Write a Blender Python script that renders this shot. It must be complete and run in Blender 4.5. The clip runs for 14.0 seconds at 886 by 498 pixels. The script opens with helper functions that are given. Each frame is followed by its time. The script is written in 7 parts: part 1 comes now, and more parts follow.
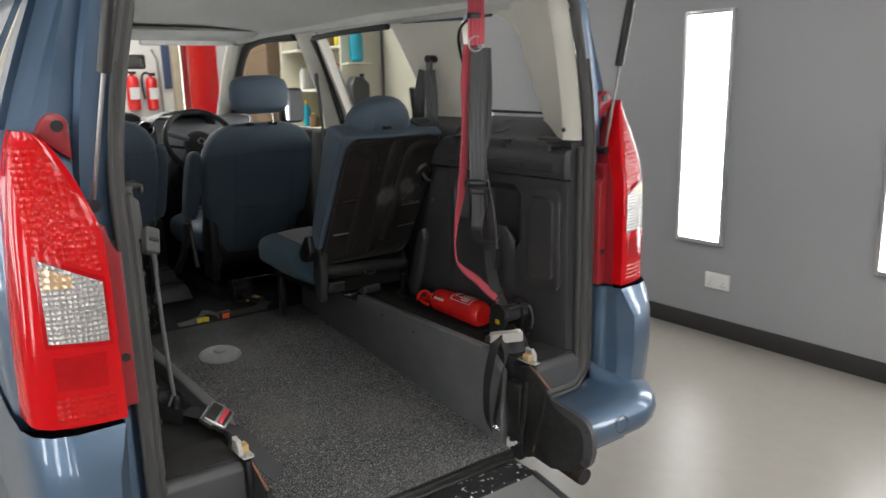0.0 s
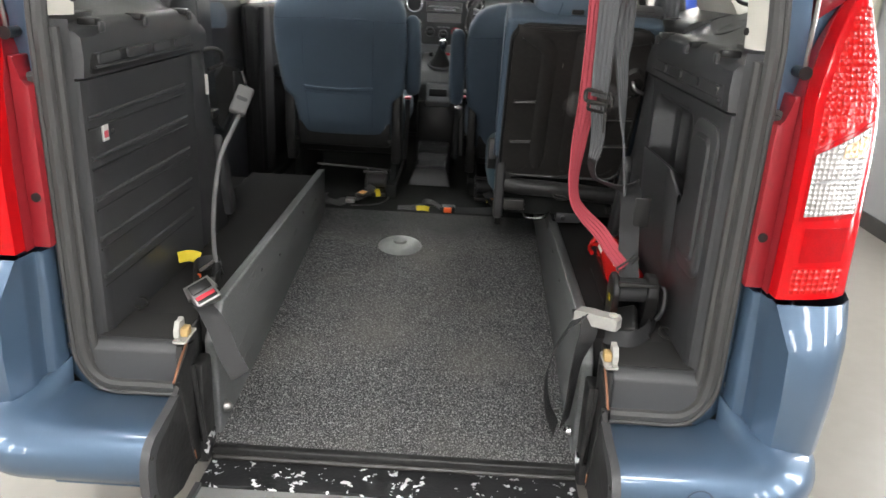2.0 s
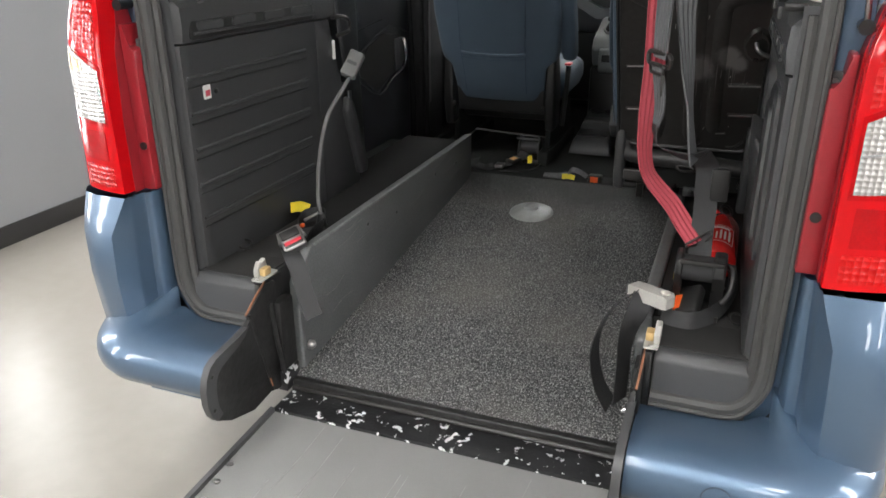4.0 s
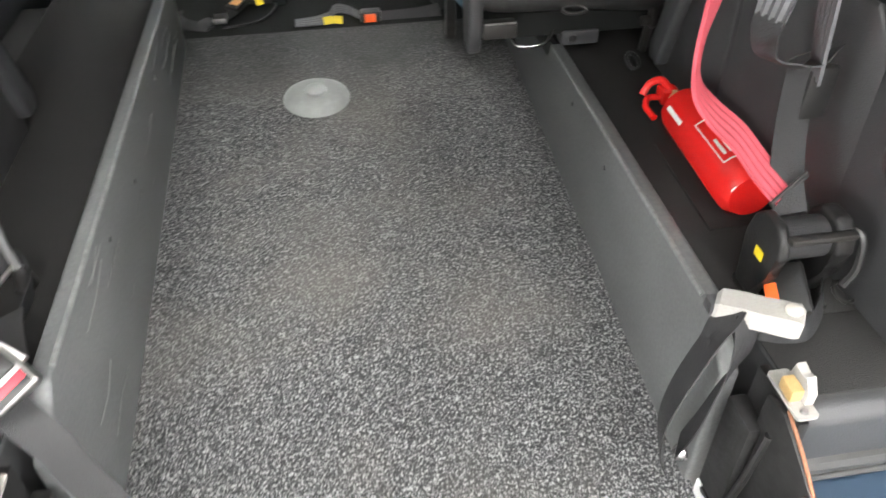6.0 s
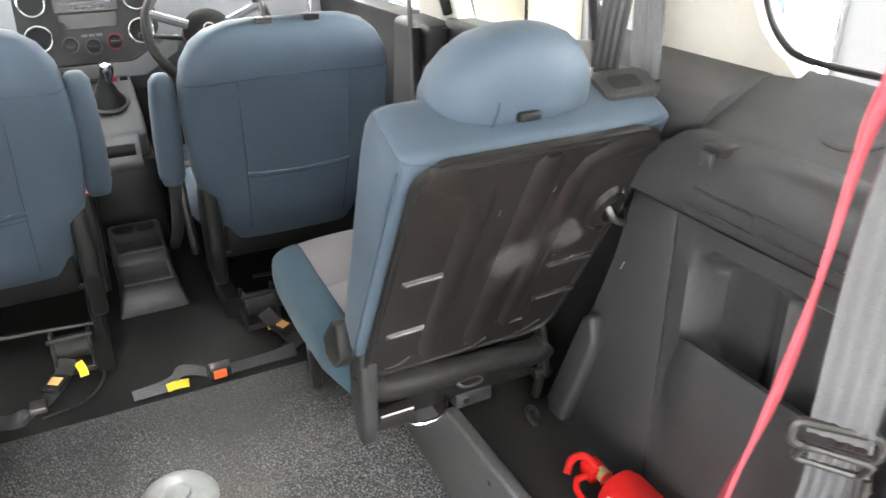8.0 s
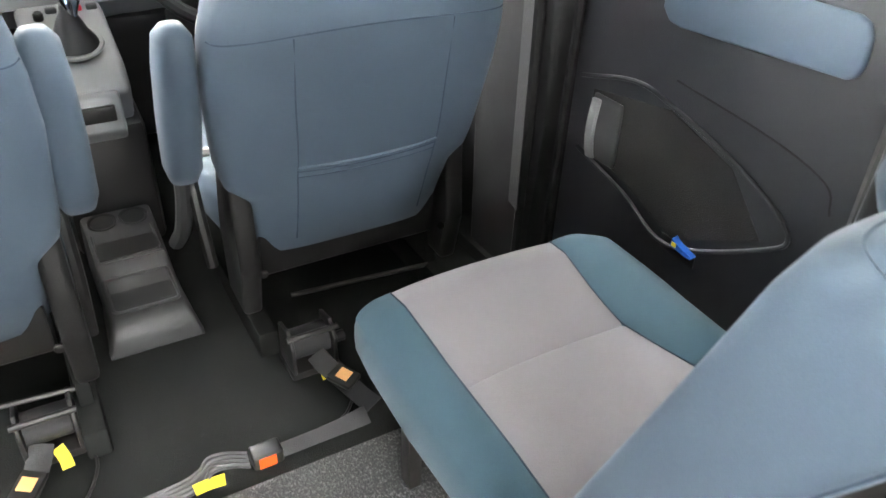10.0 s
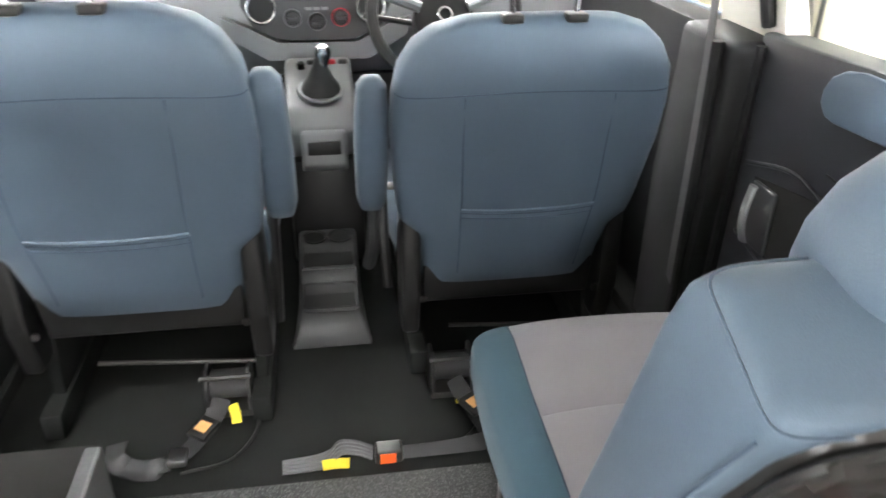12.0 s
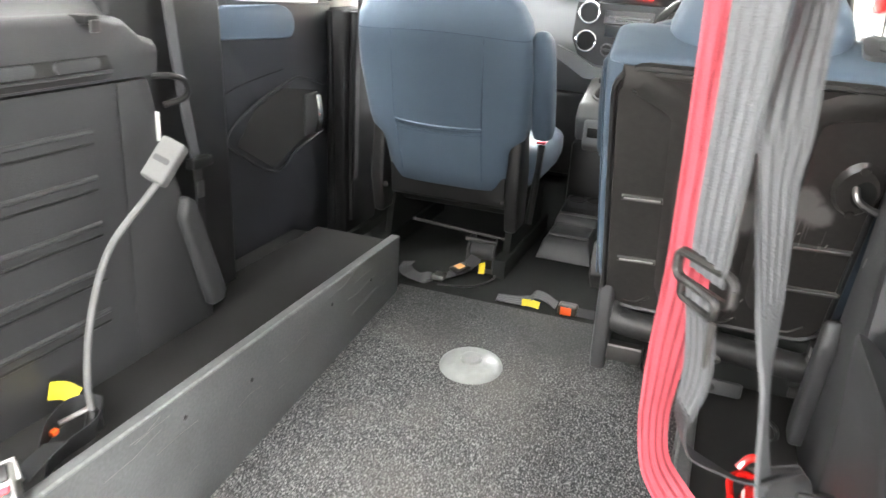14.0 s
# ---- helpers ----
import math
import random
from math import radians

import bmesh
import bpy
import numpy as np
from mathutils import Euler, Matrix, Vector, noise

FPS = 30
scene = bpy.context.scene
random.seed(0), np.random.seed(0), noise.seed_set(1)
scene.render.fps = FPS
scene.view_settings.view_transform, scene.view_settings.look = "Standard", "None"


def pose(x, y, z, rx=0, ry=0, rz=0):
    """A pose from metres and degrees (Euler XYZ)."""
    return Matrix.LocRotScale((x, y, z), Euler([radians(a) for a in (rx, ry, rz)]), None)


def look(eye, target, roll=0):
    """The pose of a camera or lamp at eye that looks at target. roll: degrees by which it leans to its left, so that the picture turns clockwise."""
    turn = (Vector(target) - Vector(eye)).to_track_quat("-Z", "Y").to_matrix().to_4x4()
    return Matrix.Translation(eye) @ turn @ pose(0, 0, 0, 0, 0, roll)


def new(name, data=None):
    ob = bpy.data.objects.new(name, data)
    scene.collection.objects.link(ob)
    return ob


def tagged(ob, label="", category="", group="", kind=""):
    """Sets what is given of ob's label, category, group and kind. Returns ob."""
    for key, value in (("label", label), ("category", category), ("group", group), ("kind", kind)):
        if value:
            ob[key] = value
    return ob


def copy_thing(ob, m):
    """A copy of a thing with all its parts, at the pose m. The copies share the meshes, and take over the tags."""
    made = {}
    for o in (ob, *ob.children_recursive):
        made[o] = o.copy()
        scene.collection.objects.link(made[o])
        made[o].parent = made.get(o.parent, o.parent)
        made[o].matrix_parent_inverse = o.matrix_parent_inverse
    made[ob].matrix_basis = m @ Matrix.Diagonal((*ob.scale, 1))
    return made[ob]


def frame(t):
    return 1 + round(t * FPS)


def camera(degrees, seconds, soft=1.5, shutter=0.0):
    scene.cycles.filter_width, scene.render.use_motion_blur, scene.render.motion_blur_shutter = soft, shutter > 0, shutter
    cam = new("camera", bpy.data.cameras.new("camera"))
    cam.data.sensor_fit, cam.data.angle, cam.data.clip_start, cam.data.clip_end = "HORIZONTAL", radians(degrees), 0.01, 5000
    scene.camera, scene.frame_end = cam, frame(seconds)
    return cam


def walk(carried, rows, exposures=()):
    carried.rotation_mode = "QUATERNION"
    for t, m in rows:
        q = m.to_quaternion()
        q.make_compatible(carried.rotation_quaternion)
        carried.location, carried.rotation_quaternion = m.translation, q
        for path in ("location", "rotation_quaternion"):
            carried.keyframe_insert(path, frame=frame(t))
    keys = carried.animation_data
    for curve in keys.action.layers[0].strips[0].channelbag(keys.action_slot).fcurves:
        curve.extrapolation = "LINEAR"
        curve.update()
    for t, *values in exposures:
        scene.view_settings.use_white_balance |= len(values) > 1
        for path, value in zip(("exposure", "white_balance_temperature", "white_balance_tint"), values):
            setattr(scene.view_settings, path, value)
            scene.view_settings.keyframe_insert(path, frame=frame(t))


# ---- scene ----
cam = camera(60.5, 14.0, soft=1.5, shutter=0.3)
PATH = [
    (0, (-1.019, -1.613, 1.457), (0.142, -0.045, 1.017), -1.3),
    (0.5, (-0.7, -1.542, 1.422), (0.19, 0.173, 0.906), -0.3),
    (1, (-0.358, -1.58, 1.391), (0.205, 0.235, 0.768), 0.9),
    (1.5, (-0.098, -1.53, 1.367), (0.175, 0.327, 0.676), 2.3),
    (2, (0.121, -1.472, 1.37), (0.08, 0.409, 0.692), 2.8),
    (2.2, (0.233, -1.48, 1.405), (0.044, 0.403, 0.759), 2.7),
    (4.3, (0.537, -1.387, 1.345), (-0.13, 0.306, 0.516), -0.9),
    (4.5, (0.489, -1.323, 1.327), (-0.149, 0.337, 0.412), -1.8),
    (5, (0.364, -1.041, 1.305), (-0.128, 0.611, 0.29), -2.1),
    (5.5, (0.183, -0.8, 1.273), (-0.014, 0.849, 0.158), -1.3),
    (6, (-0.039, -0.544, 1.336), (0.191, 0.964, 0.042), -0.6),
    (6.5, (-0.057, -0.413, 1.404), (0.411, 1.012, 0.081), 0.1),
    (7, (-0.045, -0.304, 1.48), (0.526, 1.215, 0.312), 0.6),
    (7.5, (-0.044, -0.266, 1.572), (0.642, 1.343, 0.603), 0.0),
    (8, (-0.113, -0.183, 1.569), (0.678, 1.426, 0.683), -0.7),
    (8.2, (-0.134, -0.136, 1.547), (0.635, 1.477, 0.65), -0.8),
    (10.3, (-0.11, 0.587, 1.503), (0.776, 1.988, 0.384), 2.0),
    (10.5, (-0.079, 0.612, 1.507), (0.912, 1.951, 0.399), 1.8),
    (11, (-0.049, 0.622, 1.515), (1.035, 1.908, 0.433), 2.5),
    (11.5, (-0.012, 0.511, 1.528), (0.696, 2.065, 0.486), 0.9),
    (12, (-0.004, 0.32, 1.534), (0.273, 2.06, 0.588), 0.7),
    (12.5, (0.012, 0.063, 1.489), (0.051, 1.87, 0.632), 1.6),
    (13, (0.038, -0.157, 1.466), (-0.026, 1.671, 0.656), 3.8),
    (13.5, (0.168, -0.292, 1.394), (-0.182, 1.526, 0.637), 3.8),
    (14, (0.383, -0.503, 1.376), (-0.247, 1.259, 0.669), 3.7),
]
walk(cam, [(t, look(eye, target, roll)) for t, eye, target, roll in PATH],
     exposures=[(0.0, 1.0), (0.5, 1.2), (1.0, 1.5), (1.5, 1.88), (2.0, 1.92), (4.5, 1.65), (5.0, 2.05), (5.5, 2.7), (6.0, 2.95), (6.5, 3.2), (7.0, 3.4), (7.5, 3.58), (8.0, 3.58), (10.5, 4.3), (11.0, 4.0), (11.5, 3.85), (12.0, 3.72), (12.5, 3.72), (13.5, 3.75), (14.0, 3.58)])

# ---- world and light ----
world = bpy.data.worlds.new("sky")
scene.world = world
world.use_nodes = True
wn = world.node_tree.nodes
sky = wn.new("ShaderNodeTexSky")
sky.sky_type, sky.sun_disc = "NISHITA", False
sky.sun_elevation, sky.sun_rotation = radians(40), radians(30)
world.node_tree.links.new(sky.outputs[0], wn["Background"].inputs[0])
wn["Background"].inputs[1].default_value = 0.12
PANEL_GLOW = 7.0
CEILING_GLOW = 11.0
YARD_GLOW = 4.0


# ---- materials ----
def mat(name, col, rough=0.5, metal=0.0, var=0.12, scale=6.0, bump=0.0, bscale=300.0, coat=0.0, alpha_glass=0.0, ior=1.45, sheen=0.0):
    """A procedural surface: base colour with broad and fine variation, fine relief and uneven gloss."""
    m = bpy.data.materials.new(name)
    m.use_nodes = True
    n, l = m.node_tree.nodes, m.node_tree.links
    b = n["Principled BSDF"]
    tc = n.new("ShaderNodeTexCoord")
    big, fine = n.new("ShaderNodeTexNoise"), n.new("ShaderNodeTexNoise")
    big.inputs["Scale"].default_value, big.inputs["Detail"].default_value = scale, 4
    fine.inputs["Scale"].default_value, fine.inputs["Detail"].default_value = bscale, 2
    l.new(tc.outputs["Object"], big.inputs["Vector"])
    l.new(tc.outputs["Object"], fine.inputs["Vector"])
    mix = n.new("ShaderNodeMix")
    mix.data_type = "RGBA"
    mix.inputs[6].default_value = (*[c * (1 - var) for c in col], 1)
    mix.inputs[7].default_value = (*[min(1, c * (1 + var)) for c in col], 1)
    l.new(big.outputs["Fac"], mix.inputs[0])
    mix2 = n.new("ShaderNodeMix")
    mix2.data_type, mix2.blend_type = "RGBA", "MULTIPLY"
    mix2.inputs[0].default_value = min(1.0, var * 1.5)
    l.new(mix.outputs[2], mix2.inputs[6])
    l.new(fine.outputs["Fac"], mix2.inputs[7])
    l.new(mix2.outputs[2], b.inputs["Base Color"])
    rr = n.new("ShaderNodeMapRange")
    rr.inputs[3].default_value, rr.inputs[4].default_value = rough * 0.8, min(1, rough * 1.2)
    l.new(big.outputs["Fac"], rr.inputs[0])
    l.new(rr.outputs[0], b.inputs["Roughness"])
    b.inputs["Metallic"].default_value = metal
    b.inputs["Coat Weight"].default_value = coat
    b.inputs["Coat Roughness"].default_value = 0.05
    b.inputs["IOR"].default_value = ior
    b.inputs["Sheen Weight"].default_value = sheen
    b.inputs["Transmission Weight"].default_value = alpha_glass
    if bump:
        bp = n.new("ShaderNodeBump")
        bp.inputs["Strength"].default_value, bp.inputs["Distance"].default_value = bump, 0.002
        l.new(fine.outputs["Fac"], bp.inputs["Height"])
        l.new(bp.outputs[0], b.inputs["Normal"])
    return m


def glow(name, col, strength):
    m = bpy.data.materials.new(name)
    m.use_nodes = True
    b = m.node_tree.nodes["Principled BSDF"]
    b.inputs["Base Color"].default_value = (*col, 1)
    b.inputs["Emission Color"].default_value = (*col, 1)
    b.inputs["Emission Strength"].default_value = strength
    return m


def speckled(name, dark, mid, light, scale, rough=0.95, bump=0.8, worn=(0.25, 0.22, 0.18), wear=0.25):
    """Flecked needle-felt carpet."""
    m = mat(name, mid, rough, bump=0)
    n, l = m.node_tree.nodes, m.node_tree.links
    b = n["Principled BSDF"]
    tc = n.new("ShaderNodeTexCoord")
    f = n.new("ShaderNodeTexNoise")
    f.inputs["Scale"].default_value, f.inputs["Detail"].default_value, f.inputs["Roughness"].default_value = scale, 3, 0.7
    f.inputs["Distortion"].default_value = 0.15
    st = n.new("ShaderNodeMapping")
    st.inputs["Scale"].default_value = (1.0, 0.78, 1.0)
    l.new(tc.outputs["Object"], st.inputs["Vector"])
    l.new(st.outputs[0], f.inputs["Vector"])
    ramp = n.new("ShaderNodeValToRGB")
    e = ramp.color_ramp.elements
    e[0].position, e[0].color = 0.41, (*dark, 1)
    e[1].position, e[1].color = 0.645, (*light, 1)
    k = ramp.color_ramp.elements.new(0.52)
    k.color = (*mid, 1)
    l.new(f.outputs["Fac"], ramp.inputs[0])
    w = n.new("ShaderNodeTexNoise")
    w.inputs["Scale"].default_value, w.inputs["Detail"].default_value = 3.2, 5
    l.new(tc.outputs["Object"], w.inputs["Vector"])
    wr = n.new("ShaderNodeMapRange")
    wr.inputs[1].default_value, wr.inputs[2].default_value, wr.inputs[4].default_value = 0.45, 0.75, wear
    l.new(w.outputs["Fac"], wr.inputs[0])
    mx = n.new("ShaderNodeMix")
    mx.data_type = "RGBA"
    l.new(wr.outputs[0], mx.inputs[0])
    l.new(ramp.outputs[0], mx.inputs[6])
    mx.inputs[7].default_value = (*worn, 1)
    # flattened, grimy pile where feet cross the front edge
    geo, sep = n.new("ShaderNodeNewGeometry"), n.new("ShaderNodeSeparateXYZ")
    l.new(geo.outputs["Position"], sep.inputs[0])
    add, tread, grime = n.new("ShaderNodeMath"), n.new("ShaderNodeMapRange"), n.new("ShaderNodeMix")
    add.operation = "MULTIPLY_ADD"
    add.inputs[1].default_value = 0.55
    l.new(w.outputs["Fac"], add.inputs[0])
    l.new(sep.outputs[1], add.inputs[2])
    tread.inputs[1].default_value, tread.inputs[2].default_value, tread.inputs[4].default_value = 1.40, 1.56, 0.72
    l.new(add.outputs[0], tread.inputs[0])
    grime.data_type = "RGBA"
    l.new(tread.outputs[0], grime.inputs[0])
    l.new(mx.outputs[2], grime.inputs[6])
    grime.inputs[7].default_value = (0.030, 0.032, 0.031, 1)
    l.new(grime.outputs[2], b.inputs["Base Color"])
    bp = n.new("ShaderNodeBump")
    bp.inputs["Strength"].default_value, bp.inputs["Distance"].default_value = bump, 0.004
    l.new(f.outputs["Fac"], bp.inputs["Height"])
    l.new(bp.outputs[0], b.inputs["Normal"])
    return m


def chipped(name, paint, under, scale, amount, rough=0.45):
    """Paint with chips through to a pale undercoat."""
    m = mat(name, paint, rough, bump=0.3, bscale=150)
    n, l = m.node_tree.nodes, m.node_tree.links
    b = n["Principled BSDF"]
    src = b.inputs["Base Color"].links[0].from_socket
    tc = n.new("ShaderNodeTexCoord")
    f = n.new("ShaderNodeTexNoise")
    f.inputs["Scale"].default_value, f.inputs["Detail"].default_value, f.inputs["Roughness"].default_value = scale, 6, 0.55
    l.new(tc.outputs["Object"], f.inputs["Vector"])
    r = n.new("ShaderNodeMapRange")
    r.inputs[1].default_value, r.inputs[2].default_value = amount, amount + 0.012
    l.new(f.outputs["Fac"], r.inputs[0])
    mx = n.new("ShaderNodeMix")
    mx.data_type = "RGBA"
    l.new(r.outputs[0], mx.inputs[0])
    l.new(src, mx.inputs[6])
    mx.inputs[7].default_value = (*under, 1)
    l.new(mx.outputs[2], b.inputs["Base Color"])
    return m


def celled(name, col, scale, rough=0.08, strength=0.5, metal=0.0):
    """Moulded lens plastic with small reflector cells."""
    m = mat(name, col, rough, metal, var=0.1, coat=0.12, ior=1.3)
    n, l = m.node_tree.nodes, m.node_tree.links
    b = n["Principled BSDF"]
    tc = n.new("ShaderNodeTexCoord")
    v = n.new("ShaderNodeTexVoronoi")
    v.inputs["Scale"].default_value, v.inputs["Randomness"].default_value = scale, 0.15
    l.new(tc.outputs["Object"], v.inputs["Vector"])
    bp = n.new("ShaderNodeBump")
    bp.inputs["Strength"].default_value, bp.inputs["Distance"].default_value = strength, 0.004
    l.new(v.outputs["Distance"], bp.inputs["Height"])
    l.new(bp.outputs[0], b.inputs["Normal"])
    return m


def dusty(name, col, rough, spots, dust=(0.135, 0.132, 0.128)):
    """Painted steel with round dusty smears and dried drips below them; spots: (x, y, z, radius)."""
    m = mat(name, col, rough, 0.1, 0.3, 7, 0.12, 90)
    n, l = m.node_tree.nodes, m.node_tree.links
    b = n["Principled BSDF"]
    src = b.inputs["Base Color"].links[0].from_socket
    geo = n.new("ShaderNodeNewGeometry")
    cloud, run = n.new("ShaderNodeTexNoise"), n.new("ShaderNodeTexNoise")
    cloud.inputs["Scale"].default_value, cloud.inputs["Detail"].default_value = 38, 5
    l.new(geo.outputs["Position"], cloud.inputs["Vector"])
    st = n.new("ShaderNodeMapping")
    st.inputs["Scale"].default_value = (150, 7, 7)
    l.new(geo.outputs["Position"], st.inputs["Vector"])
    run.inputs["Scale"].default_value, run.inputs["Detail"].default_value = 1.0, 2
    l.new(st.outputs[0], run.inputs["Vector"])

    def op(kind, a, c):
        q = n.new("ShaderNodeMath")
        q.operation = kind
        for k, v in ((0, a), (1, c)):
            if isinstance(v, (int, float)):
                q.inputs[k].default_value = v
            else:
                l.new(v, q.inputs[k])
        return q.outputs[0]

    def fade(value, a, c, top):
        q = n.new("ShaderNodeMapRange")
        q.inputs[1].default_value, q.inputs[2].default_value, q.inputs[3].default_value, q.inputs[4].default_value = a, c, top, 0.0
        l.new(value, q.inputs[0])
        return q.outputs[0]

    def reach(x, y, z, sx, sz):
        q, k, o = n.new("ShaderNodeVectorMath"), n.new("ShaderNodeVectorMath"), n.new("ShaderNodeVectorMath")
        q.operation, k.operation, o.operation = "SUBTRACT", "MULTIPLY", "LENGTH"
        l.new(geo.outputs["Position"], q.inputs[0])
        q.inputs[1].default_value = (x, y, z)
        l.new(q.outputs[0], k.inputs[0])
        k.inputs[1].default_value = (sx, 0.0, sz)
        l.new(k.outputs[0], o.inputs[0])
        return o.outputs["Value"]
    total = 0.0
    ragged = op("MULTIPLY", cloud.outputs["Fac"], 0.9)
    for x, y, z, r in spots:
        blot = fade(op("ADD", reach(x, y, z, 1 / r, 1 / r), ragged), 1.15, 1.6, 0.8)
        area = fade(reach(x, y, z - 1.7 * r, 0.8 / r, 0.5 / r), 0.7, 1.1, 1.0)
        lines = op("MULTIPLY", op("GREATER_THAN", run.outputs["Fac"], 0.60), 0.55)
        total = op("MAXIMUM", total, op("MAXIMUM", blot, op("MULTIPLY", area, lines)))
    mx = n.new("ShaderNodeMix")
    mx.data_type = "RGBA"
    l.new(total, mx.inputs[0])
    l.new(src, mx.inputs[6])
    mx.inputs[7].default_value = (*dust, 1)
    l.new(mx.outputs[2], b.inputs["Base Color"])
    return m


PAINT = mat("blue_metallic_paint", (0.078, 0.126, 0.192), 0.36, 0.5, 0.08, 3, 0.05, 900, coat=0.65)
FABRIC = mat("blue_seat_fabric", (0.081, 0.115, 0.154), 0.52, 0, 0.12, 5, 0.16, 700, sheen=0.06, ior=1.42)
TEAL = mat("blue_side_fabric", (0.060, 0.112, 0.145), 0.8, 0, 0.10, 5, 0.3, 700, sheen=0.1, ior=1.3)
SEAM = mat("dark_blue_seam", (0.045, 0.068, 0.10), 0.8, 0, 0.1)
GREYCLOTH = mat("grey_seat_fabric", (0.27, 0.25, 0.265), 0.9, 0, 0.10, 6, 0.4, 800, sheen=0.3)
BLACK = mat("black_grained_plastic", (0.018, 0.0177, 0.0175), 0.34, 0, 0.18, 5, 0.25, 500)
MATTBLACK = mat("matt_black_plastic", (0.013, 0.013, 0.0135), 0.55, 0, 0.2, 5, 0.25, 500, ior=1.3)
TRIM = mat("charcoal_trim_plastic", (0.050, 0.0503, 0.0515), 0.36, 0, 0.15, 4, 0.3, 450)
DOORTRIM = mat("moulded_door_plastic", (0.028, 0.029, 0.033), 0.40, 0, 0.15, 4, 0.25, 450)
GREYTRIM = mat("dark_grey_plastic", (0.054, 0.0545, 0.056), 0.42, 0, 0.12, 5, 0.25, 450)
RUBBER = mat("grey_black_rubber", (0.055, 0.054, 0.052), 0.55, 0, 0.15, 8, 0.1, 300)
CREAM = mat("cream_pillar_plastic", (0.60, 0.58, 0.51), 0.6, 0, 0.05, 4, 0.15, 500)
LINING = mat("pale_grey_headlining", (0.62, 0.62, 0.585), 0.95, 0, 0.06, 4, 0.4, 600)
SILVER = mat("satin_silver_plastic", (0.22, 0.224, 0.228), 0.35, 0.3, 0.08, 4, 0.08, 500)
CHROME = mat("bright_metal", (0.75, 0.75, 0.75), 0.18, 1.0, 0.08, 10)
STEEL = mat("worn_steel", (0.40, 0.39, 0.38), 0.35, 1.0, 0.2, 20, 0.1, 200)
DARKSTEEL = mat("black_painted_steel", (0.034, 0.032, 0.030), 0.33, 0.1, 0.3, 7, 0.12, 90)
PANELSTEEL = dusty("dusty_black_steel", (0.034, 0.032, 0.030), 0.30, ((0.435, 0.70, 1.045, 0.038), (0.508, 0.69, 1.078, 0.030), (0.535, 0.72, 1.062, 0.022)))
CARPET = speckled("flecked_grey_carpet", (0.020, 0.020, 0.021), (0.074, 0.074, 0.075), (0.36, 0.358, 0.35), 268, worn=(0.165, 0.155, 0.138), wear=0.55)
BLACKCARPET = mat("black_carpet", (0.018, 0.0190, 0.018), 0.9, 0, 0.25, 5, 0.7, 600, ior=1.2)
LEDGECARPET = mat("black_ledge_felt", (0.040, 0.039, 0.038), 0.9, 0, 0.3, 6, 0.5, 500, ior=1.2)
# Board colour made paler for wear and the highlight on its top edge.
WORNLITEDGE = mat("worn_lit_board_edge", (0.25, 0.26, 0.255), 0.5, 0, 0.4, 14, 0.3, 120)
BOARD = mat("scuffed_grey_board", (0.150, 0.155, 0.154), 0.42, 0, 0.3, 9, 0.2, 160)
CHIP = chipped("chipped_black_paint", (0.018, 0.018, 0.019), (0.68, 0.68, 0.68), 46, 0.612)
CHIPPED = chipped("flaked_black_paint", (0.018, 0.018, 0.019), (0.68, 0.68, 0.68), 30, 0.545)
RIVETGREY = mat("pale_scraped_metal", (0.30, 0.30, 0.29), 0.6, 0.2, 0.3, 30)
SCUFFED = mat("scuffed_black_plastic", (0.030, 0.0295, 0.029), 0.46, 0, 0.55, 16, 0.5, 60)
RAMPMAT = mat("grey_ramp_surface", (0.19, 0.19, 0.185), 0.6, 0, 0.15, 6, 0.3, 500)
REDLENS = celled("red_lens", (0.46, 0.006, 0.006), 88, 0.12, 0.9)
REDDEEP = mat("deep_red_lens_bowl", (0.40, 0.003, 0.006), 0.15, 0, 0.25, 30, ior=1.33)
REDPLAIN = mat("smooth_red_lens", (0.48, 0.004, 0.007), 0.12, 0, 0.08, ior=1.33)
REDHOUSE = mat("dull_red_plastic", (0.27, 0.013, 0.02), 0.4, 0, 0.1, 6, coat=0.3)
CLEARLENS = celled("clear_lens", (0.40, 0.385, 0.37), 110, 0.22, 0.8, 0.5)
AMBERLENS = celled("amber_lens", (0.58, 0.40, 0.24), 80, 0.12, 0.7, 0.5)
REDSTRAP = mat("red_webbing", (0.50, 0.075, 0.10), 0.75, 0, 0.15, 12, 0.5, 500)
GREYSTRAP = mat("grey_webbing", (0.092, 0.094, 0.098), 0.5, 0, 0.12, 12, 0.5, 500)
BLACKSTRAP = mat("black_webbing", (0.036, 0.036, 0.037), 0.5, 0, 0.15, 12, 0.5, 500, ior=1.35)
REDPAINT = mat("red_gloss_paint", (0.66, 0.016, 0.014), 0.22, 0, 0.08, 6, coat=0.6)
WHITE = mat("white_plastic", (0.70, 0.69, 0.66), 0.45, 0, 0.08, 10, 0.05)
OFFWHITE = mat("dull_off_white_metal", (0.40, 0.39, 0.36), 0.45, 0, 0.15, 30, 0.1)
TAN = mat("tan_latch_plastic", (0.48, 0.33, 0.14), 0.5, 0, 0.15, 14)
YELLOW = mat("yellow_tag", (0.72, 0.56, 0.02), 0.6, 0, 0.08)
ORANGE = mat("orange_button", (0.85, 0.12, 0.02), 0.4, 0, 0.05)
PEACH = mat("orange_label", (0.80, 0.42, 0.16), 0.6, 0, 0.1)
REDBUTTON = mat("red_button", (0.65, 0.04, 0.06), 0.4, 0, 0.05)
STALKGREY = mat("grey_cable_sleeve", (0.135, 0.135, 0.132), 0.6, 0, 0.1, 20, 0.2, 300)
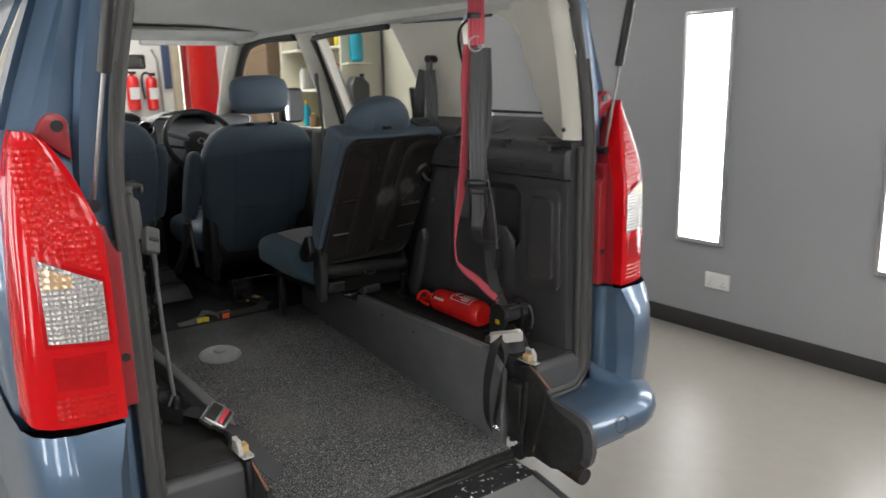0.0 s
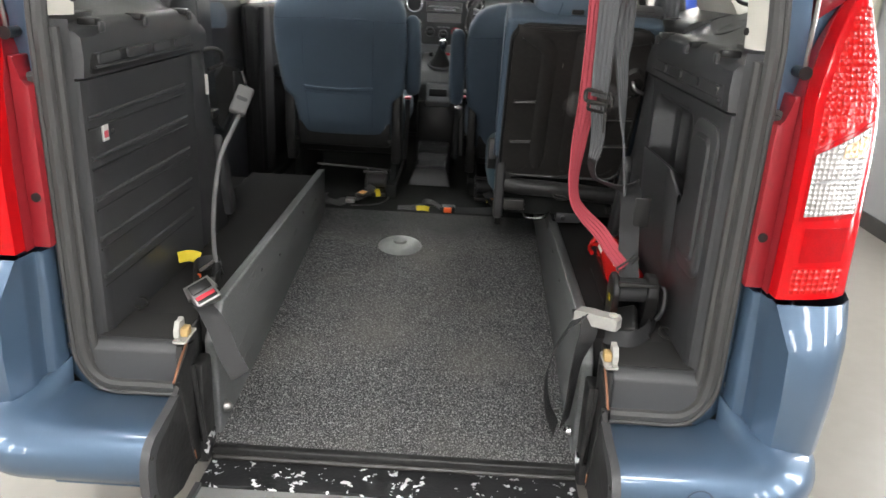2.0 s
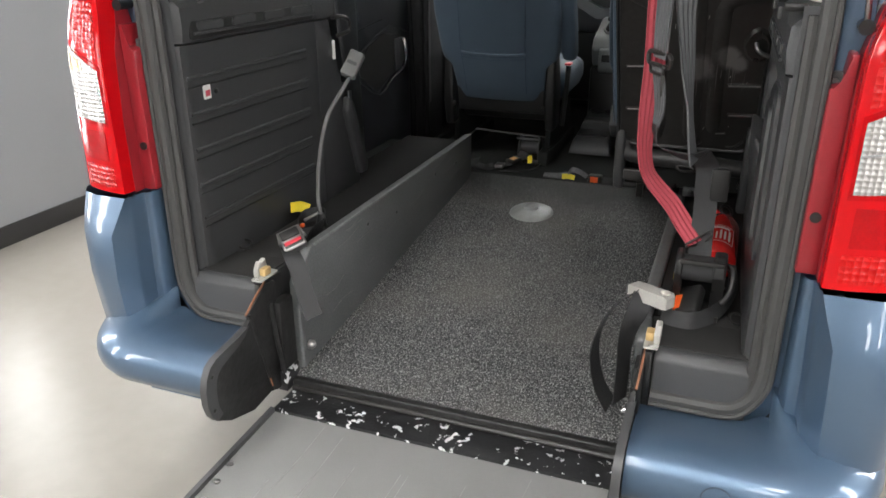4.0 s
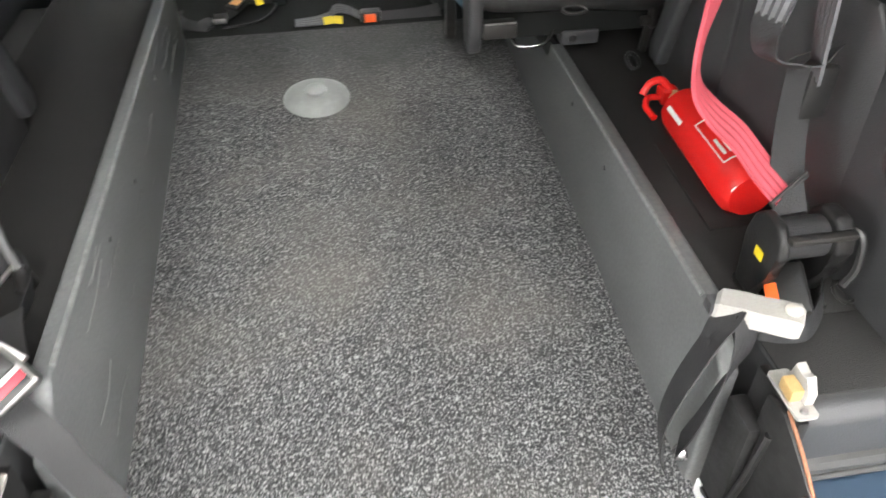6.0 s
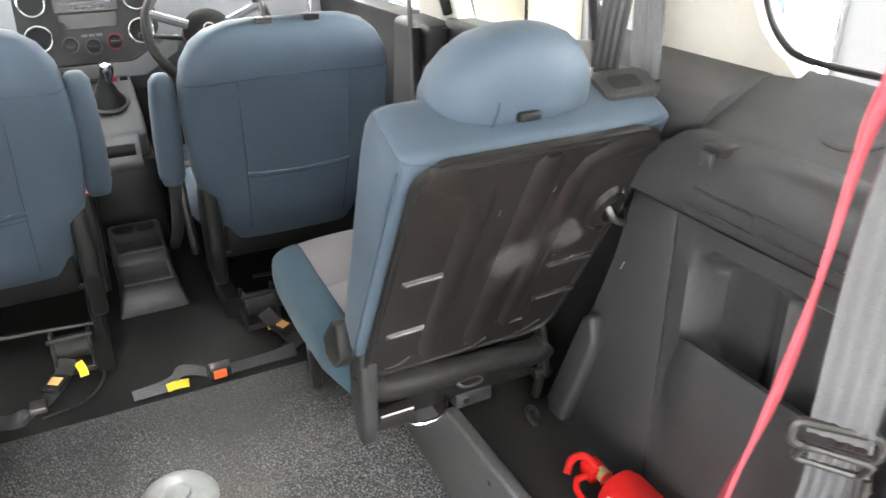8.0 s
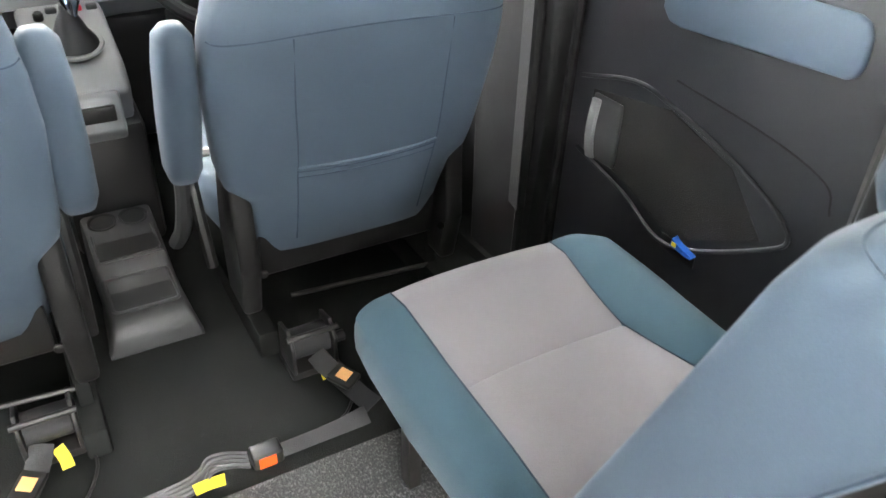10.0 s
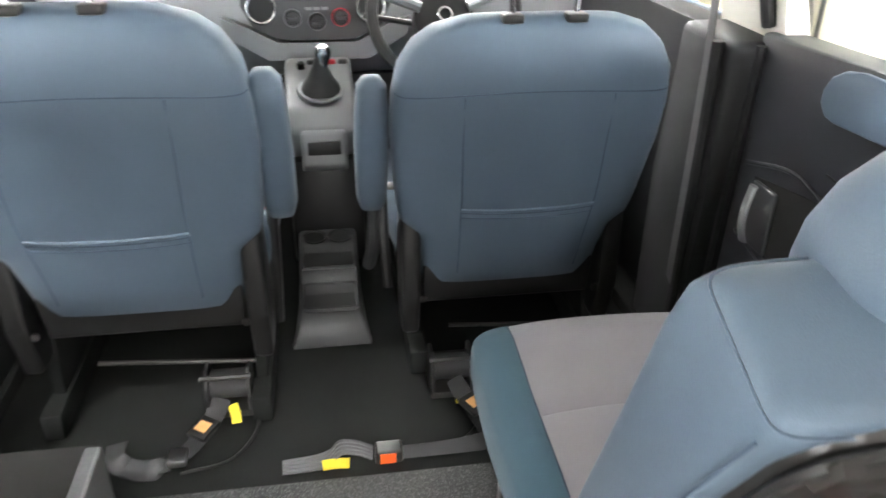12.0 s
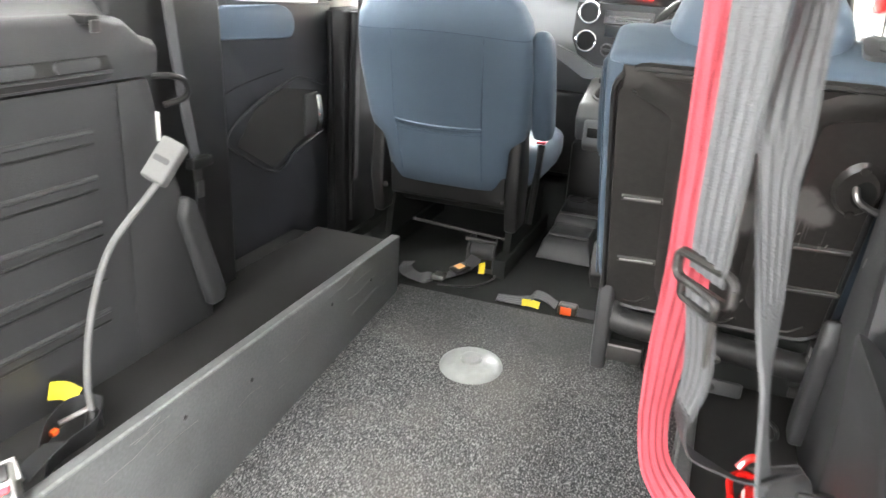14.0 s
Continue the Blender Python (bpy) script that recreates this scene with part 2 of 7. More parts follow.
CONSOLE = mat("mid_grey_console_plastic", (0.056, 0.057, 0.058), 0.42, 0, 0.1, 6, 0.2, 450)
DOME = mat("pale_translucent_plastic", (0.30, 0.31, 0.30), 0.30, 0, 0.18, 22, 0.12, 60)
RUST = mat("rusty_exhaust", (0.085, 0.055, 0.04), 0.8, 0.4, 0.4, 30, 0.6, 120)
COPPER = mat("bare_edge_copper", (0.35, 0.16, 0.09), 0.6, 0.3, 0.3, 20)
BLUEFOIL = mat("blue_wrapper", (0.02, 0.12, 0.55), 0.3, 0, 0.2, 40)
WALLPAINT = mat("grey_wall_paint", (0.30, 0.30, 0.305), 0.38, 0, 0.04, 1.2, 0.05, 120)
WHITEWALL = mat("white_wall_paint", (0.72, 0.70, 0.66), 0.7, 0, 0.05, 1.5, 0.05, 100)
SKIRT = mat("dark_skirting", (0.035, 0.033, 0.032), 0.5, 0, 0.2, 5)
EPOXY = mat("cream_resin_floor", (0.255, 0.236, 0.210), 0.34, 0, 0.09, 1.1, 0.03, 14, ior=1.28)
CEIL = mat("white_ceiling_paint", (0.7, 0.7, 0.7), 0.8, 0, 0.04)
LEDWHITE = glow("led_diffuser", (1.0, 1.0, 1.0), PANEL_GLOW)
LEDCEIL = glow("led_ceiling_diffuser", (1.0, 0.99, 0.97), CEILING_GLOW)
YARD = glow("daylit_yard", (0.95, 0.93, 0.80), YARD_GLOW)
REDDISPLAY = glow("red_display_digits", (1.0, 0.04, 0.02), 2.5)
ALU = mat("aluminium_frame", (0.6, 0.6, 0.6), 0.35, 0.8, 0.05)
WOOD = mat("brown_board_wood", (0.22, 0.15, 0.09), 0.7, 0, 0.25, 7, 0.3, 60)
CREAMWOOD = mat("cream_board", (0.66, 0.63, 0.50), 0.6, 0, 0.06, 3)
TURQ = mat("turquoise_bottle", (0.02, 0.36, 0.48), 0.25, 0, 0.1)
BLUEBAG = mat("blue_crate", (0.03, 0.08, 0.40), 0.5, 0, 0.1)
GLASS = mat("window_glass", (0.97, 0.985, 0.98), 0.0, 0, 0.0, alpha_glass=1.0, ior=1.02)
SCREEN = mat("dark_display_glass", (0.02, 0.02, 0.022), 0.12, 0, 0.1, coat=0.6)
MIRROR = mat("mirror_glass", (0.35, 0.35, 0.36), 0.03, 1.0, 0.0)


# ---- mesh helpers ----
BASE = {}


def thing(name, at, label, category, group="", kind=""):
    e = new(name)
    e.empty_display_size = 0.05
    e.location = at
    BASE[e] = Vector(at)
    return tagged(e, label, category, group, kind)


def part(name, bm, material, parent=None, label="", angle=35):
    """Link a bmesh, drawn in world metres, as one mesh object under a thing or a part."""
    off = BASE.get(parent, Vector((0, 0, 0)))
    bmesh.ops.recalc_face_normals(bm, faces=bm.faces)
    if off.length:
        bmesh.ops.translate(bm, vec=-off, verts=bm.verts)
    me = bpy.data.meshes.new(name)
    bm.to_mesh(me)
    bm.free()
    me.materials.append(material)
    for p in me.polygons:
        p.use_smooth = True
    me.set_sharp_from_angle(angle=radians(angle))
    ob = new(name, me)
    BASE[ob] = off
    if parent:
        ob.parent = parent
    return tagged(ob, label)


def solid(name, bm, material, label, category, group="", kind="", angle=35):
    """A thing or piece of the setting that is one mesh."""
    return tagged(part(name, bm, material, None, label, angle), "", category, group, kind)


def box(lo, hi, bev=0.0, seg=2, bm=None):
    bm = bm or bmesh.new()
    r = bmesh.ops.create_cube(bm, size=1)
    lo, hi = Vector(lo), Vector(hi)
    for v in r["verts"]:
        v.co = Vector([(a + b) / 2 + c * abs(b - a) for a, b, c in zip(lo, hi, v.co)])
    if bev:
        es = list({e for v in r["verts"] for e in v.link_edges})
        bmesh.ops.bevel(bm, geom=es, offset=bev, segments=seg, profile=0.5, affect="EDGES", clamp_overlap=True)
    return bm


def prism(pts, axis, a, b, bev=0.0, seg=2, bm=None, shear=None):
    """A polygon of (u, v) pushed along x, y or z from a to b. Its plane is (y, z), (x, z) or (x, y)."""
    bm = bm or bmesh.new()

    def at(u, v, w):
        return {"x": (w, u, v), "y": (u, w, v), "z": (u, v, w)}[axis]
    A = [bm.verts.new(at(u, v, a)) for u, v in pts]
    B = [bm.verts.new(at(u, v, b)) for u, v in pts]
    fs = [bm.faces.new(A), bm.faces.new(list(reversed(B)))]
    k = len(pts)
    for i in range(k):
        fs.append(bm.faces.new((A[i], A[(i + 1) % k], B[(i + 1) % k], B[i])))
    if bev:
        es = list({e for f in fs for e in f.edges})
        bmesh.ops.bevel(bm, geom=es, offset=bev, segments=seg, profile=0.5, affect="EDGES", clamp_overlap=True)
    return bm


def loft(sections, closed=True, caps=True, bm=None):
    """Skin over rows of points, each row with the same count."""
    bm = bm or bmesh.new()
    rows = [[bm.verts.new(p) for p in s] for s in sections]
    k = len(rows[0])
    for r, q in zip(rows, rows[1:]):
        for i in range(k if closed else k - 1):
            j = (i + 1) % k
            bm.faces.new((r[i], r[j], q[j], q[i]))
    if caps and closed:
        bm.faces.new(list(reversed(rows[0])))
        bm.faces.new(rows[-1])
    return bm


def curve(pts, n=8):
    """Catmull-Rom through the points."""
    P = [Vector(p) for p in pts]
    P = [P[0] * 2 - P[1]] + P + [P[-1] * 2 - P[-2]]
    out = []
    for i in range(1, len(P) - 2):
        a, b, c, d = P[i - 1:i + 3]
        for k in range(n):
            t = k / n
            out.append(0.5 * ((2 * b) + (c - a) * t + (2 * a - 5 * b + 4 * c - d) * t * t + (3 * b - a - 3 * c + d) * t ** 3))
    return out + [P[-2]]


def tube(path, r, n=10, bm=None, caps=True):
    path = [Vector(p) for p in path]
    secs, side = [], None
    for i, p in enumerate(path):
        d = (path[min(i + 1, len(path) - 1)] - path[max(i - 1, 0)]).normalized()
        if side is None:
            side = d.cross(Vector((0.31, 0.2, 0.93))).normalized()
        side = (side - d * side.dot(d)).normalized()
        up = d.cross(side)
        rad = r[i] if isinstance(r, (list, tuple)) else r
        secs.append([p + side * rad * math.cos(6.28318 * k / n) + up * rad * math.sin(6.28318 * k / n) for k in range(n)])
    return loft(secs, True, caps, bm)


def strap(pts, across, w, th=0.0022, n=8, ribs=4, bm=None):
    """Webbing along a curve; across: one direction, or one for each point."""
    P = curve(pts, n)
    if isinstance(across[0], (int, float)):
        across = [across] * len(pts)
    A = curve([Vector(a).normalized() for a in across], n)
    secs = []
    m = ribs * 4
    for i, p in enumerate(P):
        d = (P[min(i + 1, len(P) - 1)] - P[max(i - 1, 0)]).normalized()
        a = (A[i] - d * A[i].dot(d)).normalized()
        nrm = d.cross(a)
        prof = [(k / m - 0.5, th * (0.5 + (0.42 if ribs > 1 else 0.0) * math.cos(2 * math.pi * ribs * k / m))) for k in range(m + 1)]
        secs.append([p + a * u * w + nrm * h for u, h in prof] + [p + a * u * w - nrm * h for u, h in reversed(prof)])
    return loft(secs, True, True, bm)


def flat(pts, across, w):
    """Smooth, flat-woven webbing."""
    return strap(pts, across, w, 0.0018, 8, 1)


def lathe(profile, at, axis=(0, 0, 1), n=20, bm=None):
    axis = Vector(axis).normalized()
    s = axis.orthogonal().normalized()
    u = axis.cross(s)
    at = Vector(at)
    return loft([[at + axis * z + (s * math.cos(6.28318 * k / n) + u * math.sin(6.28318 * k / n)) * max(r, 1e-4) for k in range(n)] for r, z in profile], True, True, bm)


def rounded(x0, x1, y0, y1, r, n=5):
    """Outline of a rounded rectangle."""
    out = []
    for cx, cy, a0 in ((x1 - r, y1 - r, 0), (x0 + r, y1 - r, 90), (x0 + r, y0 + r, 180), (x1 - r, y0 + r, 270)):
        for k in range(n + 1):
            a = radians(a0 + 90 * k / n)
            out.append((cx + r * math.cos(a), cy + r * math.sin(a)))
    return out


def oval(hw, hd, power=2.6, n=28):
    out = []
    for k in range(n):
        a = 2 * math.pi * k / n
        c, s = math.cos(a), math.sin(a)
        out.append((hw * math.copysign(abs(c) ** (2 / power), c), hd * math.copysign(abs(s) ** (2 / power), s)))
    return out


def ring(at, axis, r, thick, n=24, m=8, bm=None):
    axis = Vector(axis).normalized()
    s = axis.orthogonal().normalized()
    u = axis.cross(s)
    bm = bm or bmesh.new()
    rows = []
    for k in range(n):
        d = s * math.cos(2 * math.pi * k / n) + u * math.sin(2 * math.pi * k / n)
        rows.append([bm.verts.new(Vector(at) + d * (r + thick * math.cos(2 * math.pi * j / m)) + axis * thick * math.sin(2 * math.pi * j / m)) for j in range(m)])
    for k in range(n):
        p, q = rows[k], rows[(k + 1) % n]
        for j in range(m):
            bm.faces.new((p[j], p[(j + 1) % m], q[(j + 1) % m], q[j]))
    return bm


# ---- the workshop ----
WX, WS, WN, WH = 2.65, -5.0, 8.0, 3.2
solid("floor", box((-WX - 0.2, WS - 0.2, -0.12), (WX + 0.2, WN + 6, 0.0)), EPOXY, "cream glossy resin workshop floor with light scuffs", "floor", kind="structure")
solid("wall_east", box((WX, WS - 0.2, 0), (WX + 0.2, WN + 0.2, WH)), WALLPAINT, "smooth mid-grey painted workshop wall", "wall", kind="structure")
solid("wall_west", box((-WX - 0.2, WS - 0.2, 0), (-WX, WN + 0.2, WH)), WALLPAINT, "smooth mid-grey painted workshop wall", "wall", kind="structure")
solid("wall_south", box((-WX, WS - 0.2, 0), (WX, WS, WH)), WALLPAINT, "plain grey painted wall", "wall", kind="structure")
solid("wall_north", box((-WX, WN, 0), (2.15, WN + 0.2, WH)), WHITEWALL, "white painted end wall", "wall", kind="structure")
solid("ceiling", box((-WX - 0.2, WS - 0.2, WH), (WX + 0.2, WN + 0.2, WH + 0.15)), CEIL, "plain white workshop ceiling", "ceiling", kind="structure")
for nm, x0, x1 in (("baseboard_east", WX - 0.014, WX), ("baseboard_west", -WX, -WX + 0.014)):
    solid(nm, box((x0, WS, 0.0), (x1, 7.9, 0.10), 0.004), SKIRT, "dark brown-black skirting board", "skirting", kind="structure")
solid("backdrop", box((1.5, 13.5, 0), (7, 13.6, 5)), YARD, "bright daylit yard beyond the doorway", "backdrop", kind="structure")

first = None
for side in (1, -1):
    for k in range(-4, 5):
        y = 0.897 + 1.103 * k
        # West panels are unseen, added for light through the left windows.
        if k > (1 if side > 0 else 2):
            continue
        if first is None:
            t = thing("wall_light", (WX, y, 1.14), "tall white glowing LED wall panel in an aluminium frame", "wall light", "workshop wall lights")
            first = t
            bm = prism([(y - 0.128, 0.537), (y + 0.128, 0.537), (y + 0.128, 1.755), (y - 0.128, 1.755)], "x", WX - 0.010, WX - 0.002)
            part("diffuser", bm, LEDWHITE, t, "white glowing diffuser")
            for nm, u0, u1, v0, v1 in (("frame", -0.15, -0.128, 0.515, 1.777), ("frame", 0.128, 0.15, 0.515, 1.777), ("frame", -0.128, 0.128, 0.515, 0.537), ("frame", -0.128, 0.128, 1.755, 1.777)):
                part("frame", box((WX - 0.022, y + u0, v0), (WX, y + u1, v1), 0.003), ALU, t, "aluminium frame strip")
        else:
            copy_thing(first, Matrix.Translation((WX, y, 1.14)) if side > 0 else pose(-WX, y, 1.14, 0, 0, 180))
# Ceiling panels stay out of view.
lt = thing("ceiling_light", (-1.3, -2.0, WH), "unseen square white LED ceiling panel placed for fill light", "ceiling light", "workshop ceiling lights")
part("frame", box((-1.62, -2.32, WH - 0.03), (-0.98, -1.68, WH - 0.001), 0.004), ALU, lt)
part("diffuser", box((-1.59, -2.29, WH - 0.036), (-1.01, -1.71, WH - 0.0305)), LEDCEIL, lt)
# Rows are placed by need, to brighten the end wall and the load bay.
for x in (-1.3, 0.0, 1.3):
    for y in {-1.3: (-4.0, -2.0, 0.2, 4.6, 6.6), 0.0: (-4.2, -3.0, -2.0, 4.6, 5.6, 6.4, 7.2), 1.3: (-4.0, -2.4, 4.6, 6.6)}[x]:
        if (x, y) != (-1.3, -2.0):
            copy_thing(lt, Matrix.Translation((x, y, WH)))

# double socket on the east wall
so = thing("wall_socket", (WX, 0.767, 0.315), "white plastic double wall socket", "socket")
part("faceplate", box((WX - 0.012, 0.690, 0.268), (WX, 0.844, 0.360), 0.005), WHITE, so)
for y in (0.728, 0.806):
    part("outlet", box((WX - 0.0135, y - 0.018, 0.28), (WX - 0.0121, y + 0.018, 0.315), 0.0), WHITE, so)
    for u, v in ((0.0, 0.307), (-0.010, 0.290), (0.010, 0.290)):
        part("pin_hole", box((WX - 0.0142, y + u - 0.0025, v - 0.003), (WX - 0.0136, y + u + 0.0025, v + 0.003), 0.0), BLACK, so)
    part("switch", box((WX - 0.016, y - 0.008, 0.327), (WX - 0.0121, y + 0.008, 0.347), 0.002), WHITE, so)


def extinguisher_upright(x, y, z, h, r, label):
    t = thing("fire_extinguisher", (x, y, z), label, "fire extinguisher", "extinguishers on the end wall")
    part("cylinder", lathe([(0.6 * r, 0), (r, 0.02), (r, h * 0.78), (r * 0.8, h * 0.86), (r * 0.3, h * 0.9), (0.3 * r, h * 0.93)], (x, y, z)), REDPAINT, t)
    part("valve", box((x - 0.02, y - 0.02, z + h * 0.92), (x + 0.05, y + 0.02, z + h), 0.005), BLACK, t)
    part("hose", tube(curve([(x, y - 0.02, z + h * 0.95), (x - r * 1.2, y - 0.03, z + h), (x - r * 1.8, y - 0.03, z + h * 0.8), (x - r * 1.5, y - 0.03, z + h * 0.3)]), 0.014), BLACK, t, "black hose")
    part("label", prism(rounded(x - r * 0.7, x + r * 0.7, z + h * 0.3, z + h * 0.6, 0.01), "y", y - r - 0.004, y - r + 0.03), WHITE, t, "pale printed label")


extinguisher_upright(1.54, 7.925, 1.15, 0.46, 0.075, "red fire extinguisher hung on the white wall")
extinguisher_upright(1.76, 7.93, 1.15, 0.44, 0.065, "slim red fire extinguisher with a yellow label")
ab = thing("alarm_point", (1.26, 8.0, 1.43), "small red fire alarm call point", "alarm")
part("case", box((1.21, 7.95, 1.38), (1.31, 8.0, 1.48), 0.008), REDPAINT, ab)
part("plate", box((1.235, 7.946, 1.405), (1.285, 7.9495, 1.455)), WHITE, ab)
sh = thing("wall_shutter", (0.85, 8.0, 1.6), "white slatted shutter panel on the end wall", "shutter")
for k in range(6):
    part("slat", box((0.45, 7.955, 1.60 + 0.085 * k), (1.27, 7.985, 1.672 + 0.085 * k), 0.006), WHITE, sh)
part("rail", box((0.86, 7.945, 1.58), (0.875, 7.954, 2.15)), GREYTRIM, sh)
solid("notice_strip", box((1.93, 7.97, 1.40), (2.05, 8.0, 2.0), 0.002), mat("navy_notice", (0.05, 0.07, 0.14), 0.5), "narrow dark blue notice on the wall", "notice")
solid("hose_lance", tube([(1.88, 7.95, 1.1), (1.86, 7.95, 1.75), (1.80, 7.93, 1.86)], 0.012), STEEL, "thin steel hose lance hung on the wall", "lance")
dr = thing("workshop_door", (2.4, 8.0, 0), "red painted door standing at the yard opening", "door", kind="structure")
part("panel", box((2.22, 7.9, 0.0), (2.58, 7.95, 2.6), 0.006), REDPAINT, dr)
part("edge", box((2.15, 7.9, 0.0), (2.21, 7.98, 2.6), 0.004), mat("dark_red_frame", (0.35, 0.02, 0.02), 0.4), dr)
solid("door_post", box((2.02, 7.86, 0), (2.11, 7.97, 2.6), 0.006), mat("tan_post", (0.45, 0.38, 0.27), 0.6), "tan wooden door post", "post", kind="structure")
solid("crate", box((2.45, 7.3, 0.75), (2.85, 7.7, 1.25), 0.03), BLUEBAG, "blue plastic crate on a stand", "crate")
solid("crate_stand", box((2.40, 7.25, 0.0), (2.70, 7.75, 0.748), 0.01), WOOD, "brown wooden stand under the crate", "stand")

# shelving along the east wall
sf = thing("shelf_unit", (2.5, 4.6, 0), "cream shelving unit filled with workshop bottles and cans", "shelf")
part("side_panel", box((2.230, 4.15, 0), (2.630, 4.18, 2.4), 0.003), CREAMWOOD, sf)
part("side_panel", box((2.230, 5.30, 0), (2.630, 5.33, 2.4), 0.003), CREAMWOOD, sf)
part("back_panel", box((2.615, 4.18, 0), (2.630, 5.30, 2.4)), CREAMWOOD, sf)
for z in (0.1, 0.55, 1.0, 1.36, 1.72, 2.1):
    part("shelf", box((2.240, 4.181, z), (2.614, 5.299, z + 0.022), 0.002), CREAMWOOD, sf)
random.seed(5)
cols = [WHITE, BLACK, YELLOW, TURQ, REDPAINT, STEEL, CREAMWOOD, WOOD]
for z in (1.022, 1.382, 1.742):
    for k in range(6):
        y = 4.27 + 0.175 * k + random.uniform(-0.02, 0.02)
        h, r = random.uniform(0.13, 0.26), random.uniform(0.035, 0.06)
        t = thing("bottle", (2.380, y, z), "workshop bottle standing on the cream shelf", "bottle", "bottles on the shelf")
        part("body", lathe([(r * 0.9, 0), (r, 0.01), (r, h * 0.7), (r * 0.45, h * 0.85)], (2.380, y, z + 0.0005), n=14), random.choice(cols), t)
        part("cap", lathe([(r * 0.4, h * 0.85), (r * 0.4, h)], (2.380, y, z + 0.0015), n=12), random.choice(cols), t)
solid("wall_board", box((2.590, 3.55, 0), (2.645, 4.05, 2.4), 0.004), CREAMWOOD, "tall cream board standing against the wall", "board")
part("bracket_shelf", box((2.230, 4.02, 1.580), (2.450, 4.1495, 1.598), 0.002), CREAMWOOD, sf)
part("bracket_shelf", box((2.230, 4.02, 1.180), (2.470, 4.1495, 1.1985), 0.002), CREAMWOOD, sf)
sb = thing("spray_bottle", (2.350, 4.09, 1.6), "turquoise spray bottle on a small side shelf", "bottle")
part("body", lathe([(0.03, 0), (0.055, 0.02), (0.055, 0.2), (0.03, 0.28), (0.02, 0.30)], (2.350, 4.094, 1.60), n=16), TURQ, sb)
part("trigger", box((2.330, 4.05, 1.90), (2.390, 4.11, 1.95), 0.01), YELLOW, sb)
gb = thing("grey_can", (2.350, 4.09, 1.2), "dark grey jerry can below the spray bottle", "can")
part("body", prism([(2.260, 1.20), (2.430, 1.20), (2.430, 1.42), (2.370, 1.48), (2.290, 1.48), (2.260, 1.42)], "y", 4.03, 4.145, 0.012), GREYTRIM, gb)
part("cap", lathe([(0.02, 0), (0.02, 0.03)], (2.390, 4.09, 1.475), n=12), BLACK, gb)
solid("leaning_planks", prism([(2.480, 6.2), (2.630, 6.2), (2.630, 7.2), (2.530, 7.2)], "z", 0, 2.4, 0.005), WOOD, "brown timber sheets leaning on the wall", "timber")
# ---- the van: shell, lamps, bumper ----
van = thing("van", (0, 1.5, 0), "steel-blue metallic van with its tailgate open and red tail lamps", "van")


def edge_x(z):
    """Half width of the tailgate opening at a height."""
    if z < 0.515:
        return 0.587
    if z < 0.62:
        return 0.587 + 0.075 * math.sqrt(max(0, 1 - ((0.62 - z) / 0.105) ** 2))
    if z < 1.25:
        return 0.662 + 0.002 * (z - 0.62) / 0.63
    return 0.664 - 0.072 * ((z - 1.25) / 0.42) ** 1.6


ZS = [0.516, 0.53, 0.555, 0.585, 0.62, 0.7, 0.8, 0.9, 1.0, 1.1, 1.2, 1.25, 1.3, 1.4, 1.5, 1.6, 1.66]


def opening(s, y, grow=0.0):
    """The edge of the opening on one side, from the channel outwards and up to the roof."""
    pts = [(s * (0.455), y, 0.515 - grow), (s * 0.53, y, 0.515 - grow)]
    pts += [(s * (edge_x(z) + grow * (0.5 if z < 0.56 else 1)), y, z - grow * max(0, (0.62 - z) / 0.105)) for z in ZS]
    pts += [(s * (0.52 + grow), y, 1.70 + grow), (s * 0.40, y, 1.715 + grow), (0, y, 1.725 + grow)]
    return [Vector(p) for p in pts]


